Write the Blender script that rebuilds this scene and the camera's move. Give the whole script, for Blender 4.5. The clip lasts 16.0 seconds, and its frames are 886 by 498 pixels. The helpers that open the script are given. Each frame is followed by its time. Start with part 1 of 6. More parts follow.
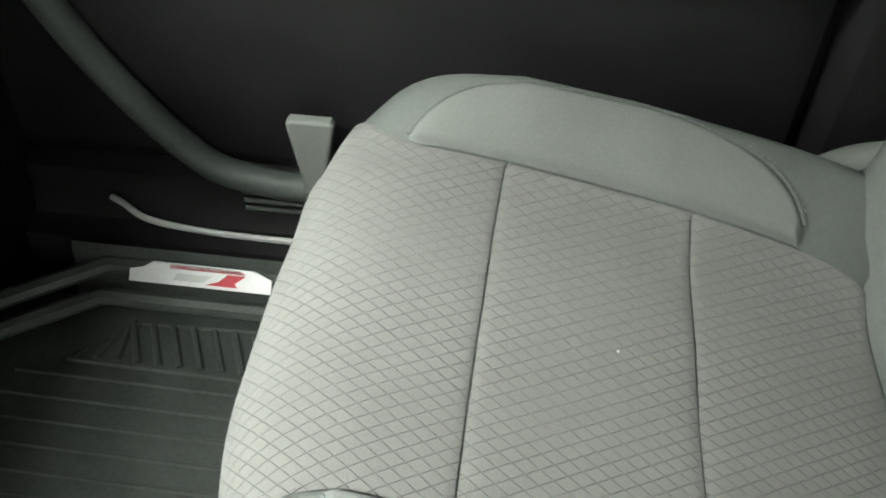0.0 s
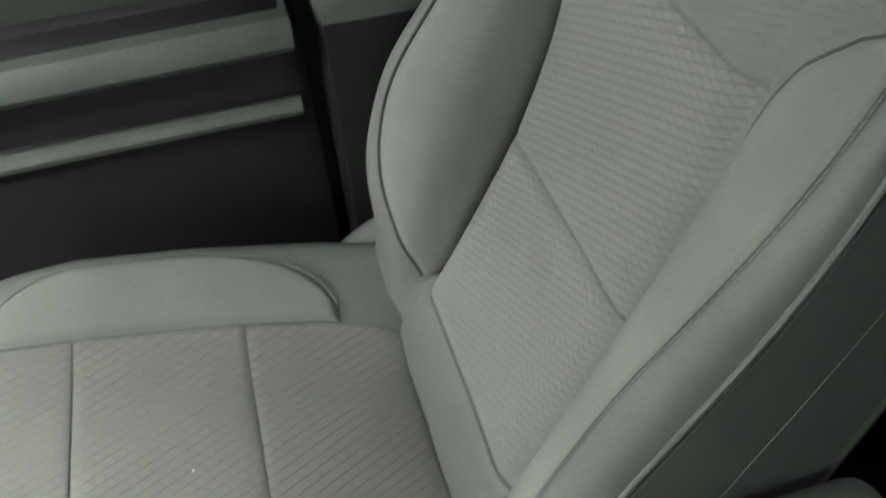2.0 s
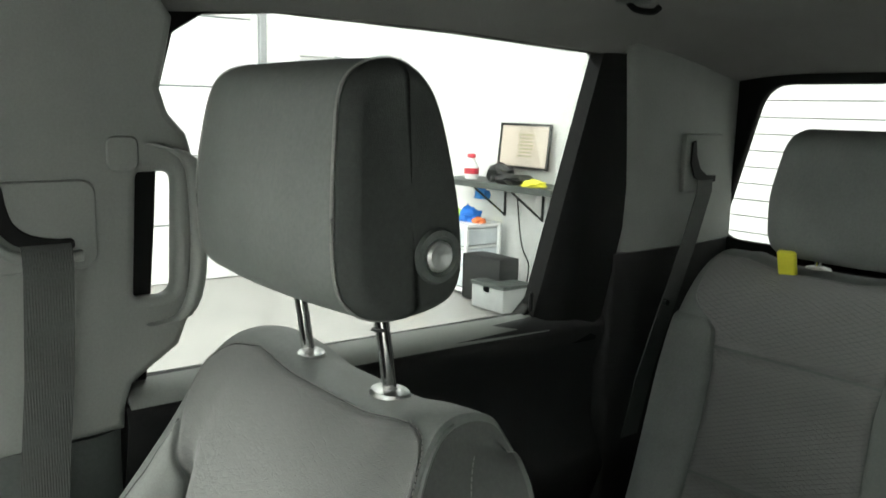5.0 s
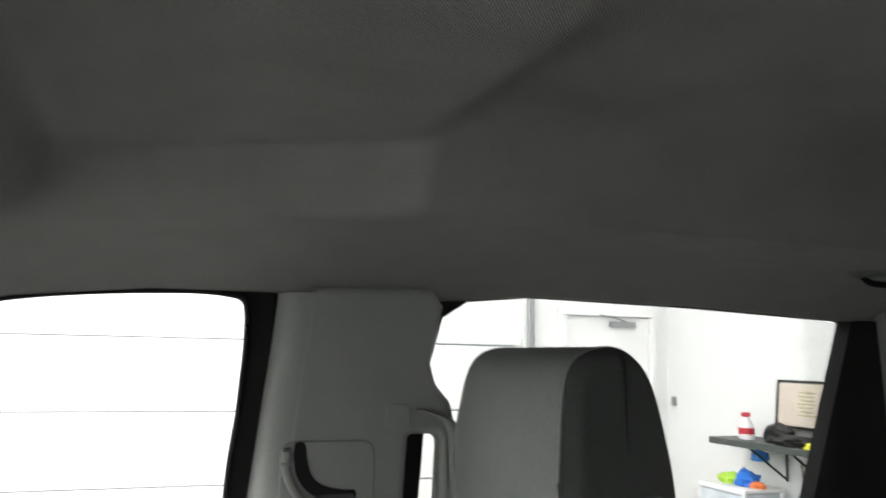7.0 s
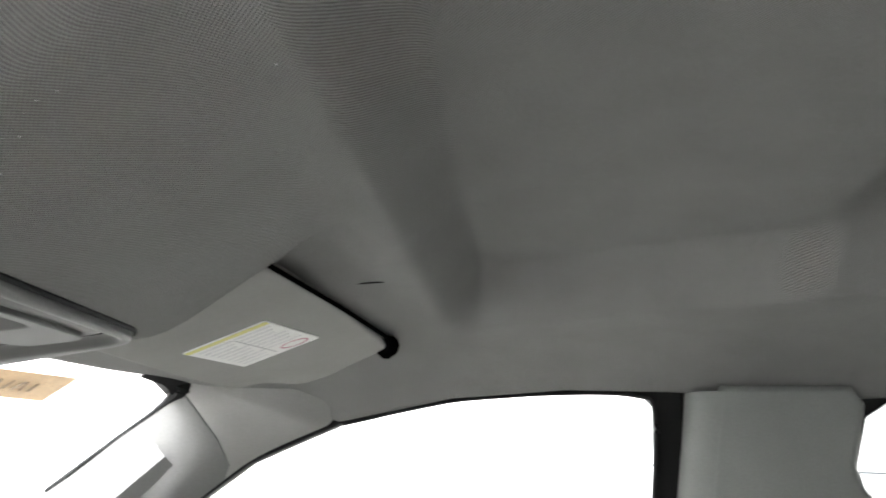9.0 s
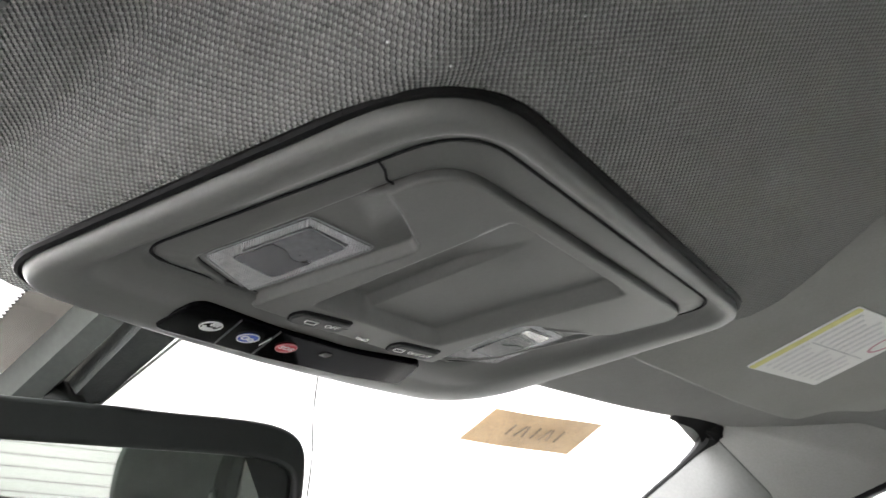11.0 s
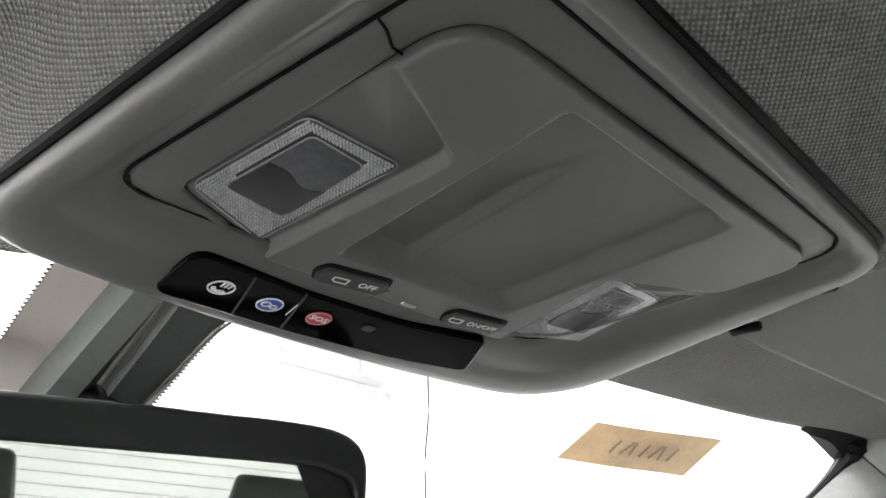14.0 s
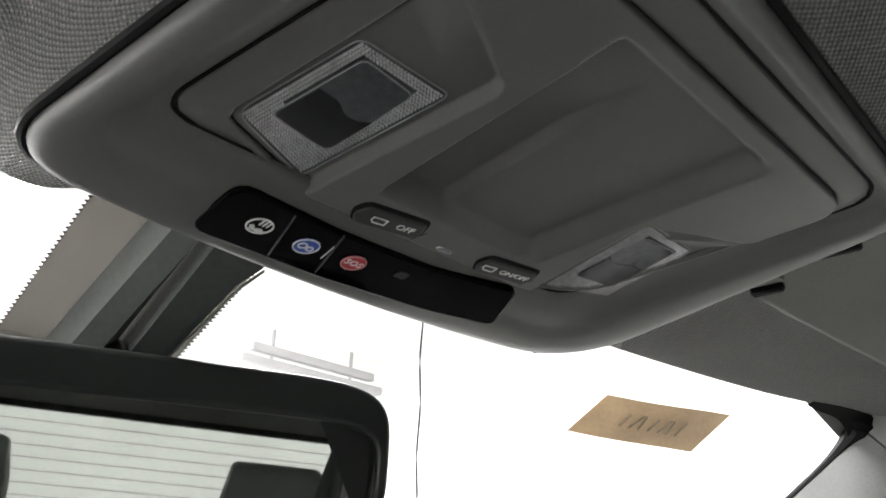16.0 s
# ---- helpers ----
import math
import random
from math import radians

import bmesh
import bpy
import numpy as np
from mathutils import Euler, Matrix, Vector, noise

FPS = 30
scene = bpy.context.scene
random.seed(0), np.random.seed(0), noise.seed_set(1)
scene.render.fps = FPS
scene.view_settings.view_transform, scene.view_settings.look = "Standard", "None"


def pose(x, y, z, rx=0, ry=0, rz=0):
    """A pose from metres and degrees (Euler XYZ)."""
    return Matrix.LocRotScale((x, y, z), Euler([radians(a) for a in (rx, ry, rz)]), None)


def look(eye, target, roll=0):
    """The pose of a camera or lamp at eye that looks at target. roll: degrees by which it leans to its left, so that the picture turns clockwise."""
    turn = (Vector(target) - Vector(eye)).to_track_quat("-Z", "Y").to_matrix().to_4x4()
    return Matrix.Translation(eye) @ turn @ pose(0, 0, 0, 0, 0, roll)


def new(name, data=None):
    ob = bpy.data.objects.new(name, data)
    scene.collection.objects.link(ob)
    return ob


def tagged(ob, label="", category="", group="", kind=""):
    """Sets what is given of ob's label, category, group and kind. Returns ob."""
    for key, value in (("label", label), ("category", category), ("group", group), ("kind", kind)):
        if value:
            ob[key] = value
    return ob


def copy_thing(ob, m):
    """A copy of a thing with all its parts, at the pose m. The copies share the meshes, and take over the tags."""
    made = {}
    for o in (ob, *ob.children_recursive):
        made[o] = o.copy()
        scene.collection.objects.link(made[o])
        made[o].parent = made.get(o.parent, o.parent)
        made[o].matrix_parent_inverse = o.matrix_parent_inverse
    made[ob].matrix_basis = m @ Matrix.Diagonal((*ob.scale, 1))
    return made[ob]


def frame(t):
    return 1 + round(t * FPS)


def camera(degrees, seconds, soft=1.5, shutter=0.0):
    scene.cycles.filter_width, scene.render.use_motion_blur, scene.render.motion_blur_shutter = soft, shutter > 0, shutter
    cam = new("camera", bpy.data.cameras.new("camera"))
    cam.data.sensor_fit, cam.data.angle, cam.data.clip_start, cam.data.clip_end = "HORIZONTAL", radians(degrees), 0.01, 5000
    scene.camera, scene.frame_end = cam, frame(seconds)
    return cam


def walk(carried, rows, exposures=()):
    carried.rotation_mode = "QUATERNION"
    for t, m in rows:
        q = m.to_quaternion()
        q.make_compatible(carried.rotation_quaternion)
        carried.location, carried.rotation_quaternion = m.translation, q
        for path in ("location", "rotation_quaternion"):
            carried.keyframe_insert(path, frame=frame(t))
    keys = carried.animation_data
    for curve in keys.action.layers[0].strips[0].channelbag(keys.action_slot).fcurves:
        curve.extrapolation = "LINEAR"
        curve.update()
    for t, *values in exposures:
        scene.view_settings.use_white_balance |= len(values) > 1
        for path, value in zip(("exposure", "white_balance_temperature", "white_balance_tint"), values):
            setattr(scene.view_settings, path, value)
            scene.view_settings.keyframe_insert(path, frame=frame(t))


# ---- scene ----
cam = camera(55.9, 16.0, shutter=0.3)
PATH = [
    (0, (0.024, 0.422, 0.908), (1.357, 0.648, -0.565), -1.5),
    (0.5, (0.022, 0.383, 0.908), (1.359, 0.48, -0.576), -3.0),
    (1, (0.004, 0.328, 0.955), (1.319, 0.292, -0.551), -3.0),
    (1.5, (-0.02, 0.267, 1.011), (1.268, 0.116, -0.512), -4.1),
    (2, (-0.042, 0.219, 1.061), (1.323, -0.096, -0.366), -4.6),
    (2.5, (-0.074, 0.196, 1.082), (1.436, -0.359, -0.107), -2.2),
    (3, (-0.098, 0.229, 1.141), (1.393, -0.669, 0.157), 0.7),
    (3.5, (-0.122, 0.226, 1.167), (1.384, -0.829, 0.38), 0.7),
    (4, (-0.153, 0.238, 1.191), (1.368, -0.905, 0.574), 0.5),
    (4.2, (-0.169, 0.236, 1.192), (1.358, -0.932, 0.642), 0.5),
    (6.3, (-0.347, 0.247, 1.236), (1.344, -0.82, 1.28), -0.2),
    (6.5, (-0.361, 0.256, 1.234), (1.389, -0.705, 1.345), -0.0),
    (7, (-0.379, 0.276, 1.234), (1.484, -0.405, 1.489), 1.1),
    (7.5, (-0.392, 0.27, 1.23), (1.531, -0.145, 1.591), 1.7),
    (8, (-0.412, 0.271, 1.22), (1.521, 0.063, 1.691), 1.8),
    (8.5, (-0.425, 0.284, 1.207), (1.508, 0.278, 1.72), 1.9),
    (9, (-0.438, 0.306, 1.19), (1.479, 0.522, 1.716), 2.2),
    (9.5, (-0.414, 0.347, 1.186), (1.449, 0.844, 1.717), 2.2),
    (10, (-0.374, 0.418, 1.174), (1.405, 1.151, 1.72), 2.6),
    (10.2, (-0.359, 0.431, 1.169), (1.363, 1.28, 1.729), 2.9),
    (12.3, (-0.233, 0.52, 1.14), (1.173, 1.701, 1.933), 0.6),
    (12.5, (-0.228, 0.52, 1.14), (1.167, 1.712, 1.936), 0.9),
    (13, (-0.225, 0.515, 1.138), (1.124, 1.756, 1.939), 1.1),
    (13.5, (-0.223, 0.509, 1.139), (1.111, 1.773, 1.93), 1.6),
    (14, (-0.222, 0.509, 1.137), (1.112, 1.774, 1.925), 1.4),
    (14.5, (-0.222, 0.508, 1.14), (1.12, 1.77, 1.919), 1.2),
    (15, (-0.221, 0.507, 1.142), (1.125, 1.769, 1.915), 1.3),
    (15.5, (-0.224, 0.509, 1.132), (1.125, 1.763, 1.912), 1.1),
    (16, (-0.227, 0.529, 1.118), (1.125, 1.78, 1.897), 1.5),
]
walk(cam, [(t, look(eye, target, roll)) for t, eye, target, roll in PATH],
     exposures=[(0, 0.55, 6400, 1), (1.5, 0.40, 6400, 1), (2, 0.4, 6400, 1), (3, 0.95, 6400, 3), (4.2, 1.28, 6400, 2), (6.3, 0.62, 6300, 12), (7.5, 0.85, 6300, 14),
                (9, 1.72, 6250, 15), (10.2, 1.45, 6250, 15), (12.5, 1.30, 6250, 15), (13.5, 1.20, 6250, 15), (14.5, 1.24, 6250, 15), (15, 1.22, 6250, 15), (15.5, 1.14, 6250, 15), (16, 0.64, 6300, 14)])

# ---- world and large lights -------------------------------------------------
world = bpy.data.worlds.new("world")
scene.world = world
world.use_nodes = True
world.node_tree.nodes["Background"].inputs[0].default_value = (0.9, 0.95, 1.0, 1)
world.node_tree.nodes["Background"].inputs[1].default_value = 0.3

FLOOR_Z, CEIL_Z = -0.28, 3.75          # garage floor and ceiling
GX0, GX1, GY0, GY1 = -3.4, 6.4, -4.5, 10.0


def ceiling_lamp(x, y, sx, sy, power):
    data = bpy.data.lights.new("garage_lamp", "AREA")
    data.shape, data.size, data.size_y, data.energy = "RECTANGLE", sx, sy, power
    data.color = (1.0, 0.985, 0.95)
    ob = new("garage_lamp", data)
    ob.location = (x, y, CEIL_Z - 0.12)
    return ob


# lamp places are assumed; the last is added to light the driver's side
LAMPS = [(-0.9, 2.9, 115), (1.7, 2.9, 95), (-0.9, 7.2, 370), (1.7, 7.2, 380), (4.3, 0.8, 40), (4.3, -2.4, 46), (-1.9, 2.1, 360)]
for lx, ly, watts in LAMPS:
    ceiling_lamp(lx, ly, 0.5, 2.4, watts)


# ---- helpers of this scene ---------------------------------------------------
def thing(name, base, label, category, group="", kind=""):
    ob = new(name)
    ob.location = base
    ob.empty_display_size = 0.05
    return tagged(ob, label, category, group, kind)


def link_mesh(name, me, material, parent=None, label="", smooth=True):
    ob = new(name, me)
    if material:
        me.materials.append(material)
    if smooth:
        for p in me.polygons:
            p.use_smooth = True
    if parent is not None:
        ob.parent = parent
        root = parent
        ob.matrix_parent_inverse = Matrix.Translation(root.location).inverted()
    if label:
        ob["label"] = label
    return ob


def part(name, geo, material, parent=None, label="", smooth=True, sharp=40):
    """geo: a bmesh, a mesh, or (verts, faces) in world coordinates."""
    if isinstance(geo, bmesh.types.BMesh):
        me = bpy.data.meshes.new(name)
        bmesh.ops.recalc_face_normals(geo, faces=geo.faces[:])
        geo.to_mesh(me)
        geo.free()
    elif isinstance(geo, tuple):
        me = bpy.data.meshes.new(name)
        me.from_pydata([tuple(v) for v in geo[0]], [], [tuple(f) for f in geo[1]])
        me.update()
    else:
        me = geo
    if smooth and sharp:
        me.set_sharp_from_angle(angle=radians(sharp))
    return link_mesh(name, me, material, parent, label, smooth)


def piece(name, geo, material, label, category="", kind="", group="", smooth=True, sharp=40):
    """A top-level thing made of one mesh."""
    return tagged(part(name, geo, material, None, "", smooth, sharp), label, category, group, kind)


def spline(pts, n):
    """n + 1 points on a Catmull-Rom curve through pts, evenly in its parameter."""
    p = np.array(pts, float)
    p = np.vstack([2 * p[0] - p[1], p, 2 * p[-1] - p[-2]])
    out = []
    m = len(pts) - 1
    for i in range(n + 1):
        u = i / n * m
        k = min(int(u), m - 1)
        f = u - k
        a, b, c, d = p[k:k + 4]
        out.append(0.5 * (2 * b + (c - a) * f + (2 * a - 5 * b + 4 * c - d) * f * f + (3 * b - a - 3 * c + d) * f ** 3))
    return np.array(out)


def curve_at(pts, u):
    """The point at u (0 to 1) on the Catmull-Rom curve through pts."""
    m = len(pts) - 1
    u = min(max(u, 0.0), 1.0) * m
    k = min(int(u), m - 1)
    f = u - k
    b, c = pts[k], pts[k + 1]
    a = pts[k - 1] if k > 0 else [2 * p - q for p, q in zip(b, c)]
    d = pts[k + 2] if k + 2 <= m else [2 * q - p for p, q in zip(b, c)]
    return np.array([0.5 * (2 * q + (r - p) * f + (2 * p - 5 * q + 4 * r - s) * f * f + (3 * q - p - 3 * r + s) * f ** 3) for p, q, r, s in zip(a, b, c, d)])


def sheet(fn, us, vs, flip=False):
    """A grid mesh of the points fn(u, v)."""
    verts = [tuple(fn(u, v)) for v in vs for u in us]
    n = len(us)
    faces = []
    for j in range(len(vs) - 1):
        for i in range(n - 1):
            f = (j * n + i, j * n + i + 1, (j + 1) * n + i + 1, (j + 1) * n + i)
            faces.append(f[::-1] if flip else f)
    return verts, faces


def loft(rings, caps=True):
    """A closed skin over rings of equally many points."""
    n = len(rings[0])
    verts = [tuple(p) for r in rings for p in r]
    faces = []
    for j in range(len(rings) - 1):
        for i in range(n):
            k = (i + 1) % n
            faces.append((j * n + i, j * n + k, (j + 1) * n + k, (j + 1) * n + i))
    if caps:
        faces.append(tuple(range(n))[::-1])
        faces.append(tuple((len(rings) - 1) * n + i for i in range(n)))
    return verts, faces


def tube(path, radius, segs=8, flat=1.0, up=(0, 0, 1), caps=True):
    """A round (or flattened) rod along a path."""
    path = [Vector(p) for p in path]
    rings = []
    for i, p in enumerate(path):
        d = (path[min(i + 1, len(path) - 1)] - path[max(i - 1, 0)]).normalized()
        a = d.cross(Vector(up))
        if a.length < 1e-4:
            a = d.cross(Vector((1, 0, 0)))
        a.normalize()
        b = a.cross(d)
        r = radius(i / (len(path) - 1)) if callable(radius) else radius
        rings.append([p + a * (r * math.cos(w)) + b * (r * flat * math.sin(w)) for w in (2 * math.pi * k / segs for k in range(segs))])
    return loft(rings, caps)


def rbox(center, size, bevel=0.004, segs=2, turn=None):
    bm = bmesh.new()
    bmesh.ops.create_cube(bm, size=1.0)
    bmesh.ops.scale(bm, vec=size, verts=bm.verts)
    if bevel:
        bmesh.ops.bevel(bm, geom=bm.edges[:], offset=bevel, segments=segs, profile=0.6, affect="EDGES")
    m = Matrix.Translation(center)
    if turn is not None:
        m = m @ turn.to_4x4()
    bmesh.ops.transform(bm, matrix=m, verts=bm.verts)
    return bm


def rrect(w, h, r, n=5, cx=0.0, cy=0.0):
    out = []
    for sx, sy, a in ((1, 1, 0), (-1, 1, 90), (-1, -1, 180), (1, -1, 270)):
        for k in range(n + 1):
            w2 = radians(a + 90 * k / n)
            out.append((cx + sx * (w / 2 - r) + r * math.cos(w2), cy + sy * (h / 2 - r) + r * math.sin(w2)))
    return out


def rounded(corners, radii, n=9):
    """A polygon with its corners rounded off, n points a corner, and its sides divided in ten."""
    out = []
    m = len(corners)
    for i in range(m):
        p, q, t = (Vector(corners[(i + k - 1) % m]) for k in range(3))
        a0, b0 = q + (p - q).normalized() * radii[i], q + (t - q).normalized() * radii[i]
        arc = [a0 * (1 - u) ** 2 + q * 2 * u * (1 - u) + b0 * u * u for u in (k / (n - 1) for k in range(n))]
        out += [tuple(w) for w in arc]
        c0 = t + (q - t).normalized() * radii[(i + 1) % m]
        out += [tuple(b0 + (c0 - b0) * k / 10) for k in range(1, 10)]
    return out


def plate(loops, thick, bevel, m, bevel_res=2):
    """A flat plate with rounded rims: the first loop is its outline, the others holes; m lays its xy plane into the world."""
    cu = bpy.data.curves.new("plate", "CURVE")
    cu.dimensions, cu.fill_mode, cu.extrude, cu.bevel_depth, cu.bevel_resolution = "2D", "BOTH", max(thick / 2 - bevel, 0), bevel, bevel_res
    cu.offset = -bevel
    for loop in loops:
        sp = cu.splines.new("POLY")
        sp.points.add(len(loop) - 1)
        for q, xy in zip(sp.points, loop):
            q.co = (xy[0], xy[1], 0, 1)
        sp.use_cyclic_u = True
    ob = bpy.data.objects.new("plate", cu)
    me = bpy.data.meshes.new_from_object(ob)
    bpy.data.objects.remove(ob)
    bpy.data.curves.remove(cu)
    me.transform(m)
    return me


def letters(text, size, m, depth=0.0002):
    cu = bpy.data.curves.new("letters", "FONT")
    cu.body, cu.size, cu.align_x, cu.align_y, cu.extrude = text, size, "CENTER", "CENTER", depth
    ob = bpy.data.objects.new("letters", cu)
    me = bpy.data.meshes.new_from_object(ob)
    bpy.data.objects.remove(ob)
    bpy.data.curves.remove(cu)
    me.transform(m)
    return me


def frame_of(origin, xdir, ydir):
    """The matrix that lays a drawing's x and y along xdir and ydir at origin."""
    x = Vector(xdir).normalized()
    y = Vector(ydir)
    y = (y - x * y.dot(x)).normalized()
    z = x.cross(y)
    m = Matrix((x, y, z)).transposed().to_4x4()
    m.translation = Vector(origin)
    return m


def join(*geos):
    verts, faces = [], []
    for v, f in geos:
        k = len(verts)
        verts += [tuple(p) for p in v]
        faces += [tuple(i + k for i in q) for q in f]
    return verts, faces


def box_geo(x0, x1, y0, y1, z0, z1):
    v = [(x, y, z) for x in (x0, x1) for y in (y0, y1) for z in (z0, z1)]
    return v, [(0, 1, 3, 2), (4, 6, 7, 5), (0, 4, 5, 1), (2, 3, 7, 6), (0, 2, 6, 4), (1, 5, 7, 3)]


def smooth(a, b, x):
    t = min(max((x - a) / (b - a), 0.0), 1.0)
    return t * t * (3 - 2 * t)


# ---- materials -----------------------------------------------------------------
def material(name, color, rough=0.6, metal=0.0, vary=0.12, scale=14.0, bump=0.0, bump_scale=900.0, spec=0.5, weave=None, coat=0.0, coords="Object", pit_depth=0.27):
    """A surface with stains at two scales, a fine relief and, if asked, a weave of the given pitch in metres."""
    m = bpy.data.materials.new(name)
    m.use_nodes = True
    nt = m.node_tree
    bs = nt.nodes["Principled BSDF"]
    bs.inputs["Roughness"].default_value, bs.inputs["Metallic"].default_value = rough, metal
    bs.inputs["Specular IOR Level"].default_value = spec
    bs.inputs["Coat Weight"].default_value = coat
    co = nt.nodes.new("ShaderNodeTexCoord")
    big = nt.nodes.new("ShaderNodeTexNoise")
    big.inputs["Scale"].default_value, big.inputs["Detail"].default_value = scale, 4
    fine = nt.nodes.new("ShaderNodeTexNoise")
    fine.inputs["Scale"].default_value, fine.inputs["Detail"].default_value = bump_scale * 0.35, 3
    nt.links.new(co.outputs["Object"], big.inputs["Vector"])
    nt.links.new(co.outputs["Object"], fine.inputs["Vector"])
    both = nt.nodes.new("ShaderNodeMath")
    both.operation = "ADD"
    nt.links.new(big.outputs["Fac"], both.inputs[0])
    nt.links.new(fine.outputs["Fac"], both.inputs[1])
    ramp = nt.nodes.new("ShaderNodeMapRange")
    ramp.inputs["From Min"].default_value, ramp.inputs["From Max"].default_value = 0.7, 1.3
    ramp.inputs["To Min"].default_value, ramp.inputs["To Max"].default_value = 1 - vary, 1 + vary
    nt.links.new(both.outputs[0], ramp.inputs["Value"])
    tint = nt.nodes.new("ShaderNodeVectorMath")
    tint.operation = "SCALE"
    tint.inputs[0].default_value = color
    nt.links.new(ramp.outputs[0], tint.inputs["Scale"])
    nt.links.new(tint.outputs[0], bs.inputs["Base Color"])
    height = None
    if weave:
        px, py = weave
        sep = nt.nodes.new("ShaderNodeSeparateXYZ")
        warp = nt.nodes.new("ShaderNodeTexNoise")
        warp.inputs["Scale"].default_value = 45
        nt.links.new(co.outputs[coords], warp.inputs["Vector"])
        shift = nt.nodes.new("ShaderNodeVectorMath")
        shift.operation = "MULTIPLY_ADD"
        shift.inputs[1].default_value = (0.0007, 0.0007, 0.0007)
        nt.links.new(warp.outputs["Color"], shift.inputs[0])
        nt.links.new(co.outputs[coords], shift.inputs[2])
        nt.links.new(shift.outputs[0], sep.inputs[0])
        waves = []
        for out, pitch in ((0, px), (1, py)):
            mul = nt.nodes.new("ShaderNodeMath")
            mul.operation = "MULTIPLY"
            mul.inputs[1].default_value = 2 * math.pi / pitch
            nt.links.new(sep.outputs[out], mul.inputs[0])
            sin = nt.nodes.new("ShaderNodeMath")
            sin.operation = "SINE"
            nt.links.new(mul.outputs[0], sin.inputs[0])
            waves.append(sin)
        prod = nt.nodes.new("ShaderNodeMath")
        prod.operation = "MULTIPLY"
        nt.links.new(waves[0].outputs[0], prod.inputs[0])
        nt.links.new(waves[1].outputs[0], prod.inputs[1])
        steep = nt.nodes.new("ShaderNodeMath")
        steep.operation = "MULTIPLY"
        steep.inputs[1].default_value = 2.2
        nt.links.new(prod.outputs[0], steep.inputs[0])
        knit = nt.nodes.new("ShaderNodeMath")
        knit.operation = "TANH"
        nt.links.new(steep.outputs[0], knit.inputs[0])
        height = knit.outputs[0]
        pit = nt.nodes.new("ShaderNodeMath")
        pit.operation = "MULTIPLY_ADD"
        pit.inputs[1].default_value = pit_depth
        nt.links.new(knit.outputs[0], pit.inputs[0])
        nt.links.new(ramp.outputs[0], pit.inputs[2])
        nt.links.new(pit.outputs[0], tint.inputs["Scale"])
    elif bump:
        tex = nt.nodes.new("ShaderNodeTexNoise")
        tex.inputs["Scale"].default_value, tex.inputs["Detail"].default_value = bump_scale, 2
        nt.links.new(co.outputs["Object"], tex.inputs["Vector"])
        height = tex.outputs["Fac"]
    if height is not None:
        b = nt.nodes.new("ShaderNodeBump")
        b.inputs["Strength"].default_value, b.inputs["Distance"].default_value = 1.0, bump
        nt.links.new(height, b.inputs["Height"])
        nt.links.new(b.outputs[0], bs.inputs["Normal"])
    return m


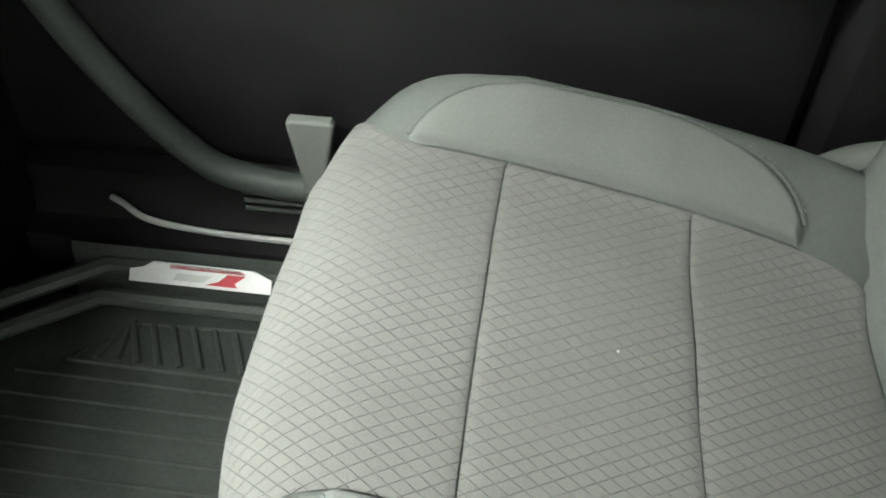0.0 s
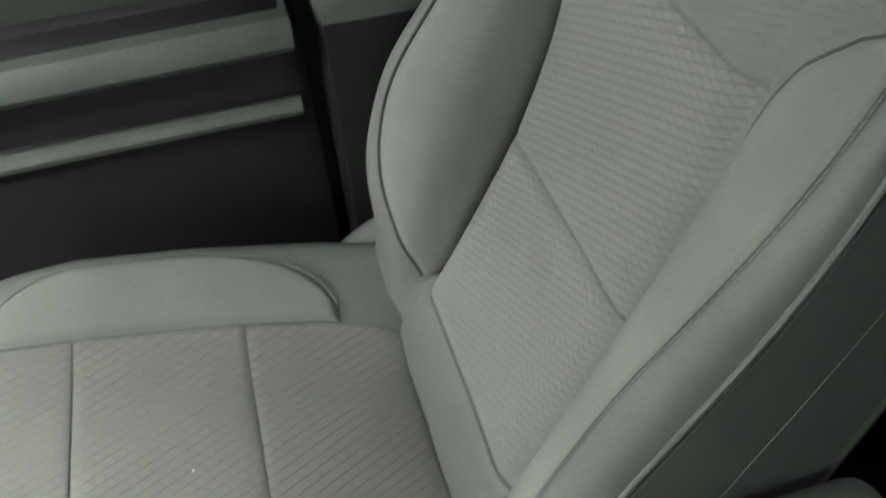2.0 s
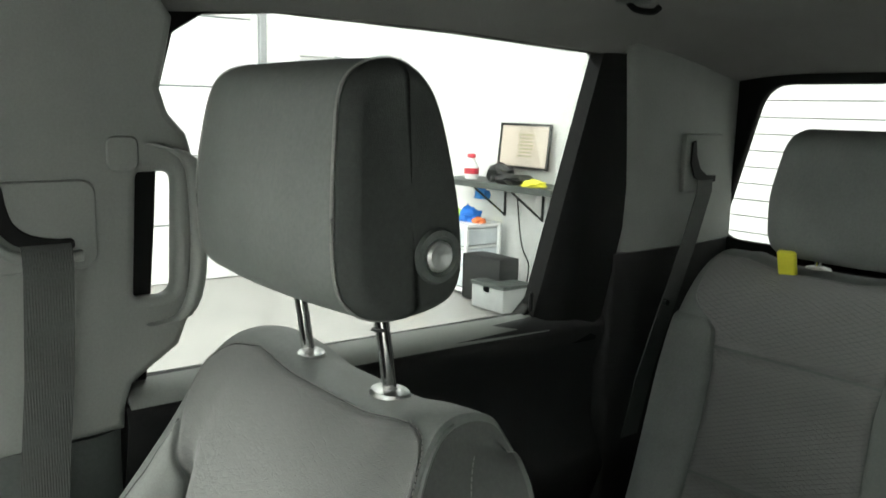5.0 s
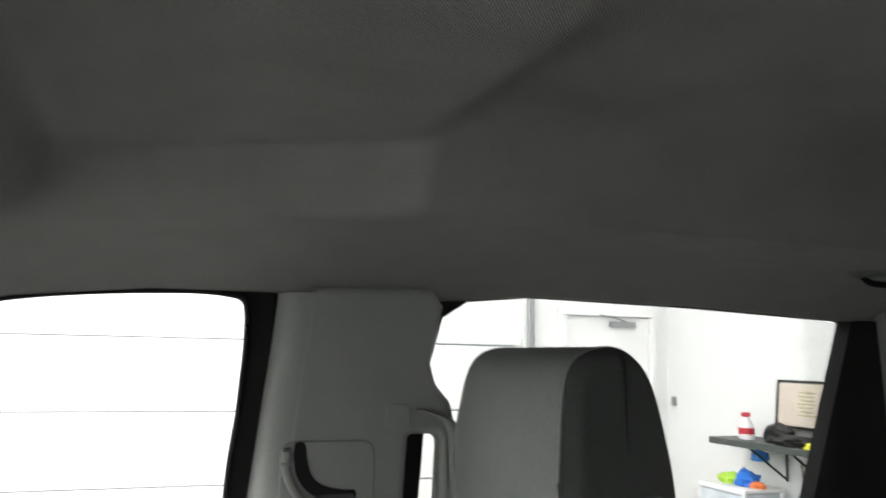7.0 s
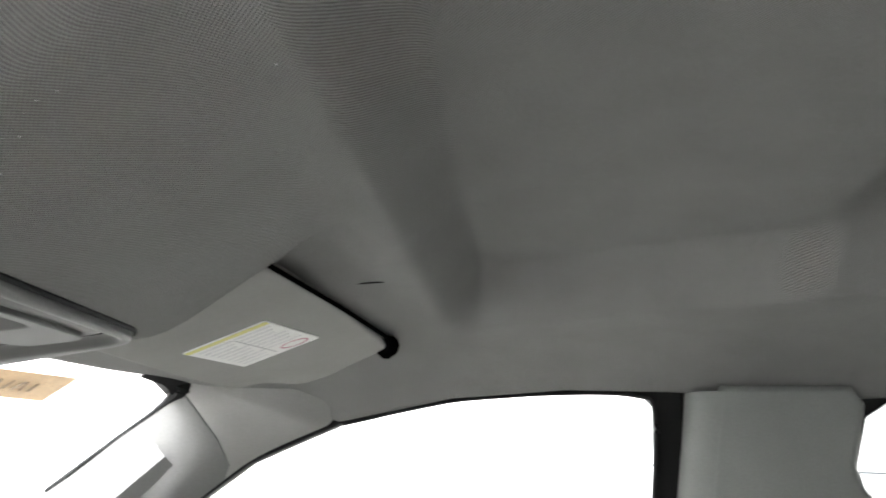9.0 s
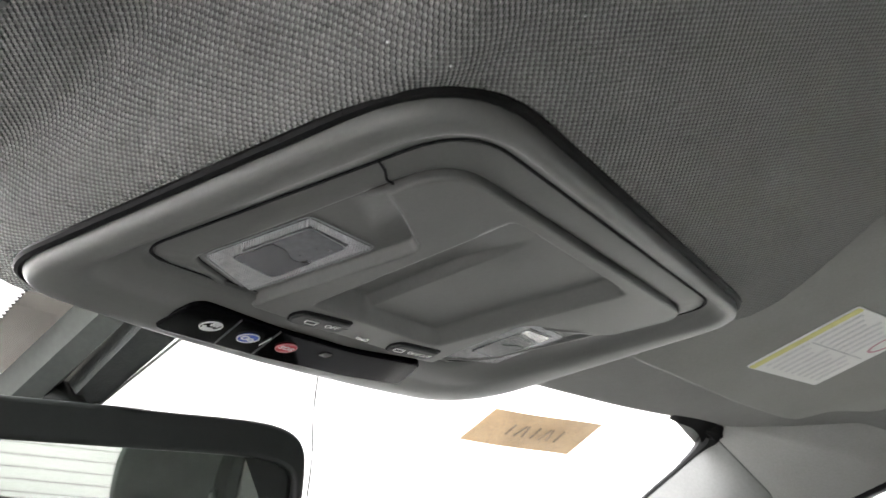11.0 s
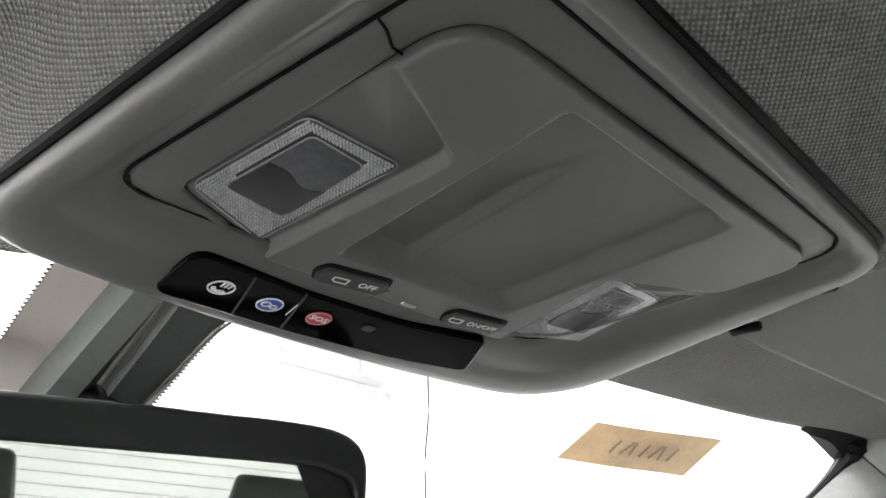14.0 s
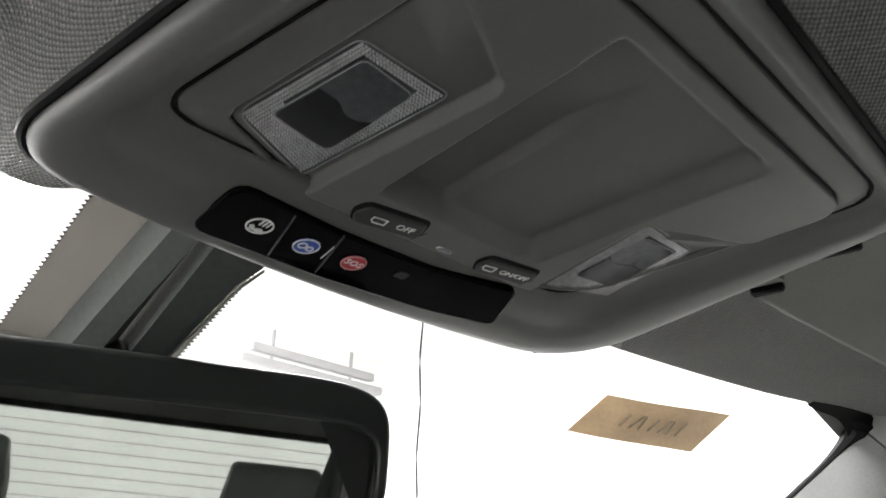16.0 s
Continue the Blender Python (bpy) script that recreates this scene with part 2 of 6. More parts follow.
def cloth(name, color, line, a, b, strength=0.55, both=True):
    """Woven seat cloth with a printed lattice: lines of the colour line, a and b the lattice's pitch in metres across and along, in UV."""
    m = bpy.data.materials.new(name)
    m.use_nodes = True
    nt = m.node_tree
    bs = nt.nodes["Principled BSDF"]
    bs.inputs["Roughness"].default_value = 0.85
    bs.inputs["Specular IOR Level"].default_value = 0.25
    bs.inputs["Sheen Weight"].default_value = 0.25
    uv = nt.nodes.new("ShaderNodeTexCoord")
    sep = nt.nodes.new("ShaderNodeSeparateXYZ")
    nt.links.new(uv.outputs["UV"], sep.inputs[0])

    def math_node(op, x, y=None, z=None):
        n = nt.nodes.new("ShaderNodeMath")
        n.operation = op
        for k, v in enumerate((x, y, z)):
            if v is None:
                continue
            if isinstance(v, (int, float)):
                n.inputs[k].default_value = v
            else:
                nt.links.new(v, n.inputs[k])
        return n.outputs[0]

    u, v = math_node("DIVIDE", sep.outputs[0], a), math_node("DIVIDE", sep.outputs[1], b)
    p, q = math_node("ADD", u, v), math_node("SUBTRACT", u, v)
    dist = []
    for c in (p, q):
        f = math_node("FRACT", c)
        dist.append(math_node("MINIMUM", f, math_node("SUBTRACT", 1.0, f)))
    near = math_node("MINIMUM", dist[0], dist[1]) if both else dist[0]
    lines = math_node("SUBTRACT", 1.0, math_node("MULTIPLY", near, 17.0))
    lines = math_node("MAXIMUM", lines, 0.0)
    cell = math_node("MODULO", math_node("ADD", math_node("FLOOR", p), math_node("FLOOR", q)), 2.0)
    cell = math_node("ABSOLUTE", cell)
    rib = math_node("SINE", math_node("MULTIPLY", sep.outputs[1], 2 * math.pi / 0.0016))
    rib = math_node("MULTIPLY", rib, math_node("MULTIPLY_ADD", cell, 0.8, 0.2))
    thread = nt.nodes.new("ShaderNodeTexNoise")
    thread.inputs["Scale"].default_value = 700
    nt.links.new(uv.outputs["UV"], thread.inputs["Vector"])
    big = nt.nodes.new("ShaderNodeTexNoise")
    big.inputs["Scale"].default_value, big.inputs["Detail"].default_value = 9, 4
    nt.links.new(uv.outputs["UV"], big.inputs["Vector"])
    mix = nt.nodes.new("ShaderNodeMix")
    mix.data_type = "RGBA"
    mix.inputs["A"].default_value, mix.inputs["B"].default_value = (*color, 1), (*line, 1)
    nt.links.new(math_node("MULTIPLY", lines, strength), mix.inputs["Factor"])
    shade = math_node("ADD", math_node("MULTIPLY_ADD", big.outputs["Fac"], 0.22, 0.78), math_node("MULTIPLY_ADD", thread.outputs["Fac"], 0.3, -0.04))
    shade = math_node("ADD", shade, math_node("MULTIPLY", rib, 0.09))
    tint = nt.nodes.new("ShaderNodeVectorMath")
    tint.operation = "SCALE"
    nt.links.new(mix.outputs["Result"], tint.inputs[0])
    nt.links.new(shade, tint.inputs["Scale"])
    nt.links.new(tint.outputs[0], bs.inputs["Base Color"])
    bp = nt.nodes.new("ShaderNodeBump")
    bp.inputs["Distance"].default_value, bp.inputs["Strength"].default_value = 0.0006, 0.8
    h = math_node("ADD", math_node("MULTIPLY", lines, -2.2 * strength), math_node("ADD", math_node("MULTIPLY", rib, 0.25), thread.outputs["Fac"]))
    nt.links.new(h, bp.inputs["Height"])
    nt.links.new(bp.outputs[0], bs.inputs["Normal"])
    return m


def glass_material(name, tint, gloss):
    m = bpy.data.materials.new(name)
    m.use_nodes = True
    nt = m.node_tree
    nt.nodes.remove(nt.nodes["Principled BSDF"])
    clear = nt.nodes.new("ShaderNodeBsdfTransparent")
    clear.inputs[0].default_value = (*tint, 1)
    shiny = nt.nodes.new("ShaderNodeBsdfGlossy")
    shiny.inputs["Roughness"].default_value = 0.02
    fres = nt.nodes.new("ShaderNodeFresnel")
    fres.inputs[0].default_value = 1.45
    amount = nt.nodes.new("ShaderNodeMath")
    amount.operation = "MULTIPLY"
    amount.inputs[1].default_value = gloss
    nt.links.new(fres.outputs[0], amount.inputs[0])
    mix = nt.nodes.new("ShaderNodeMixShader")
    nt.links.new(amount.outputs[0], mix.inputs[0])
    nt.links.new(clear.outputs[0], mix.inputs[1])
    nt.links.new(shiny.outputs[0], mix.inputs[2])
    nt.links.new(mix.outputs[0], nt.nodes["Material Output"].inputs[0])
    return m


def glowing(name, color, strength):
    m = bpy.data.materials.new(name)
    m.use_nodes = True
    bs = m.node_tree.nodes["Principled BSDF"]
    bs.inputs["Base Color"].default_value = (*color, 1)
    bs.inputs["Emission Color"].default_value = (*color, 1)
    bs.inputs["Emission Strength"].default_value = strength
    return m


# fainter lattice; base darkened for the grazing light on the backrest's top
M_BACK_TOP = cloth("seat_top_shaded", (0.146, 0.152, 0.144), (0.085, 0.086, 0.085), 0.018, 0.0078, 0.24)
M_INSERT = cloth("seat_cloth", (0.1914, 0.1914, 0.1827), (0.060, 0.060, 0.059), 0.0112, 0.0185, 0.75)
M_BACK = cloth("seat_back_cloth", (0.1798, 0.1827, 0.1769), (0.045, 0.046, 0.045), 0.018, 0.0078, 0.85)
M_BOLSTER = material("bolster_cloth", (0.188, 0.198, 0.188), 0.8, vary=0.10, bump=0.0003, bump_scale=1400, spec=0.25)
M_VINYL = material("grey_vinyl", (0.1392, 0.1508, 0.1421), 0.55, vary=0.10, bump=0.0003, bump_scale=700, spec=0.35)
# same vinyl as the shell, darkened for the less lit backrest side
M_VINYL_SHADED = material("shaded_vinyl", (0.086, 0.093, 0.088), 0.55, vary=0.12, bump=0.0003, bump_scale=700, spec=0.3)
# grey vinyl darkened to carry the shade on the headrest's sides
M_HEADREST_SHADED = material("shaded_headrest_vinyl", (0.046, 0.050, 0.047), 0.8, vary=0.12, bump=0.0003, bump_scale=700, spec=0.12)
M_STITCH = material("stitch_thread", (0.203, 0.2088, 0.1972), 0.7)
M_DARKSTITCH = material("dark_thread", (0.05, 0.05, 0.05), 0.8)
M_HEAD = material("headliner_knit", (0.262, 0.262, 0.252), 0.9, vary=0.08, bump=0.0008, weave=(0.0031, 0.0024), spec=0.15, coords="UV")
M_CORNER = material("corner_knit", (0.262, 0.262, 0.252), 0.9, vary=0.08, bump=0.0003, bump_scale=1300, spec=0.15)
M_TRIM = material("grey_trim", (0.195, 0.205, 0.193), 0.55, vary=0.07, bump=0.0002, bump_scale=900, spec=0.35)
M_CONSOLE = material("console_plastic", (0.124, 0.126, 0.119), 0.42, vary=0.06, bump=0.00006, bump_scale=1500, spec=0.5)
M_DARK = material("charcoal_plastic", (0.0128, 0.0128, 0.0132), 0.5, vary=0.25, bump=0.0003, bump_scale=600, spec=0.4)
M_MID = material("slate_plastic", (0.070, 0.079, 0.074), 0.5, vary=0.15, bump=0.0003, bump_scale=600, spec=0.4)
M_UPPER = material("slate_panel", (0.045, 0.049, 0.046), 0.55, vary=0.15, bump=0.0003, bump_scale=600, spec=0.35)
M_RUBBER = material("black_rubber", (0.062, 0.069, 0.064), 0.5, vary=0.25, bump=0.0003, bump_scale=500)
M_SEAL = material("seal_rubber", (0.006, 0.006, 0.006), 0.6, vary=0.2, spec=0.15)
M_CARPET = material("carpet", (0.0116, 0.0116, 0.0116), 0.95, vary=0.3, bump=0.001, bump_scale=800)
M_GLOSS = material("gloss_black", (0.0015, 0.0015, 0.002), 0.08, vary=0.1, spec=0.03)
M_BLACK = material("mirror_shell", (0.012, 0.014, 0.013), 0.35, vary=0.15)
M_CHROME = material("chrome", (0.75, 0.75, 0.74), 0.12, metal=1.0, vary=0.05)
M_SATIN = material("satin_metal", (0.55, 0.56, 0.55), 0.35, metal=0.9, vary=0.06)
M_BELT = material("belt_web", (0.062, 0.067, 0.063), 0.7, vary=0.15, bump=0.0003, weave=(0.0025, 0.0030), spec=0.3, pit_depth=0.05)
M_WHITE = material("white_print", (0.8, 0.8, 0.8), 0.5, vary=0.03)
M_BLUE = material("blue_print", (0.03, 0.09, 0.45), 0.4, vary=0.03)
M_RED = material("red_print", (0.5, 0.03, 0.05), 0.4, vary=0.03)
M_PAPER = material("label_paper", (0.72, 0.72, 0.70), 0.7, vary=0.04)
M_TAN = material("manila_paper", (0.52, 0.36, 0.20), 0.8, vary=0.12, scale=40)
M_INK = material("pencil_ink", (0.27, 0.20, 0.125), 0.8)
M_YELLOW = material("yellow_tag", (0.75, 0.72, 0.05), 0.6, vary=0.05)
M_GLASS = glass_material("window_glass", (0.93, 0.95, 0.94), 0.35)
M_TINT = glass_material("tinted_glass", (0.74, 0.76, 0.75), 0.35)
M_FRIT = glass_material("dotted_frit", (0.10, 0.095, 0.088), 0.1)
M_SILVER = material("silver_foil", (0.72, 0.72, 0.72), 0.35, metal=0.35, vary=0.06)
M_MIRROR = material("mirror_silver", (0.62, 0.64, 0.60), 0.02, metal=1.0, vary=0.0)
M_WALL = material("white_wall", (0.80, 0.80, 0.79), 0.7, vary=0.03, scale=2.0, bump=0.0005, bump_scale=200)
M_WEST = material("bounce_grey", (0.62, 0.62, 0.61), 0.7, vary=0.08, scale=2.0)
M_GDOOR = material("white_steel", (0.82, 0.82, 0.81), 0.5, vary=0.03, scale=3)
M_CONCRETE = material("sealed_concrete", (0.30, 0.29, 0.275), 0.35, vary=0.18, scale=1.5)
M_GREYMETAL = material("grey_steel", (0.35, 0.36, 0.37), 0.4, metal=0.6)

# ---- the garage round the truck ---------------------------------------------------
def wall_with_hole(name, axis, at, a0, a1, z0, z1, hole, thick, label, mat=None):
    """A wall of constant x or y, with one opening (a0, a1, z0, z1) through it, or None."""
    out = []
    if hole:
        h0, h1, b0, b1 = hole
        spans = [(a0, h0, z0, z1), (h1, a1, z0, z1), (h0, h1, b1, z1)]
        if b0 > z0 + 1e-6:
            spans.append((h0, h1, z0, b0))
    else:
        spans = [(a0, a1, z0, z1)]
    for p0, p1, q0, q1 in spans:
        lo, hi = min(at, at + thick), max(at, at + thick)
        out.append(box_geo(lo, hi, p0, p1, q0, q1) if axis == "x" else box_geo(p0, p1, lo, hi, q0, q1))
    return piece(name, join(*out), mat or M_WALL, label, kind="structure", smooth=False)


GD0, GD1, GDH = -2.98, 1.85, 2.75        # sectional door in the east wall: from y, to y, top
piece("ground", box_geo(GX0 - 0.2, GX1 + 0.2, GY0 - 0.2, GY1 + 0.2, FLOOR_Z - 0.2, FLOOR_Z), M_CONCRETE,
      "sealed grey concrete garage floor", kind="structure", smooth=False)
piece("ceiling", box_geo(GX0 - 0.2, GX1 + 0.2, GY0 - 0.2, GY1 + 0.2, CEIL_Z, CEIL_Z + 0.15), M_WALL,
      "white painted garage ceiling", kind="structure", smooth=False)
wall_with_hole("wall_east", "x", GX1, GY0 - 0.2, GY1 + 0.2, FLOOR_Z, CEIL_Z, (GD0, GD1, FLOOR_Z, GDH), 0.2, "white garage wall with a sectional door")
# assumed west wall; its grey governs how much light it throws back
wall_with_hole("wall_west", "x", GX0, GY0 - 0.2, GY1 + 0.2, FLOOR_Z, CEIL_Z, None, -0.2, "plain unseen garage wall, its grey set for driver-side light", M_WEST)
wall_with_hole("wall_north", "y", GY1, GX0, GX1, FLOOR_Z, CEIL_Z, None, 0.2, "plain white garage wall ahead of the truck")
wall_with_hole("wall_south", "y", GY0, GX0, GX1, FLOOR_Z, CEIL_Z, None, -0.2, "white garage wall behind the truck with a shelf")

gdoor = thing("sectional_garage_door", (GX1 + 0.1, (GD0 + GD1) / 2, FLOOR_Z), "closed white sectional garage door with horizontal panels", "garage door")
zb = FLOOR_Z
for k in range(6):
    zt = min(FLOOR_Z - 0.077 + 0.565 * (k + 1), GDH)
    bm = rbox((GX1 + 0.08, (GD0 + GD1) / 2, (zb + zt) / 2), (0.05, GD1 - GD0 + 0.02, zt - zb - 0.012), 0.006, 1)
    part("panel", bm, M_GDOOR, gdoor)
    zb = zt
for yy in (GD0, GD1):
    part("track", rbox((GX1 - 0.03, yy - (0.06 if yy < 0 else -0.06), (FLOOR_Z + GDH) / 2), (0.05, 0.06, GDH - FLOOR_Z), 0.004, 1), M_GREYMETAL, gdoor, "grey steel roller track")

# personnel door beside the corner
PD0, PD1, PDH = -4.27, -3.38, 1.63
pdoor = thing("personnel_door", (GX1, (PD0 + PD1) / 2, FLOOR_Z), "closed white steel door in a white frame with a closer", "door")
part("leaf", rbox((GX1 - 0.012, (PD0 + PD1) / 2, (FLOOR_Z + PDH) / 2), (0.03, PD1 - PD0 - 0.01, PDH - FLOOR_Z - 0.01), 0.003, 1), M_GDOOR, pdoor)
for y0 in (PD0 - 0.03, PD1 + 0.03):
    part("jamb", rbox((GX1 - 0.03, y0, (FLOOR_Z + PDH) / 2), (0.08, 0.06, PDH - FLOOR_Z), 0.004, 1), M_GDOOR, pdoor)
part("head_jamb", rbox((GX1 - 0.03, (PD0 + PD1) / 2, PDH + 0.03), (0.08, PD1 - PD0 + 0.12, 0.06), 0.004, 1), M_GDOOR, pdoor)
closer = part("closer", rbox((GX1 - 0.055, PD0 + 0.30, PDH - 0.07), (0.05, 0.26, 0.05), 0.008, 2), M_GREYMETAL, pdoor, "grey door closer")
part("arm", tube([(GX1 - 0.08, PD0 + 0.28, PDH - 0.045), (GX1 - 0.12, PD0 + 0.44, PDH - 0.01), (GX1 - 0.06, PD0 + 0.56, PDH + 0.01)], 0.008, 6), M_GREYMETAL, closer)

# shelf with its clutter on the south wall
SH0, SH1, SHZ = 3.3, 5.30, 0.615
shelf = thing("wall_shelf", (4.7, GY0 + 0.2, SHZ), "dark grey wall shelf on black angle brackets", "shelf")
part("board", rbox(((SH0 + SH1) / 2, GY0 + 0.2, SHZ), (SH1 - SH0, 0.40, 0.05), 0.004, 1), M_MID, shelf)
for bx in (4.86, 4.42, 3.8):
    part("bracket", join(tube([(bx, GY0 + 0.02, SHZ - 0.02), (bx, GY0 + 0.02, SHZ - 0.28)], 0.011, 6),
                         tube([(bx, GY0 + 0.02, SHZ - 0.27), (bx, GY0 + 0.36, SHZ - 0.03)], 0.009, 6)), M_DARK, shelf)
frame_ob = thing("picture_frame", (4.60, GY0 + 0.1, 0.74), "black framed paper certificate leaning on the wall", "picture frame")
fm = frame_of((4.60, GY0 + 0.075, 0.925), (-1, 0, 0), (0, -0.10, 1))
part("moulding", plate([rrect(0.57, 0.36, 0.004, 1), rrect(0.53, 0.32, 0.003, 1)], 0.025, 0.004, fm), M_DARK, frame_ob)
part("sheet", plate([rrect(0.535, 0.325, 0.003, 1)], 0.006, 0.001, fm), material("cream_paper", (0.62, 0.54, 0.46), 0.6, vary=0.05), frame_ob, "pale cream sheet of paper")
bars = [plate([rrect(0.18 - 0.02 * (k % 3), 0.012, 0.002, 1, 0.02, 0.09 - 0.028 * k)], 0.008, 0.001, fm) for k in range(7)]
for b in bars:
    part("text_bar", b, material("olive_print", (0.40, 0.36, 0.20), 0.7), frame_ob)


def heap(name, cx, cy, z, r, mat, label, cat, n=9, seed=1, flat=0.6):
    """A small crumpled heap of cloth or parts."""
    rnd = random.Random(seed)
    bm = bmesh.new()
    bmesh.ops.create_icosphere(bm, subdivisions=3, radius=1.0)
    for v in bm.verts:
        k = 1 + 0.45 * noise.noise(v.co * 2.1 + Vector((seed, 0, 0))) + 0.2 * noise.noise(v.co * 5)
        v.co = Vector((cx + v.co.x * r * k, cy + v.co.y * r * k * 0.8, z + max(v.co.z * k * flat + 0.35 * flat, 0) * r))
    return piece(name, bm, mat, label, cat)


heap("radio_clutter", 4.72, GY0 + 0.2, SHZ + 0.025, 0.13, M_DARK, "black electronic parts piled on the shelf", "electronics", seed=3, flat=0.8)
heap("cable_coil", 4.52, GY0 + 0.26, SHZ + 0.025, 0.16, M_DARK, "black cables lying in a heap on the shelf", "cable", seed=4, flat=0.35)
heap("yellow_cloth", 4.24, GY0 + 0.30, SHZ + 0.025, 0.10, M_YELLOW, "folded yellow cloth on the shelf edge", "cloth", seed=5, flat=0.4)
lamp_ob = thing("spray_bottle", (5.03, GY0 + 0.25, SHZ + 0.025), "white spray bottle with a red label", "bottle")
part("bottle", loft([[(5.03 + r * math.cos(a), GY0 + 0.25 + r * math.sin(a), SHZ + 0.025 + z) for a in np.linspace(0, 2 * math.pi, 12, endpoint=False)]
                     for r, z in ((0.055, 0), (0.06, 0.02), (0.06, 0.10), (0.035, 0.15), (0.02, 0.17))]), M_WHITE, lamp_ob)
part("band", loft([[(5.03 + 0.062 * math.cos(a), GY0 + 0.25 + 0.062 * math.sin(a), SHZ + 0.025 + z) for a in np.linspace(0, 2 * math.pi, 12, endpoint=False)] for z in (0.04, 0.09)], False), M_RED, lamp_ob)
part("trigger", rbox((5.01, GY0 + 0.27, SHZ + 0.215), (0.09, 0.03, 0.035), 0.008, 1), M_RED, lamp_ob)

# drawer tower, tool case and boxes on the floor under the shelf
DRX0, DRX1, DRY0, DRY1, DRZ = 4.80, 5.34, GY0 + 0.10, GY0 + 0.48, 0.28
drawers = thing("drawer_tower", ((DRX0 + DRX1) / 2, (DRY0 + DRY1) / 2, FLOOR_Z), "white plastic tower of three clear drawers", "storage")
M_CLEAR = material("frosted_plastic", (0.62, 0.66, 0.70), 0.35, vary=0.2, scale=9)
part("top", rbox(((DRX0 + DRX1) / 2, (DRY0 + DRY1) / 2, DRZ), (DRX1 - DRX0, DRY1 - DRY0, 0.03), 0.006, 1), M_WHITE, drawers)
part("base", rbox(((DRX0 + DRX1) / 2, (DRY0 + DRY1) / 2, FLOOR_Z + 0.04), (DRX1 - DRX0 + 0.03, DRY1 - DRY0 + 0.03, 0.03), 0.006, 1), M_WHITE, drawers)
for x0 in (DRX0 + 0.015, DRX1 - 0.015):
    for y0 in (DRY0 + 0.015, DRY1 - 0.015):
        part("post", rbox((x0, y0, (FLOOR_Z + 0.05 + DRZ) / 2), (0.03, 0.03, DRZ - FLOOR_Z - 0.05), 0.005, 1), M_WHITE, drawers)
for k in range(3):
    z0 = FLOOR_Z + 0.065 + k * 0.165
    dr = part("drawer", rbox(((DRX0 + DRX1) / 2, (DRY0 + DRY1) / 2 + 0.004, z0 + 0.07), (DRX1 - DRX0 - 0.06, DRY1 - DRY0 - 0.01, 0.135), 0.01, 1), M_CLEAR, drawers, "frosted clear drawer")
    part("rail", rbox(((DRX0 + DRX1) / 2, (DRY0 + DRY1) / 2, z0 + 0.15), (DRX1 - DRX0 - 0.04, DRY1 - DRY0 + 0.012, 0.018), 0.004, 1), M_WHITE, drawers)
    part("contents", rbox((DRX0 + 0.2 + 0.05 * k, DRY1 - 0.008, z0 + 0.05), (0.18, 0.012, 0.06), 0.004, 1),
         material("drawer_stuff", [(0.25, 0.4, 0.6), (0.5, 0.5, 0.5), (0.65, 0.6, 0.35)][k], 0.6), dr)
for wx in (DRX0 + 0.05, DRX1 - 0.05):
    part("caster", loft([[(wx + dx, DRY1 - 0.03 + 0.022 * math.cos(a), FLOOR_Z + 0.022 + 0.022 * math.sin(a)) for a in np.linspace(0, 2 * math.pi, 10, endpoint=False)] for dx in (-0.012, 0.012)]), M_DARK, drawers)
heap("green_rags", 5.17, GY0 + 0.28, DRZ + 0.015, 0.12, material("lime_cloth", (0.45, 0.70, 0.08), 0.8), "lime green rags on the drawer tower", "cloth", seed=7, flat=0.5)
heap("blue_gloves", 4.98, GY0 + 0.30, DRZ + 0.015, 0.10, material("blue_cloth", (0.02, 0.16, 0.60), 0.7), "bright blue gloves on the drawer tower", "gloves", seed=8, flat=0.9)
heap("orange_rags", 4.87, GY0 + 0.30, DRZ + 0.015, 0.07, material("orange_cloth", (0.75, 0.20, 0.06), 0.7), "orange rags on the drawer tower", "cloth", seed=9, flat=0.5)
heap("blue_brush", 4.95, GY0 + 0.20, DRZ + 0.20, 0.07, material("blue_bristle", (0.03, 0.2, 0.55), 0.7), "blue brush hanging under the shelf", "brush", seed=10, flat=1.0)
piece("tool_case", rbox((5.55, GY0 + 0.33, FLOOR_Z + 0.10), (0.24, 0.30, 0.20), 0.03, 2), material("amber_plastic", (0.65, 0.30, 0.02), 0.4, vary=0.2),
      "amber plastic tool case on the floor", "tool case")
pc = thing("computer_case", (4.52, GY0 + 0.46, FLOOR_Z), "black computer case standing on the floor", "computer")
part("body", rbox((4.52, GY0 + 0.46, FLOOR_Z + 0.19), (0.42, 0.20, 0.36), 0.01, 2), M_DARK, pc)
part("front", rbox((4.735, GY0 + 0.46, FLOOR_Z + 0.19), (0.03, 0.19, 0.35), 0.01, 2), M_GLOSS, pc)
crate = thing("storage_box", (4.30, GY0 + 0.55, FLOOR_Z), "grey plastic storage box with a dark lid", "box")
part("box", rbox((4.30, GY0 + 0.55, FLOOR_Z + 0.10), (0.36, 0.28, 0.18), 0.02, 2), material("grey_bin", (0.35, 0.36, 0.36), 0.5), crate)
part("lid", rbox((4.30, GY0 + 0.55, FLOOR_Z + 0.20), (0.38, 0.30, 0.03), 0.01, 2), M_MID, crate)
part("latch", rbox((4.30, GY0 + 0.695, FLOOR_Z + 0.17), (0.06, 0.015, 0.04), 0.004, 1), M_GLOSS, crate)
piece("wall_switch", rbox((6.30, GY0 + 0.01, 0.86), (0.06, 0.02, 0.09), 0.005, 2), M_GREYMETAL, "small grey wall switch plate", "switch")
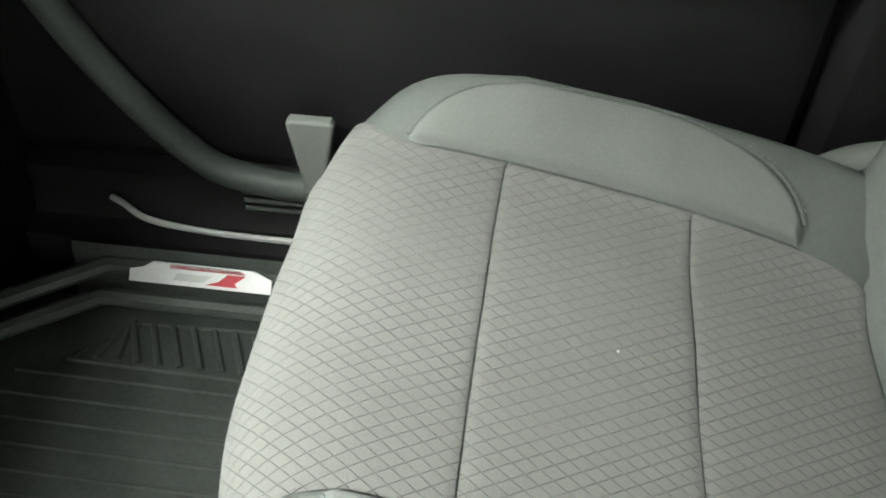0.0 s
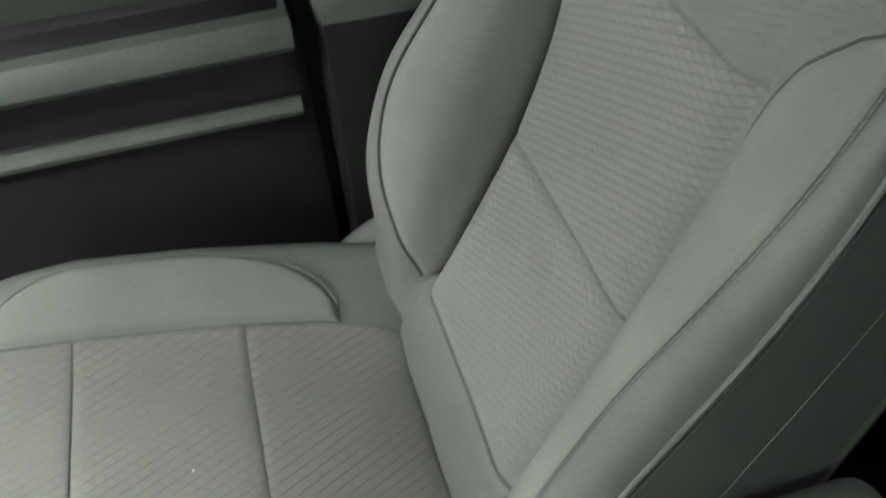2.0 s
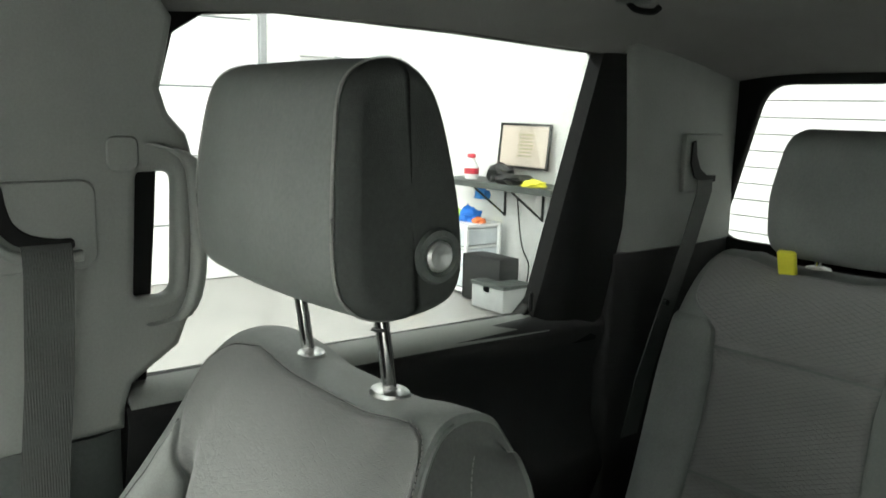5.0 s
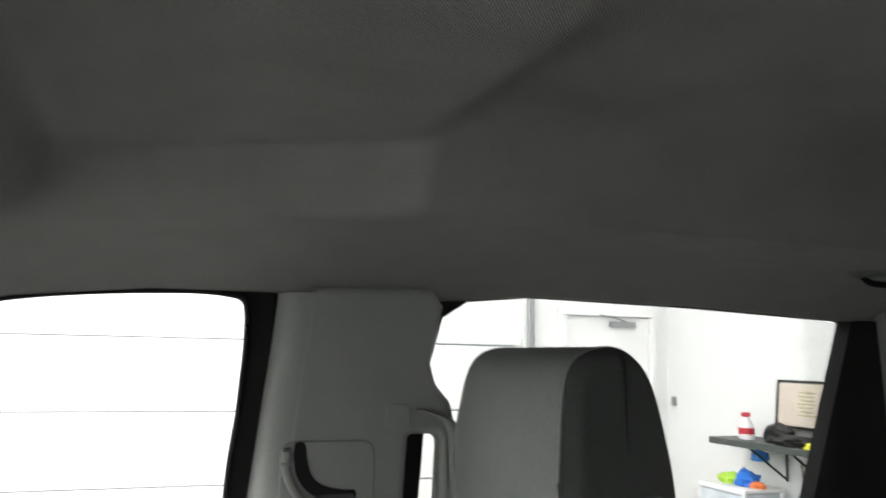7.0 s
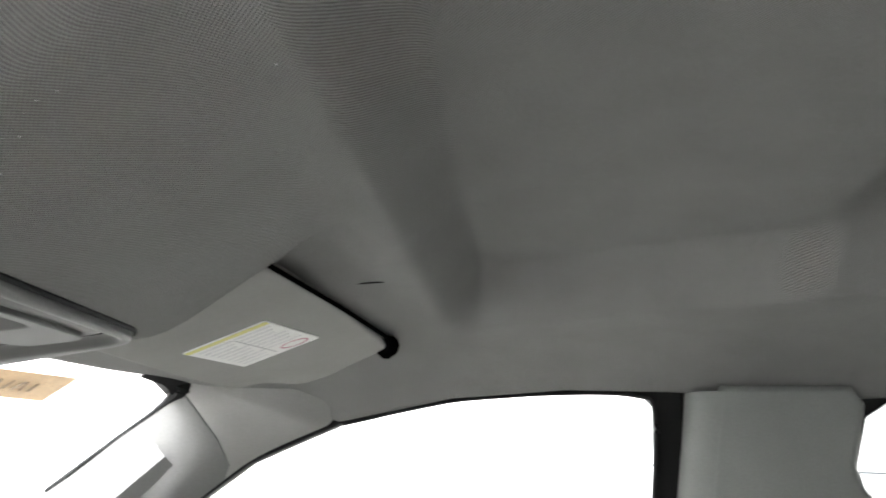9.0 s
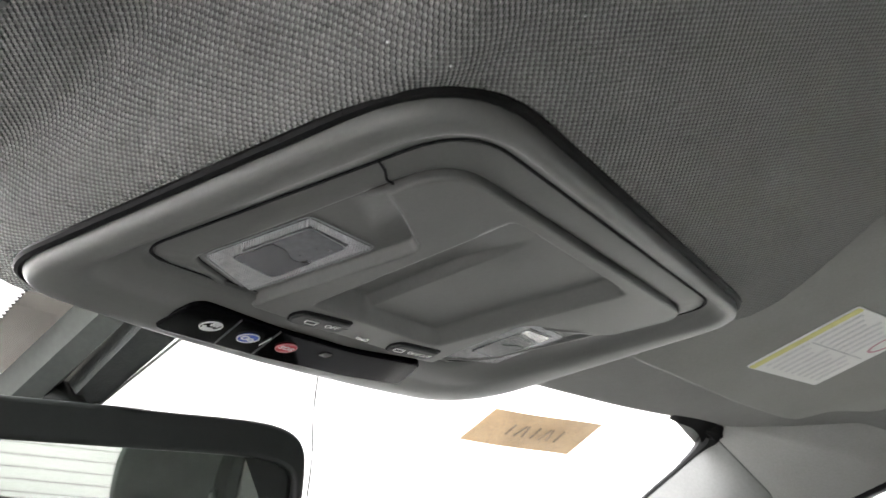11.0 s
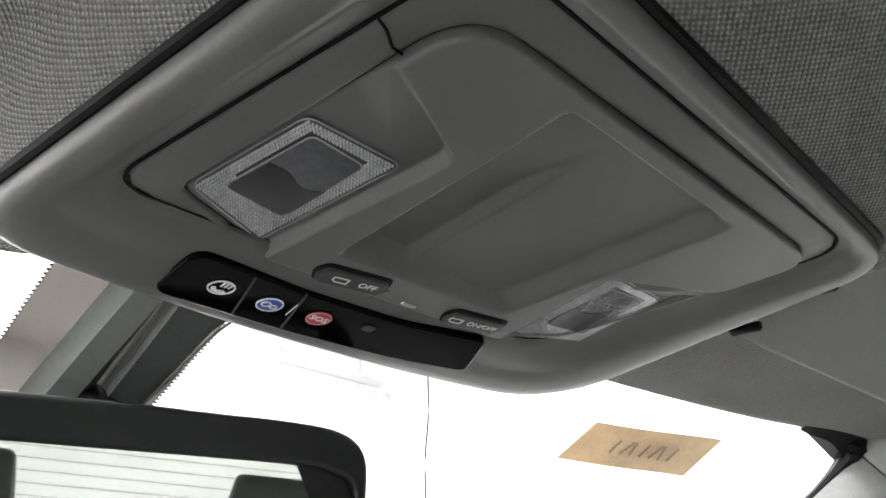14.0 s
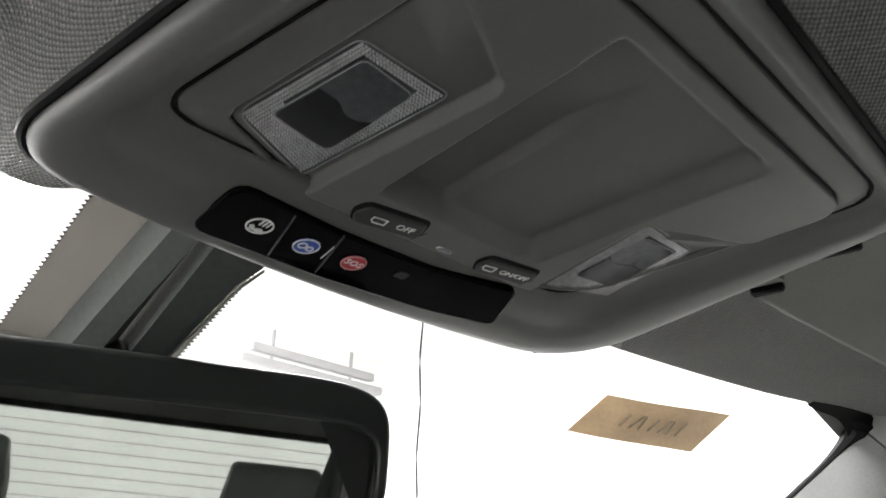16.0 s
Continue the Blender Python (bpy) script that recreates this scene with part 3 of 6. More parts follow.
piece("wall_outlet", rbox((6.0, GY0 + 0.01, 0.05), (0.07, 0.016, 0.11), 0.004, 1), M_PAPER, "white plastic wall outlet near the floor", "outlet")
piece("power_cord", tube(spline([(4.70, GY0 + 0.03, 0.5), (4.65, GY0 + 0.05, 0.3), (4.59, GY0 + 0.06, 0.1), (4.47, GY0 + 0.10, -0.02), (4.41, GY0 + 0.2, -0.20), (4.45, GY0 + 0.3, FLOOR_Z + 0.01)], 24), 0.006, 6), M_DARK,
      "thin black power cord hanging from the shelf", "cable")
# linear lamp housings on the ceiling, one hanging lower ahead of the windscreen
for lx, ly, watts in LAMPS:
    lf = thing("ceiling_light", (lx, ly, CEIL_Z), "white linear ceiling light fitting, unseen and added", "ceiling light", "garage lights")
    part("housing", rbox((lx, ly, CEIL_Z - 0.04), (0.5, 2.4, 0.08), 0.01, 1), M_WHITE, lf)
    part("diffuser", rbox((lx, ly, CEIL_Z - 0.085), (0.44, 2.3, 0.012), 0.004, 1), glowing("lamp_diffuser", (1, 0.98, 0.95), 14), lf)
# unlit channels that form the low-hanging light fitting
rail = thing("low_light_fitting", (5.5, 7.6, 3.4), "pale ceiling light fitting hanging low ahead of the windscreen", "track")
M_PALE = material("pale_enamel", (0.42, 0.42, 0.43), 0.4, vary=0.05)
for zz, wd in ((3.36, 1.95), (3.50, 1.70)):
    part("channel", rbox((5.40, 7.6, zz), (wd, 0.10, 0.095), 0.020, 2), M_PALE, rail)
for hx in (4.85, 5.95):
    part("hanger", rbox((hx, 7.64, 3.58), (0.03, 0.03, 0.34), 0.002, 1), M_PALE, rail)
piece("hanging_cable", tube([(5.0 + 0.012 * math.sin(k * 0.9), 5.6, CEIL_Z - 0.12 * k) for k in range(33)], 0.009, 6), M_DARK,
      "thin dark cable hanging from the ceiling", "cable")

# ---- truck cab: shell ---------------------------------------------------------------
WIN_F = [(0.133, 0.86), (0.150, 1.05), (0.137, 1.17), (0.132, 1.295), (0.150, 1.313), (0.26, 1.313), (0.42, 1.297), (0.583, 1.259), (0.712, 1.199), (0.80, 1.13), (0.97, 0.98), (1.06, 0.87)]
X_SIDE = 0.77


def roof_edge(y):
    """Height of the headliner's lower rim along the side windows."""
    ys = [-1.3, -1.0, -0.93, -0.60, -0.30, -0.15, 0.13, 0.26, 0.42, 0.583, 0.68, 0.80, 0.9]
    zs = [1.27, 1.295, 1.308, 1.322, 1.326, 1.314, 1.316, 1.315, 1.299, 1.261, 1.286, 1.306, 1.310]
    return float(np.interp(y, ys, zs))


def blend_max(a, b, r):
    """The larger of two heights, with the corner between them rounded over r."""
    h = max(r - abs(a - b), 0.0)
    return max(a, b) + h * h / (4 * r)


def roof_z(x, y):
    ax = abs(x)
    z = 1.372 - 0.074 * smooth(0.40, 0.86, y)
    # the hump that carries the console, flush with its bezel: a sloping rear face and steep sides
    low = 1.2675 - 0.1726 * (y - 0.70)
    rear = 1.2862 + (0.590 - y) * 0.60
    wide = 0.143 if x < 0 else 0.178
    back = blend_max(low, rear, 0.010)
    if x < 0:
        hump = blend_max(back, low + (ax - wide) * 1.5, 0.014)
    else:
        # a crisp fold runs back from the console's end past the visor
        k = smooth(0.555, 0.64, y)
        fold = float(np.interp(y, [0.46, 0.56, 0.60], [0.143, 0.170, 0.178]))
        hump = blend_max(back, (back + (ax - fold) * 4.0) * (1 - k) + (low + (ax - wide) * 1.5) * k, 0.004 + 0.010 * k)
    # shallow pocket in which the visor's hinge lies
    z += 0.013 * smooth(0.135, 0.165, x) * (1 - smooth(0.28, 0.42, x)) * smooth(0.435, 0.475, y) * (1 - smooth(0.54, 0.60, y))
    z = -blend_max(-z, -hump, 0.012 if x < 0 else 0.005)
    z += 0.035 * (1 - smooth(0.118, 0.140, abs(x - 0.006))) * smooth(0.605, 0.625, y) * (1 - smooth(0.81, 0.835, y))
    z -= 0.085 * smooth(-0.95, -1.32, y)
    # pan over the front seats with a steep front and a broad slope towards the doors; a higher pan goes on behind it
    xi = float(np.interp(y, [0.02, 0.06, 0.37], [0.330, 0.365, 0.520]))
    xo = float(np.interp(y, [0.02, 0.06, 0.37], [0.385, 0.425, 0.595]))
    slope = min(max((ax - xi) / (xo - xi), 0.0), 1.0)
    z += 0.062 * (1 - 0.85 * slope - 0.15 * smooth(0, 1, slope)) * (1 - smooth(0.362, 0.418, y)) * smooth(-1.12, -0.95, y)
    z += 0.032 * (1 - smooth(0.27, 0.36, ax)) * (1 - smooth(-0.028, 0.045, y)) * smooth(-1.05, -0.90, y)
    e = max(0.0, (ax - 0.56) / (X_SIDE - 0.56))
    rim = roof_edge(y)
    return z - (z - rim) * min(e, 1.0) ** 2.2


ys = list(np.linspace(-1.30, 0.0, 45)) + list(np.linspace(0.01, 0.34, 42)) + list(np.linspace(0.344, 0.62, 70)) + list(np.linspace(0.626, 0.70, 16))
xs = list(np.linspace(0, 0.12, 14)) + list(np.linspace(0.124, 0.24, 50)) + list(np.linspace(0.248, X_SIDE, 84))
xs = [-x for x in xs[:0:-1]] + xs
front_rim = lambda x: 0.862 - 0.12 * x * x - 0.062 * (1 - (smooth(0.13, 0.17, -x) if x < 0 else smooth(0.15, 0.25, x)))


def liner(x, v):
    y = v if v <= 0.60 else 0.60 + (v - 0.60) * (front_rim(x) - 0.60) / 0.10
    xx = x * (X_SIDE - 0.50 * max(0.0, y - 0.60)) / X_SIDE
    return (xx, y, roof_z(x, y))


liner_v, liner_f = sheet(liner, xs, ys, True)
headliner = piece("headliner", (liner_v, liner_f), M_HEAD, "grey knitted cloth headliner with moulded pans", "headliner", kind="structure", sharp=0)
runs = np.array(liner_v).reshape(len(ys), len(xs), 3)
across = np.concatenate([np.zeros((len(ys), 1)), np.cumsum(np.linalg.norm(np.diff(runs, axis=1), axis=2), axis=1)], axis=1)
across -= across[:, len(xs) // 2][:, None]
near = np.pad(across, ((10, 10), (0, 0)), mode="edge")
across = sum(near[k:k + len(ys)] for k in range(21)) / 21
along = np.concatenate([np.zeros((1, len(xs))), np.cumsum(np.linalg.norm(np.diff(runs, axis=0), axis=2), axis=0)], axis=0)
uv_layer = headliner.data.uv_layers.new(name="UVMap")
for corner in headliner.data.loops:
    row, col = divmod(corner.vertex_index, len(xs))
    uv_layer.data[corner.index].uv = (across[row, col], along[row, len(xs) // 2 + 20])
sol = headliner.modifiers.new("thick", "SOLIDIFY")
sol.thickness, sol.offset = 0.012, -1
roof_v, roof_f = sheet(lambda x, y: (x, y, 1.53 - 0.13 * (x / 0.8) ** 2 - 0.17 * smooth(0.5, 0.95, y)), np.linspace(-0.84, 0.84, 17), np.linspace(-1.40, 0.82, 15))
roof = piece("roof", (roof_v, roof_f), M_DARK, "truck roof panel above the headliner", "roof", kind="structure")
sol = roof.modifiers.new("thick", "SOLIDIFY")
sol.thickness = 0.01


def windscreen(x, z):
    return (x, 0.93 - 0.22 * x * x + (1.275 - z) / 0.62, z)


pane = piece("windscreen", sheet(windscreen, np.linspace(-0.76, 0.76, 25), np.linspace(0.84, 1.345, 13)), M_GLASS, "clear laminated windscreen", "window", kind="structure")
pane.visible_shadow = False
# the hood is out of view; its white is chosen to reflect light upwards
hood = loft([[(x, y, z - 0.05 * (abs(x) / 0.8) ** 2) for x in np.linspace(-0.80, 0.80, 9)] + [(0.80, y, 0.2), (-0.80, y, 0.2)] for y, z in ((1.66, 0.84), (2.1, 0.83), (2.6, 0.80), (2.85, 0.72), (2.9, 0.5))])
piece("hood", hood, material("bounce_white", (0.82, 0.82, 0.81), 0.3, vary=0.04, coat=0.5), "unseen hood, made white to bounce light to the headliner", kind="structure", sharp=50)


M_PILLAR = material("pillar_cloth", (0.135, 0.138, 0.132), 0.8, vary=0.08, bump=0.0003, bump_scale=900, spec=0.25)


def side(sx):
    """One side of the cab: doors, pillars, windows. sx: 1 passenger side, -1 driver side."""
    P = lambda x, y, z: (sx * x, y, z)
    fm = frame_of((sx * X_SIDE, 0, 0), (0, 1, 0), (0, 0, 1))
    # outer skins and sill below
    piece("sill", join(box_geo(*sorted((sx * 0.80, sx * 0.90)), -1.35, 1.30, -0.10, 0.20)), M_DARK, "dark body sill of the truck", kind="structure", smooth=False)
    # front door
    door = thing("front_door", P(0.80, 1.10, 0.2), "closed charcoal front door with armrest and slate ledges", "car door", "doors")
    prof = [(0.900, 0.16), (0.79, 0.19), (0.765, 0.23), (0.758, 0.36), (0.752, 0.47), (0.752, 0.505), (0.738, 0.515), (0.736, 0.527), (0.752, 0.535), (0.752, 0.60), (0.715, 0.605),
            (0.700, 0.618), (0.700, 0.640), (0.712, 0.652), (0.745, 0.660), (0.752, 0.70), (0.750, 0.785), (0.738, 0.797), (0.735, 0.812), (0.742, 0.840), (0.755, 0.856), (0.79, 0.858), (0.900, 0.80)]
    dys = [0.172, 0.178, 0.19, 0.25, 0.35, 0.45, 0.55, 0.65, 0.75, 0.85, 0.95, 1.05, 1.10]

    def ring(y):
        out = []
        for x, z in prof:
            k = smooth(0.172, 0.19, y)
            if 0.60 < z < 0.655 and y > 0.56:
                x = x + (0.752 - x) * smooth(0.56, 0.66, y)
            out.append(P(max(x, 0.76) + (x - max(x, 0.76)) * k, y, z))
        return out
    part("door_panel", loft([ring(y) for y in dys]), M_DARK, door, sharp=50)
    part("armrest_pad", loft([[P(x, y, z) for x, z in ((0.755, 0.612), (0.702, 0.613), (0.694, 0.622), (0.694, 0.640), (0.702, 0.651), (0.755, 0.659))] for y in (0.182, 0.188, 0.30, 0.42, 0.50, 0.54)]), M_MID, door, "slate grey padded armrest")
    part("ledge_strip", tube([P(0.738, y, 0.521 + 0.006 * math.sin(y * 3)) for y in np.linspace(0.185, 1.0, 14)], 0.011, 8), M_MID, door, "slate grey moulded ledge")
    part("upper_ledge", tube([P(0.742, y, 0.80) for y in np.linspace(0.185, 1.05, 12)], 0.012, 8), M_MID, door)
    part("upper_panel", rbox(P(0.7495, 0.60, 0.727), (0.010, 0.80, 0.112), 0.004, 2), M_UPPER, door, "slate grey upper door panel")
    part("bright_strip", tube([P(0.742, y, 0.545 + 0.01 * (y - 0.55)) for y in np.linspace(0.55, 0.95, 8)], 0.0045, 8), M_CHROME, door, "bright metal trim strip")
    part("pull_cup", rbox(P(0.735, 0.74, 0.60), (0.05, 0.30, 0.085), 0.02, 3), M_DARK, door)
    part("window_frame", plate([[(0.095, 0.80), (0.095, 1.36), (0.45, 1.345), (0.62, 1.30), (0.78, 1.22), (1.02, 1.00), (1.12, 0.87), (1.12, 0.80)], WIN_F], 0.03, 0.004, frame_of((sx * 0.795, 0, 0), (0, 1, 0), (0, 0, 1))), M_SEAL, door, "black window frame and seal", smooth=False)
    wp = part("pane", plate([[(0.11, 0.82), (0.11, 1.34), (0.45, 1.33), (0.62, 1.285), (0.78, 1.20), (1.02, 0.98), (1.10, 0.84)]], 0.004, 0.0005, frame_of((sx * 0.80, 0, 0), (0, 1, 0), (0, 0, 1))), M_GLASS, door, "clear side glass", smooth=False)
    wp.visible_shadow = False
    part("seal_bead", tube([P(0.778, y, z) for y, z in spline([(0.15, 0.86), (0.15, 1.05), (0.138, 1.17), (0.134, 1.29), (0.16, 1.312), (0.26, 1.313), (0.42, 1.298), (0.58, 1.260)], 60)], 0.005, 6), M_SEAL, door)
    # rear door
    rd = thing("rear_door", P(0.80, -0.45, 0.2), "closed charcoal rear door with a plain dark panel", "car door", "doors")
    prof2 = [(0.900, 0.16), (0.79, 0.19), (0.770, 0.23), (0.762, 0.45), (0.74, 0.50), (0.72, 0.56), (0.735, 0.60), (0.755, 0.64), (0.757, 0.74), (0.742, 0.79), (0.733, 0.825), (0.740, 0.843), (0.765, 0.852), (0.80, 0.854), (0.900, 0.80)]
    part("door_panel", loft([[P(x, y, z) for x, z in prof2] for y in (-0.065, -0.075, -0.2, -0.35, -0.5, -0.65, -0.80, -0.92)]), M_DARK, rd, sharp=50)
    part("upper_ledge", loft([[P(x, y, z + dz) for x, z in ((0.736, 0.842), (0.744, 0.851), (0.785, 0.864), (0.80, 0.858), (0.76, 0.836))] for y, dz in ((-0.07, 0.0), (-0.3, 0.0), (-0.5, -0.002), (-0.78, -0.008))]), M_TRIM, rd, "light grey sill ledge under the window")
    win_r = [(-0.104, 0.862), (-0.755, 0.854), (-0.80, 0.89), (-0.925, 1.25), (-0.942, 1.296), (-0.915, 1.310), (-0.60, 1.322), (-0.30, 1.327), (-0.19, 1.316), (-0.150, 1.290), (-0.131, 1.22), (-0.121, 1.07), (-0.110, 0.93)]
    part("window_frame", plate([[(-0.05, 0.80), (-0.90, 0.80), (-1.01, 1.20), (-1.02, 1.37), (-0.09, 1.37)], win_r], 0.03, 0.003, frame_of((sx * 0.795, 0, 0), (0, 1, 0), (0, 0, 1))), M_SEAL, rd, "black window frame and seal", smooth=False)
    wp = part("pane", plate([[(-0.07, 0.84), (-0.80, 0.84), (-0.97, 1.30), (-0.60, 1.345), (-0.10, 1.345)]], 0.004, 0.0005, frame_of((sx * 0.80, 0, 0), (0, 1, 0), (0, 0, 1))), M_TINT, rd, "lightly tinted side glass", smooth=False)
    part("lock_pin", tube([P(0.77, -0.765, 0.865), P(0.77, -0.765, 0.892), P(0.77, -0.765, 0.896)], lambda u: 0.004 if u < 0.9 else 0.0025, 8), M_SEAL, rd)
    back_edge = lambda z: -0.922 - (z - 0.87) * 0.285
    front_edge = lambda z: -0.775 - (z - 0.87) * 0.325
    part("quarter_frame", loft([[P(x, y, z) for x, y in ((0.768, front_edge(z)), (0.752, front_edge(z) - 0.018), (0.742, front_edge(z) - 0.060), (0.736, back_edge(z) + 0.02), (0.738, back_edge(z)), (0.80, back_edge(z)), (0.80, front_edge(z)))]
                                for z in (0.80, 0.9, 1.0, 1.1, 1.2, 1.31)]), M_SEAL, rd, "wide black rear window pillar")
    # B pillar
    bp = thing("b_pillar", P(0.76, 0.0, 0.2), "two-tone pillar trim, light grey above and charcoal below", "pillar trim", "pillars")
    outer = [(0.108, 0.811), (0.099, 0.95), (0.088, 1.05), (0.072, 1.20), (0.065, 1.25), (0.058, 1.30), (0.05, 1.325), (-0.12, 1.330), (-0.137, 1.305), (-0.128, 1.26), (-0.119, 1.225),
             (-0.128, 1.195), (-0.150, 1.170), (-0.158, 1.14), (-0.157, 1.02), (-0.150, 0.955), (-0.133, 0.912), (-0.10, 0.890), (-0.075, 0.872), (-0.066, 0.845), (-0.064, 0.818)]
    hole = rounded([(-0.080, 0.975), (-0.130, 0.975), (-0.135, 1.126), (-0.088, 1.126)], [0.010, 0.018, 0.016, 0.008], 6)
    part("upper_trim", plate([outer, hole], 0.034, 0.010, frame_of((sx * 0.757, 0, 0), (0, 1, 0), (0, 0, 1)), 3), M_TRIM, bp, "light grey moulded trim with a grab handle opening", sharp=60)
    front = lambda z: float(np.interp(z, [0.81, 0.95, 1.05, 1.20, 1.25, 1.33], [0.140, 0.130, 0.119, 0.102, 0.096, 0.088]))
    part("front_edge", loft([[P(x, front(z) + dy, z) for x, dy in ((0.7402, -0.044), (0.7408, -0.034), (0.7428, -0.024), (0.7475, -0.013), (0.755, -0.005), (0.765, 0.0), (0.778, 0.003), (0.790, 0.003), (0.790, -0.044))] for z in np.linspace(0.812, 1.316, 22)]), M_TRIM, bp, "rounded front edge of the pillar trim", sharp=60)
    part("handle_grip", loft([[P(0.733 + 0.010 * math.cos(a) - 0.012 * math.sin(math.pi * u), y + 0.010 * math.sin(a), z) for a in np.linspace(0, 2 * math.pi, 10, endpoint=False)]
                              for u, (y, z) in ((k / 16, curve_at([(-0.10, 0.945), (-0.135, 0.955), (-0.150, 1.00), (-0.152, 1.08), (-0.145, 1.14), (-0.105, 1.16)], k / 16)) for k in range(17))]), M_TRIM, bp, "light grey grab handle")
    part("screw_cap", plate([rrect(0.036, 0.040, 0.010, 4, -0.072, 1.148)], 0.006, 0.002, frame_of((sx * 0.740, 0, 0), (0, 1, 0), (0, 0, 1))), M_TRIM, bp)
    low_ring = lambda z, x0: [P(x, y, z) for x, y in ((x0, 0.155), (x0 - 0.012, 0.150), (x0 - 0.015, 0.10), (x0 - 0.015, -0.03), (x0, -0.062), (0.80, -0.062), (0.80, 0.155))]
    part("lower_trim", loft([low_ring(z, x0) for z, x0 in ((0.15, 0.728), (0.40, 0.722), (0.60, 0.716), (0.632, 0.716))]), M_DARK, bp, "charcoal lower pillar trim", sharp=50)
    part("middle_trim", loft([low_ring(z, x0) for z, x0 in ((0.6325, 0.716), (0.640, 0.7165), (0.652, 0.728), (0.660, 0.757), (0.75, 0.758), (0.815, 0.757))]), M_MID, bp, "slate trim with a ledge", sharp=50)
    part("body_post", join(box_geo(*sorted((sx * 0.782, sx * 0.86)), -0.085, 0.195, 0.05, 0.84), box_geo(*sorted((sx * 0.782, sx * 0.86)), -0.085, 0.128, 0.84, 1.42)), M_SEAL, bp, "black body post behind the trim", smooth=False)
    # seat belt
    bl = thing("seat_belt", P(0.735, 0.01, 0.65), "charcoal webbing seat belt with a latch plate", "seat belt", "seat belts")
    gm = frame_of((sx * 0.7385, 0, 0), (0, 1, 0), (0, 0, 1))
    part("guide_plate", plate([rrect(0.128, 0.100, 0.018, 8, 0.024, 1.070)], 0.005, 0.0022, gm), M_TRIM, bl, "light grey belt guide cover")
    slot = [tuple(q) for q in spline([(0.070, 1.117), (0.063, 1.119), (0.056, 1.114), (0.053, 1.095), (0.046, 1.075), (0.030, 1.062), (0.005, 1.056), (-0.012, 1.055), (-0.012, 1.044),
                                      (0.010, 1.043), (0.034, 1.047), (0.052, 1.056), (0.066, 1.075), (0.0715, 1.10)], 70)]
    part("slot", plate([slot], 0.004, 0.001, frame_of((sx * 0.7345, 0, 0), (0, 1, 0), (0, 0, 1))), M_SEAL, bl, "dark curved belt slot")
    part("lip", tube([P(0.732, y, z) for y, z in spline([(0.080, 1.112), (0.079, 1.080), (0.063, 1.050), (0.040, 1.037), (0.010, 1.034), (-0.022, 1.036)], 36)], 0.0065, 10), M_TRIM, bl)
    part("webbing", loft([[P(x, y0 + 0.026, z), P(x - 0.0012, y0 + 0.026, z), P(x - 0.0012, y0 - 0.026, z), P(x, y0 - 0.026, z)]
                          for z, x, y0 in ((1.053, 0.736, 0.016), (1.044, 0.727, 0.016), (1.02, 0.7245, 0.016), (0.9, 0.727, 0.021), (0.8, 0.727, 0.030), (0.70, 0.727, 0.038), (0.66, 0.727, 0.040), (0.45, 0.727, 0.045))]), M_BELT, bl)
    part("latch", rbox(P(0.720, 0.040, 0.683), (0.014, 0.070, 0.022), 0.005, 2), M_MID, bl, "slate plastic latch housing")
    part("latch_bail", tube([P(0.717, y, z) for y, z in spline([(0.079, 0.712), (0.080, 0.690), (0.070, 0.672), (0.040, 0.667), (0.010, 0.672), (0.000, 0.690), (0.001, 0.712)], 30)], 0.0065, 8), M_MID, bl)
    part("tongue", plate([[(0.015, 0.672), (0.065, 0.672), (0.060, 0.650), (0.052, 0.650), (0.052, 0.632), (0.028, 0.632), (0.028, 0.650), (0.020, 0.650)], rrect(0.012, 0.010, 0.003, 2, 0.04, 0.645)], 0.003, 0.001,
                           frame_of((sx * 0.716, 0, 0), (0, 1, 0), (0, 0, 1))), M_CHROME, bl, "bright steel tongue")
    # C pillar with the rear belt
    cp = thing("c_pillar", P(0.72, -1.1, 0.5), "two-tone rear pillar trim, grey above and charcoal below", "pillar trim", "pillars")

    def cring(z, x0, x1, yf):
        return [P(0.80, yf, z), P(x0, yf, z), P(x0 - 0.012, yf - 0.012, z), P(x1, -1.16, z), P(x1 + 0.006, -1.25, z), P(x1 + 0.022, -1.32, z), P(0.80, -1.32, z)]
    part("upper_trim", loft([cring(z, 0.742, 0.728, -0.955) for z in (0.955, 1.05, 1.15, 1.25, 1.34)]), M_TRIM, cp, "light grey upper pillar trim", sharp=50)
    part("lower_trim", loft([cring(z, 0.745, 0.730, -0.93) for z in (0.15, 0.4, 0.7, 0.953)]), M_DARK, cp, "charcoal lower pillar trim", sharp=50)
    rb = thing("rear_seat_belt", P(0.70, -1.08, 0.9), "charcoal rear seat belt hanging from the pillar", "seat belt", "seat belts")
    part("guide_plate", rbox(P(0.722, -1.165, 1.115), (0.012, 0.12, 0.11), 0.004, 2), M_TRIM, rb)
    part("slot", plate([[(-1.118, 1.155), (-1.128, 1.158), (-1.133, 1.130), (-1.146, 1.105), (-1.168, 1.092), (-1.198, 1.090), (-1.198, 1.078), (-1.160, 1.076), (-1.130, 1.088), (-1.116, 1.115)]], 0.004, 0.001, frame_of((sx * 0.712, 0, 0), (0, 1, 0), (0, 0, 1))), M_SEAL, rb, "dark curved belt slot")
    part("webbing", loft([[P(x, y0 + 0.024, z), P(x - 0.0012, y0 + 0.024, z), P(x - 0.0012, y0 - 0.024, z), P(x, y0 - 0.024, z)]
                          for z, x, y0 in ((1.085, 0.712, -1.165), (1.06, 0.705, -1.155), (0.95, 0.698, -1.10), (0.85, 0.693, -1.045), (0.74, 0.69, -0.99), (0.62, 0.688, -0.95))]), M_BELT, rb)
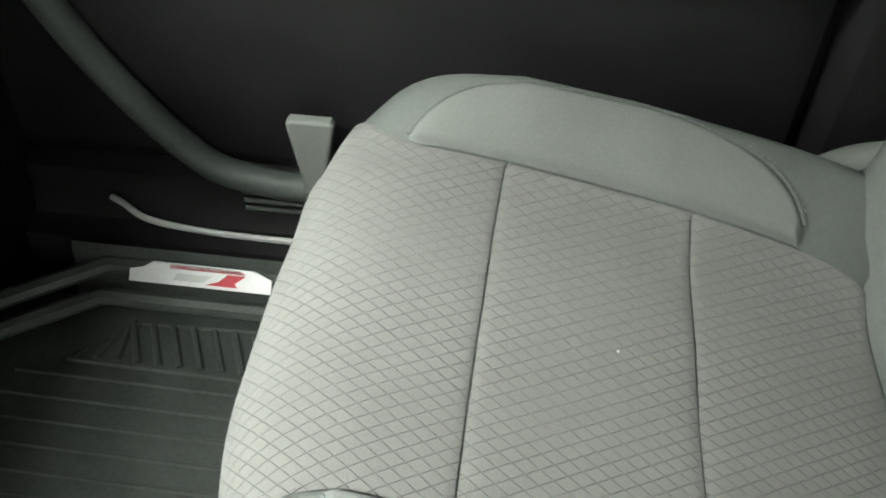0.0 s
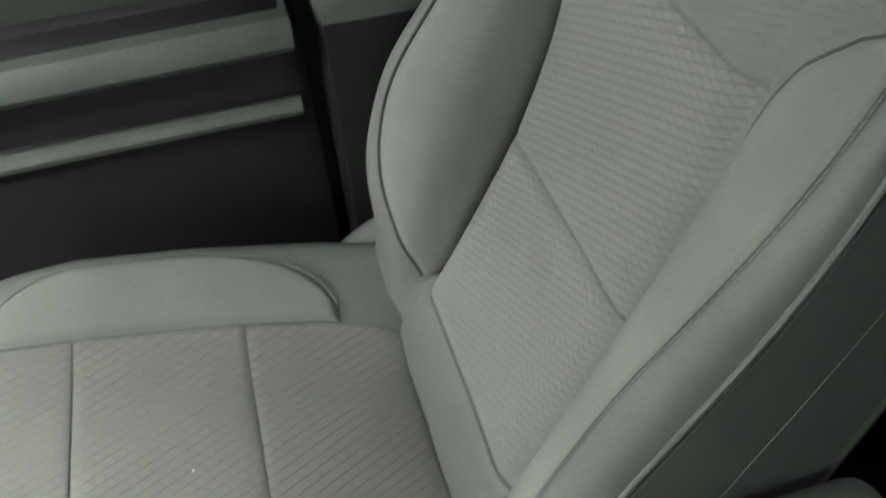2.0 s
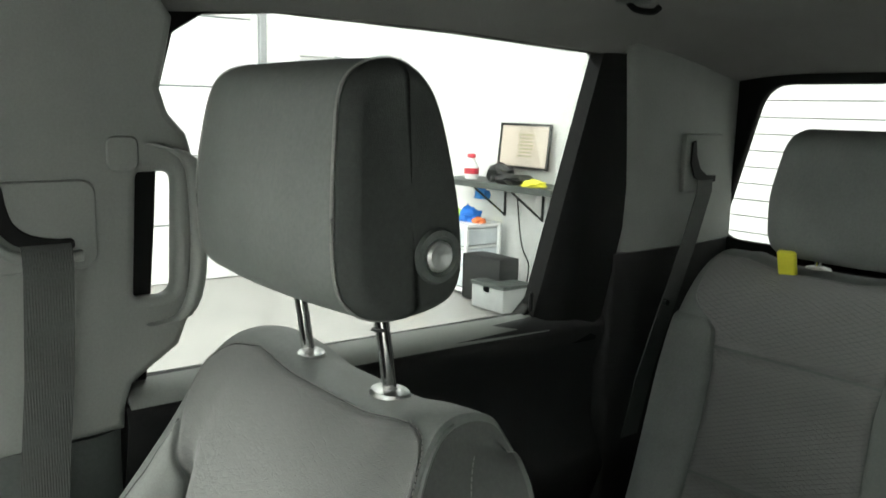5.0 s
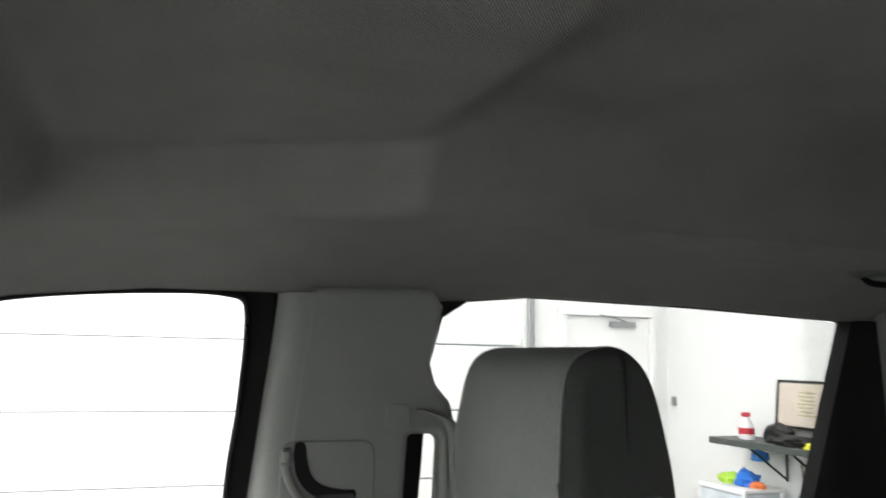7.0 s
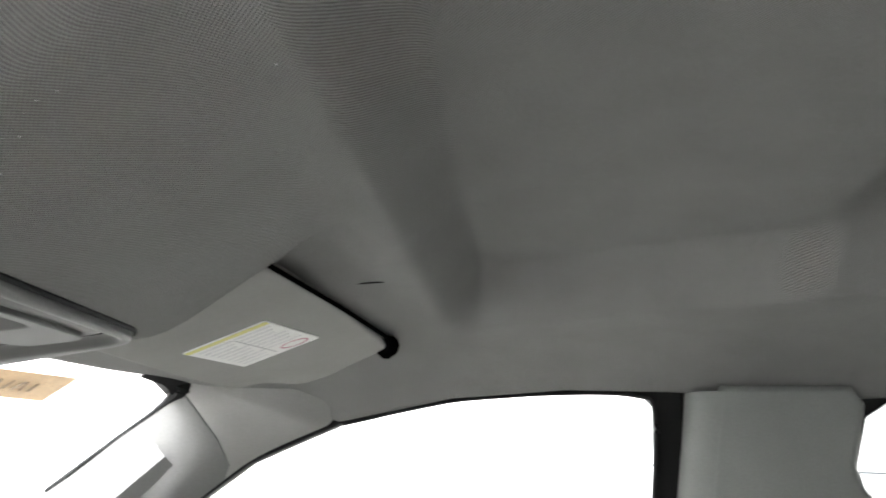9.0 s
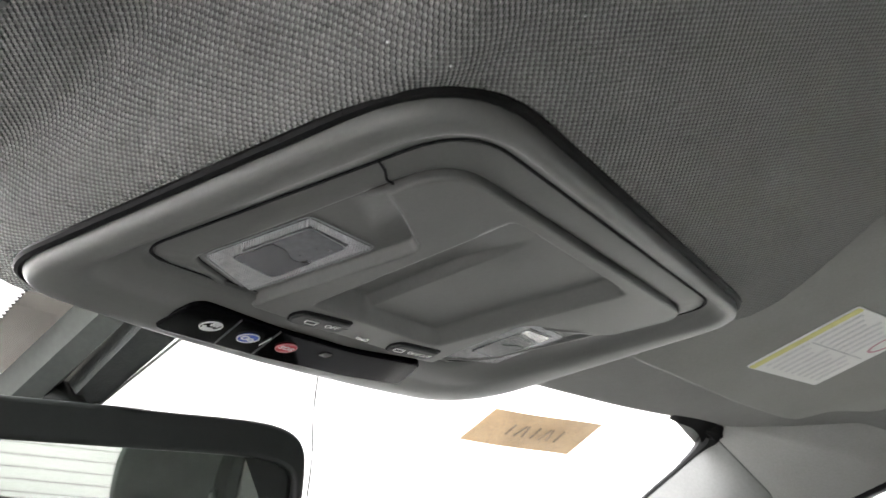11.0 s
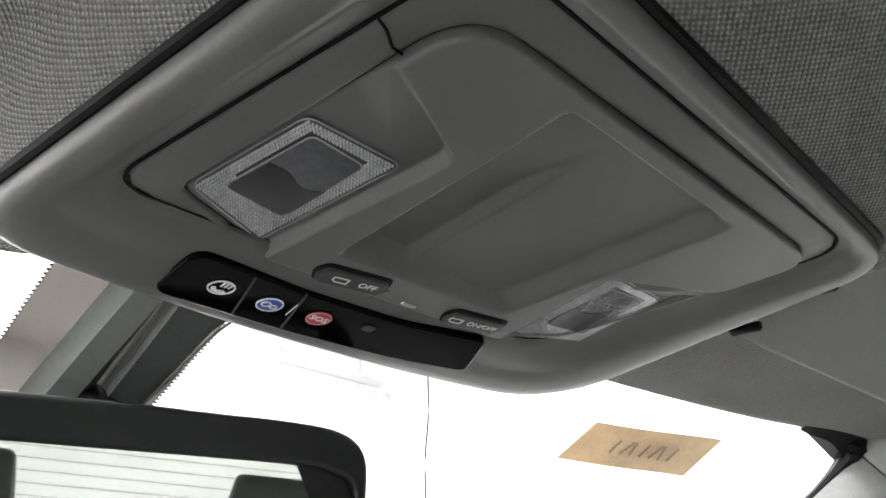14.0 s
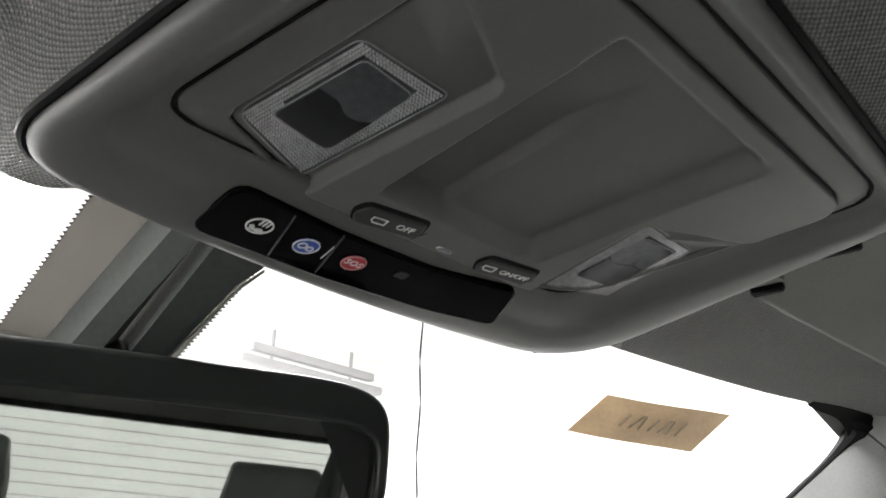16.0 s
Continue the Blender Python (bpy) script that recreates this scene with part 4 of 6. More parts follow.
    part("button", tube([P(0.688, -1.03, 0.862), P(0.680, -1.03, 0.862)], 0.006, 8), M_SEAL, rb)
    # A pillar
    ap = thing("a_pillar", P(0.74, 0.85, 0.9), "light grey pillar trim beside the windscreen", "pillar trim", "pillars")
    inner = [(0.684, 0.780, 1.303), (0.703, 0.835, 1.262), (0.726, 0.892, 1.225), (0.764, 1.01, 1.146), (0.785, 1.15, 1.04), (0.79, 1.32, 0.90)]
    outer_ = [(0.772, 0.60, 1.256), (0.772, 0.70, 1.208), (0.772, 0.76, 1.163), (0.772, 0.86, 1.080), (0.775, 0.97, 0.985), (0.78, 1.06, 0.88)]

    def ap_ring(u):
        a, b = Vector(curve_at(inner, u)), Vector(curve_at(outer_, u))
        mid = (a + b) / 2 + Vector((-0.030, -0.030, -0.006))
        pts = [a + Vector((0.012, 0.003, 0.003)), a, a * 0.7 + mid * 0.3 + Vector((-0.006, -0.008, 0)), mid, b * 0.7 + mid * 0.3 + Vector((-0.006, -0.008, 0)), b, b + Vector((0.02, 0.005, 0.03)), (a + b) / 2 + Vector((0.045, 0.0, 0.0))]
        return [P(*q) for q in pts]
    skew = (0.04, 0.04, 0.11, 0.20, 0.30, 0.36, 0.36, 0.20)

    def ap_mix(k, low):
        """Rings from the top to the slanting joint, or from there to the foot."""
        us = [q * k if not low else q + (1 - q) * k for q in skew]
        return [ap_ring(u)[j] for j, u in enumerate(us)]
    part("headliner_corner", loft([[Vector(q) + Vector((0.01 * sx, -0.035, 0.04)) for q in ap_ring(0)]] + [ap_mix(k, False) for k in np.linspace(0, 1, 10)]), M_CORNER, ap, "grey knitted corner of the headliner", sharp=50)
    part("trim", loft([[Vector(q) + Vector((0.0015 * sx, 0.0015, 0.0)) for q in ap_mix(0.0, True)]] + [ap_mix(k, True) for k in np.linspace(0.006, 1, 22)]), M_PILLAR, ap, sharp=50)
    part("joint", tube([Vector(q) for q in ap_mix(0.002, True)[1:6]], 0.0006, 6), M_MID, ap, "thin dark joint")
    part("corner_seal", tube([P(*q) for q in spline([(0.66, 0.800, 1.300), (0.690, 0.790, 1.297), (0.706, 0.835, 1.262), (0.729, 0.894, 1.226), (0.767, 1.012, 1.148)], 30)], lambda u: 0.004 + 0.010 * math.exp(-((u - 0.25) / 0.14) ** 2), 8), M_SEAL, ap, "black windscreen seal")
    hb = [(0.711, 0.820, 1.206), (0.716, 0.858, 1.176), (0.726, 0.928, 1.116), (0.738, 1.008, 1.048)]
    part("handle_cover", loft([[P(x + dx * w, y + dy * w, z + dz * w) for dx, dy, dz in ((0.036, -0.010, -0.022), (0.010, -0.021, -0.018), (-0.008, -0.012, -0.004), (-0.006, 0.004, 0.012), (0.012, 0.020, 0.018), (0.040, 0.014, 0.014))]
                                    for (x, y, z), w in zip(hb, (0.85, 1.0, 1.0, 1.0))]), M_PILLAR, ap, "grey grab handle cover", sharp=40)
    return door


side(1)
driver_door = side(-1)
driver_door["label"] = "open charcoal driver door swung wide on its hinge"
driver_door.rotation_euler = (0, 0, radians(-68))

# rear wall of the cab with its window
piece("cab_rear_wall", join(box_geo(-0.80, 0.80, -1.36, -1.33, -0.1, 0.93), box_geo(-0.84, -0.775, -1.36, -1.33, 0.93, 1.42), box_geo(0.775, 0.84, -1.36, -1.33, 0.93, 1.42), box_geo(-0.775, 0.775, -1.36, -1.33, 1.275, 1.42)),
                  M_DARK, "dark rear wall of the truck cab", kind="structure", smooth=False)
rg = thing("rear_window", (0, -1.345, 0.93), "rear window with thin heating lines", "window", kind="structure")
part("pane", box_geo(-0.775, 0.775, -1.346, -1.342, 0.93, 1.275), M_TINT, rg, "lightly tinted glass", smooth=False)
part("seal", plate([rrect(1.58, 0.37, 0.05, 5, 0, 1.105), rounded([(-0.775, 0.950), (0.775, 0.950), (0.690, 1.268), (-0.690, 1.268)], [0.05] * 4, 6)], 0.02, 0.004, frame_of((0, -1.325, 0), (1, 0, 0), (0, 0, 1))), M_SEAL, rg, smooth=False)
for k in range(9):
    part("heating_line", box_geo(-0.76, 0.76, -1.341, -1.3395, 0.965 + 0.034 * k, 0.967 + 0.034 * k), M_DARK, rg, smooth=False)

# roof rails and floor
for sx in (-1, 1):
    piece("roof_rail", box_geo(*sorted((sx * 0.812, sx * 0.85)), -1.36, 0.58, 1.335, 1.43), M_DARK, "body roof rail above the doors", kind="structure", smooth=False)
piece("cab_floor", join(box_geo(-0.80, 0.80, -1.33, 1.30, -0.05, 0.02)), M_CARPET, "dark carpet on the cab floor", kind="structure", smooth=False)
dash = loft([[(x, y, z) for y, z in ((1.75, 0.0), (1.12, 0.05), (1.06, 0.40), (0.98, 0.62), (0.97, 0.78), (1.02, 0.84), (1.30, 0.87), (1.75, 0.84))] for x in (-0.80, 0.80)])
piece("dashboard", dash, M_DARK, "black dashboard and fire wall", "dashboard", kind="structure", sharp=50)

# ---- seats -----------------------------------------------------------------------
def spread(a, b, n):
    """n + 1 values from a to b, close together near both ends."""
    return [a + (b - a) * (0.5 - 0.5 * math.cos(math.pi * k / n)) * 0.8 + (b - a) * 0.2 * k / n for k in range(n + 1)]


def panel_geo(fn, lo, hi, v0, v1, ns, nv, puff, width=0.007, us=0.43, vs=0.8, sink=True):
    """An upholstered panel of the surface fn(s, v), proud by puff in its field and drawn in at its seams. Gives a mesh with UVs in metres."""
    verts, uvs = [], []
    V = spread(v0, v1, nv)
    T = spread(0, 1, ns)
    for v in V:
        a, b = lo(v), hi(v)
        for t in T:
            s = a + (b - a) * t
            p = Vector(fn(s, v))
            ds = Vector(fn(s + 0.004, v)) - Vector(fn(s - 0.004, v))
            dv = Vector(fn(s, v + 0.004)) - Vector(fn(s, v - 0.004))
            n = ds.cross(dv)
            n.normalize()
            d = min(t * (b - a) * us, (1 - t) * (b - a) * us, (v - v0) * vs, (v1 - v) * vs)
            k = 1 - math.exp(-(max(d, 0) / width) ** 2 * 1.4) if sink else 1.0
            verts.append(p + n * (puff * k))
    n1 = ns + 1
    # UVs in metres: along each row from its middle, and along the middle column
    mid = ns // 2
    run = v0 * vs
    for j in range(nv + 1):
        row = verts[j * n1:(j + 1) * n1]
        if j:
            run += (row[mid] - verts[(j - 1) * n1 + mid]).length
        steps = [0.0]
        for a, b in zip(row, row[1:]):
            steps.append(steps[-1] + (b - a).length)
        uvs += [(d - steps[mid], run) for d in steps]
    faces = [(j * n1 + i, j * n1 + i + 1, (j + 1) * n1 + i + 1, (j + 1) * n1 + i) for j in range(nv) for i in range(ns)]
    me = bpy.data.meshes.new("panel")
    me.from_pydata([tuple(v) for v in verts], [], faces)
    layer = me.uv_layers.new(name="UVMap")
    for loop in me.loops:
        layer.data[loop.index].uv = uvs[loop.vertex_index]
    me.update()
    return me


def stitch_row(fn, path, every, length, radius, lift):
    """A row of short stitches along a path of (s, v) on the surface fn."""
    pts = []
    for s, v in path:
        p = Vector(fn(s, v))
        ds = Vector(fn(s + 0.004, v)) - Vector(fn(s - 0.004, v))
        dv = Vector(fn(s, v + 0.004)) - Vector(fn(s, v - 0.004))
        n = ds.cross(dv).normalized()
        pts.append((p + n * lift, n))
    geos = []
    run, k = 0.0, 0
    for (a, n), (b, _) in zip(pts, pts[1:]):
        seg = (b - a).length
        while run < seg:
            d = (b - a).normalized()
            p = a + d * run
            geos.append(tube([p, p + d * length], radius, 5))
            run += every
        run -= seg
    return join(*geos)


def on_surface(fn, path, lift):
    out = []
    for s, v in path:
        p = Vector(fn(s, v))
        ds = Vector(fn(s + 0.004, v)) - Vector(fn(s - 0.004, v))
        dv = Vector(fn(s, v + 0.004)) - Vector(fn(s, v - 0.004))
        out.append(p + ds.cross(dv).normalized() * lift)
    return out


def section(points, s):
    """The point on a half section mirrored about s = 0."""
    q = curve_at(points, abs(s))
    return (q[0] if s >= 0 else -q[0]), q[1]


def tabled(fn, n=110, m=110):
    """fn(s, v) for s from -1 to 1 and v from 0 to 1, looked up in a fine table."""
    tab = [[tuple(fn(-1 + 2 * i / n, j / m)) for i in range(n + 1)] for j in range(m + 1)]

    def quick(s, v):
        a = (s + 1) / 2 * n
        b = v * m
        i = min(max(int(a), 0), n - 1)
        j = min(max(int(b), 0), m - 1)
        f, g = a - i, b - j
        p, q, r, t = tab[j][i], tab[j][i + 1], tab[j + 1][i], tab[j + 1][i + 1]
        w0, w1, w2, w3 = (1 - f) * (1 - g), f * (1 - g), (1 - f) * g, f * g
        return (p[0] * w0 + q[0] * w1 + r[0] * w2 + t[0] * w3, p[1] * w0 + q[1] * w1 + r[1] * w2 + t[1] * w3, p[2] * w0 + q[2] * w1 + r[2] * w2 + t[2] * w3)
    return quick


CUSH = [(0.105, 0.300), (0.145, 0.345), (0.215, 0.375), (0.300, 0.400), (0.360, 0.415), (0.458, 0.437), (0.540, 0.452), (0.597, 0.440), (0.626, 0.400), (0.634, 0.330), (0.615, 0.220)]
CUSH_W = [0.96, 0.98, 1.0, 1.0, 1.0, 1.0, 0.985, 0.95, 0.92, 0.90, 0.89]
CUSH_H = [1.1, 1.1, 1.0, 0.95, 0.95, 0.85, 0.42, 0.06, 0.0, 0.0, 0.0]


def cushion_surface(cx):
    def fn(s, v):
        y, z = curve_at(CUSH, v)
        w = float(np.interp(v * 10, range(11), CUSH_W))
        h = float(np.interp(v * 10, range(11), CUSH_H))
        half = [(0, 0), (0.06, -0.002), (0.105, 0.003), (0.128, 0.010 * h), (0.160, 0.036 * h), (0.188, 0.050 * h), (0.210, 0.050 * h), (0.228, 0.034 * h - 0.004), (0.238, -0.012), (0.240, -0.085), (0.232, -0.17)]
        if s < 0:
            k = smooth(0.12, 0.35, v)
            wide = [0, 0.078, 0.138, 0.175, 0.196, 0.212, 0.224, 0.234, 0.240, 0.241, 0.233]
            half = [(a[0] * (1 - k) + b * k, a[1]) for a, b in zip(half, wide)]
        x, dz = section(half, s)
        if s < 0 and dz > 0:
            dz *= 0.3
        d = curve_at(CUSH, v + 0.01) - curve_at(CUSH, v - 0.01) if 0.01 < v < 0.99 else curve_at(CUSH, min(v + 0.02, 1)) - curve_at(CUSH, max(v - 0.02, 0))
        d = d / np.linalg.norm(d)
        # the section stands square to the profile on top, upright at the sides
        up = np.array([-d[1], d[0]])
        k = smooth(0.0, -0.03, dz)
        up = up * (1 - k) + np.array([0, 1]) * k
        if v > 0.72:
            dz = dz * (1 - 0.85 * smooth(0.72, 0.86, v))
        bow = 0.035 * (abs(x) / 0.24) ** 3 * smooth(0.45, 0.72, v)
        return (cx + x * w, y + up[0] * dz - bow, z + up[1] * dz)
    return fn


BACK = [(0.150, 0.330), (0.110, 0.400), (0.060, 0.490), (0.012, 0.587), (-0.020, 0.680), (-0.042, 0.782), (-0.070, 0.865), (-0.115, 0.925), (-0.165, 0.950), (-0.215, 0.942), (-0.250, 0.900)]
BACK_W = ([0.88, 0.954, 1.002, 0.998, 0.921, 0.818, 0.785, 0.845, 0.86, 0.85, 0.85], [0.86, 0.86, 0.86, 0.875, 0.905, 0.925, 0.865, 0.74, 0.66, 0.64, 0.63])
BACK_P = ([0.018, 0.039, 0.090, 0.107, 0.089, 0.048, 0.012, 0.0, 0.0, 0.0, 0.0], [0.012, 0.020, 0.032, 0.040, 0.031, 0.008, -0.008, -0.012, -0.004, 0.0, 0.0])


def back_surface(cx, prof=BACK, widths=BACK_W, proud=BACK_P, depth=1.0, rear_half=0.204):
    def fn(s, v):
        y, z = curve_at(prof, v)
        # the outboard bolster stands prouder than the inboard one
        w = float(curve_at([(q,) for q in widths[s > 0]], v)[0])
        p = float(curve_at([(q,) for q in proud[s > 0]], v)[0])
        dip = (-0.012 if s < 0 else -0.004) * smooth(0.08, 0.14, v) * (1 - smooth(0.54, 0.62, v)) if depth == 1.0 else 0.004
        half = [(0, 0), (0.06, 0), (0.105, 0.001), (0.130, dip), (0.156, p * 0.76), (0.192, p), (0.217, p * 0.92), (0.239, p * 0.55 - 0.002), (0.248, -0.028 * depth), (0.249, -0.085 * depth), (0.238, -0.125 * depth)]
        if s < 0 and depth == 1.0:
            # the outboard bolster overhangs its seam
            k = smooth(0.02, 0.10, p)
            half[4:7] = [(0.156 - 0.024 * k, p * (0.76 - 0.18 * k)), (0.192 - 0.022 * k, p), (0.217 - 0.010 * k, p * (0.92 + 0.05 * k))]
        x, f = section(half, s)
        outer = (w * 0.247 - 0.130) / 0.117
        x = x if abs(x) < 0.130 else math.copysign(0.130 + (abs(x) - 0.130) * outer, x)
        d = curve_at(prof, min(v + 0.02, 1)) - curve_at(prof, max(v - 0.02, 0))
        d = d / np.linalg.norm(d)
        wing = 0.012 * smooth(0.055, 0.150, abs(x)) * (1 - smooth(0.17, 0.25, abs(x))) * smooth(0.60, 0.78, v) - 0.010 * smooth(0.19, 0.24, abs(x)) * smooth(0.7, 0.9, v)
        corner = 0.042 * smooth(0.66, 1.0, abs(s)) * smooth(0.56, 0.80, v)
        wing -= corner
        if f < 0:
            rear = prof[-1][0] + 0.004 + 0.20 * max(0.0, prof[-1][1] - z)
            t = min(-f / (0.125 * depth), 1.0)
            half_ = rear_half - 0.05 * smooth(0.52, 0.80, v)
            x = x * (1 - t) + math.copysign(half_, x) * t
            return (cx - x, y + (min(rear, y) - y) * t, z + wing - 0.012 * t * smooth(0.7, 0.9, v))
        return (cx - x, y + d[1] * f, z - d[0] * f + wing)
    return fn


def oval(center, rx, ry, z0, z1, n=24, dome=0.0):
    c = Vector(center)
    rings = []
    for r, z in ((1.0, z0), (1.0, z0 + (z1 - z0) * 0.55), (0.9, z1), (0.55, z1 + dome), (0.30, z1 + dome)):
        rings.append([c + Vector((rx * r * math.cos(a), ry * r * math.sin(a), z)) for a in (2 * math.pi * k / n for k in range(n))])
    return loft(rings)


def front_seat(cx, label):
    seat = thing("front_seat", (cx, 0.3, 0.02), label, "car seat", "front seats")
    S = tabled(cushion_surface(cx))
    cush = part("cushion", panel_geo(S, lambda v: -1, lambda v: 1, 0, 1, 72, 60, -0.003, sink=False), M_VINYL, seat, "grey vinyl seat cushion side")
    edge = lambda v: float(np.interp(v, [0.09, 0.10, 0.115, 0.14, 0.19, 0.30, 0.50, 0.59, 0.64, 0.72, 0.90], [0.205, 0.24, 0.262, 0.278, 0.29, 0.30, 0.305, 0.31, 0.36, 0.50, 0.66]))
    for a, b, n in ((0.095, 0.2992, 22), (0.3008, 0.4992, 22), (0.5008, 0.995, 40)):
        part("insert", panel_geo(S, lambda v: -edge(v), edge, a, b, 48, n, 0.0017, 0.004), M_INSERT, cush, "grey cloth panel with a diamond lattice")
    arch = lambda v: 0.315 + 0.215 * max(0.0, 1 - abs((v - 0.395) / 0.213) ** (5.5 if v > 0.395 else 3.2))
    for sg in (-1, 1):
        lo = (lambda v: edge(v) + 0.006) if sg > 0 else (lambda v: -arch(v))
        hi = arch if sg > 0 else (lambda v: -edge(v) - 0.006)
        part("bolster", panel_geo(S, lo, hi, 0.19 if sg > 0 else 0.32, 0.603, 20, 44, 0.007), M_BOLSTER, cush, "plain light grey cloth bolster")
        path = [(sg * (arch(v) + 0.008), v) for v in np.linspace(0.19 if sg > 0 else 0.33, 0.604, 60)]
        part("piping", tube(on_surface(S, path, 0.000), 0.0022, 6), M_VINYL, cush)
        part("stitching", stitch_row(S, [(sg * (arch(v) + 0.025), v) for v in np.linspace(0.185, 0.26, 14)], 0.006, 0.004, 0.0007, -0.001), M_STITCH, cush)
    for v in (0.50,):
        part("seam_stitching", stitch_row(S, [(s, v + 0.003) for s in np.linspace(-0.3, 0.3, 40)], 0.0042, 0.0026, 0.0005, 0.0), M_DARKSTITCH, cush)
    # backrest
    B = tabled(back_surface(cx))
    back = part("backrest", panel_geo(B, lambda v: -1, lambda v: 1, 0, 1, 96, 90, -0.0016, sink=False), M_VINYL, seat, "grey vinyl backrest shell")
    edge_in = lambda v: float(np.interp(v, [0.10, 0.30, 0.50, 0.53, 0.56, 0.585, 0.61, 0.65, 0.685, 0.712, 0.735, 0.748, 0.756], [0.29, 0.31, 0.365, 0.40, 0.47, 0.60, 0.665, 0.67, 0.655, 0.60, 0.51, 0.42, 0.34]))
    edge_out = lambda v: float(np.interp(v, [0.10, 0.30, 0.50, 0.555, 0.60, 0.65, 0.69, 0.718, 0.740, 0.756], [0.285, 0.288, 0.290, 0.315, 0.41, 0.62, 0.66, 0.60, 0.49, 0.34]))
    part("band", panel_geo(B, lambda v: -0.29, lambda v: 0.29, 0.0, 0.108, 36, 14, 0.002), M_VINYL, back)
    for a, b, n, mat_ in ((0.112, 0.2994, 26, M_BACK), (0.3006, 0.4994, 24, M_BACK), (0.5006, 0.756, 36, M_BACK_TOP)):
        part("insert", panel_geo(B, lambda v: -edge_out(v), edge_in, a, b, 48, n, 0.0026 if b < 0.6 else 0.0012, 0.005), mat_, back, "grey cloth panel with a woven lattice")
    rim_out = lambda v: edge_out(v) + 0.008 + 0.205 * max(0.0, 1 - abs((v - 0.36) / 0.262) ** 3.6)
    rim_in = lambda v: edge_in(v) + 0.006 + (0.49 + 0.11 * smooth(0.08, 0.60, v) - edge_in(v)) * smooth(0.10, 0.16, v)
    part("bolster", panel_geo(B, lambda v: -rim_out(v), lambda v: -edge_out(v) - 0.006, 0.108, 0.618, 22, 56, 0.006), M_BOLSTER, back, "plain light grey cloth bolster")
    part("bolster", panel_geo(B, lambda v: edge_in(v) + 0.006, rim_in, 0.108, 0.575, 20, 52, 0.0022), M_BOLSTER, back, "plain light grey cloth bolster")
    # seam tubes; the outboard one is black to stand in for the crevice's shade
    for sg, rim in ((-1, edge_out), (1, edge_in)):
        part("shaded_seam", tube(on_surface(B, [(sg * (rim(v) + 0.003), v) for v in np.linspace(0.112, 0.525 if sg < 0 else 0.58, 70)], -0.0012), 0.0030 if sg < 0 else 0.0018, 6), M_SEAL if sg < 0 else M_DARKSTITCH, back, "seam drawn dark for the crevice's shade")
    part("piping", tube(on_surface(B, [(-rim_out(v) - 0.005, v) for v in np.linspace(0.11, 0.616, 80)], 0.0004), 0.0015, 6), M_DARKSTITCH, back, "thin black piping")
    part("stitching", stitch_row(B, [(rim_in(v) + 0.008, v) for v in np.linspace(0.11, 0.575, 90)], 0.007, 0.005, 0.0008, -0.0004), M_STITCH, back)
    part("side_panel", panel_geo(B, lambda v: 0.757, lambda v: 0.985, 0.02, 0.97, 20, 90, -0.0010, sink=False), M_VINYL_SHADED, back, "backrest vinyl side with shade in its colour")
    for sg in (-1, 1):
        part("side_piping", tube(on_surface(B, [(sg * 0.74, v) for v in np.linspace(0.06, 0.80, 60)], -0.0012), 0.0022, 6), M_VINYL, back)
        part("piping_gap", tube(on_surface(B, [(sg * 0.752, v) for v in np.linspace(0.06, 0.80, 60)], -0.0016), 0.0011, 6), M_DARKSTITCH, back)
        if sg < 0:
            part("stitching", stitch_row(B, [(sg * 0.722, v) for v in np.linspace(0.07, 0.78, 110)], 0.006, 0.004, 0.0006, -0.0008), M_STITCH, back)
        part("side_seam", stitch_row(B, [(sg * 0.86, v) for v in np.linspace(0.10, 0.74, 60)], 0.006, 0.004, 0.0006, -0.0010), M_STITCH, back)
    arc = [(edge_in(v) + 0.022, v + 0.004) for v in np.linspace(0.62, 0.756, 40)] + [(s, 0.764) for s in np.linspace(0.34, -0.34, 40)] + [(-edge_out(v) - 0.022, v + 0.004) for v in np.linspace(0.756, 0.64, 36)]
    part("top_seam", tube(on_surface(B, [(s * 0.985, v - 0.0015) for s, v in arc], -0.0012), 0.0007, 6), M_DARKSTITCH, back, "thin dark seam")
    part("top_stitching", stitch_row(B, arc, 0.0055, 0.0038, 0.0006, -0.0006), M_STITCH, back)
    part("back_panel", sheet(lambda s, v: Vector(B(-1, v)) * (1 - s) + Vector(B(1, v)) * s + Vector((0, -0.02 * math.sin(math.pi * s), 0)), np.linspace(0, 1, 9), np.linspace(0, 1, 16)), M_DARK, back)
    # headrest on two chrome posts
    hx, hw = cx + 0.020, 0.146
    hr = part("headrest", headrest_geo(hx, hw, full=False), M_VINYL, seat, "grey vinyl headrest", sharp=0)
    for sg in (-1, 1):
        x0 = hx + sg * (hw - 0.020)
        ring = [headrest_point(hx, hw, sg * 0.86, a) for a in np.linspace(0, 2 * math.pi, 49)]
        c = sum((Vector(p) for p in ring[:-1]), Vector()) / 48
        part("seam", tube([c + (Vector(p) - c) * 1.004 for p in ring], 0.0016, 6), M_STITCH, hr)
    ctr = Vector((hx, -0.142, 1.135))
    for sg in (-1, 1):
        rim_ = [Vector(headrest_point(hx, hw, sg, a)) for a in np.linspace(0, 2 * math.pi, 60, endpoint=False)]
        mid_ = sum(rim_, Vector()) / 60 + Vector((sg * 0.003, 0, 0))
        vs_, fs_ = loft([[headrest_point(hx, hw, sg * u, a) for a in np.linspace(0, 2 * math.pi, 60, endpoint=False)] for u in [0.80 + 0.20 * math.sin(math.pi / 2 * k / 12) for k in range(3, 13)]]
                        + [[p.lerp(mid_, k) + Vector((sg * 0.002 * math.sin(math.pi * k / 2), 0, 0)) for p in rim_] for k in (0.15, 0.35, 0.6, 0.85)])
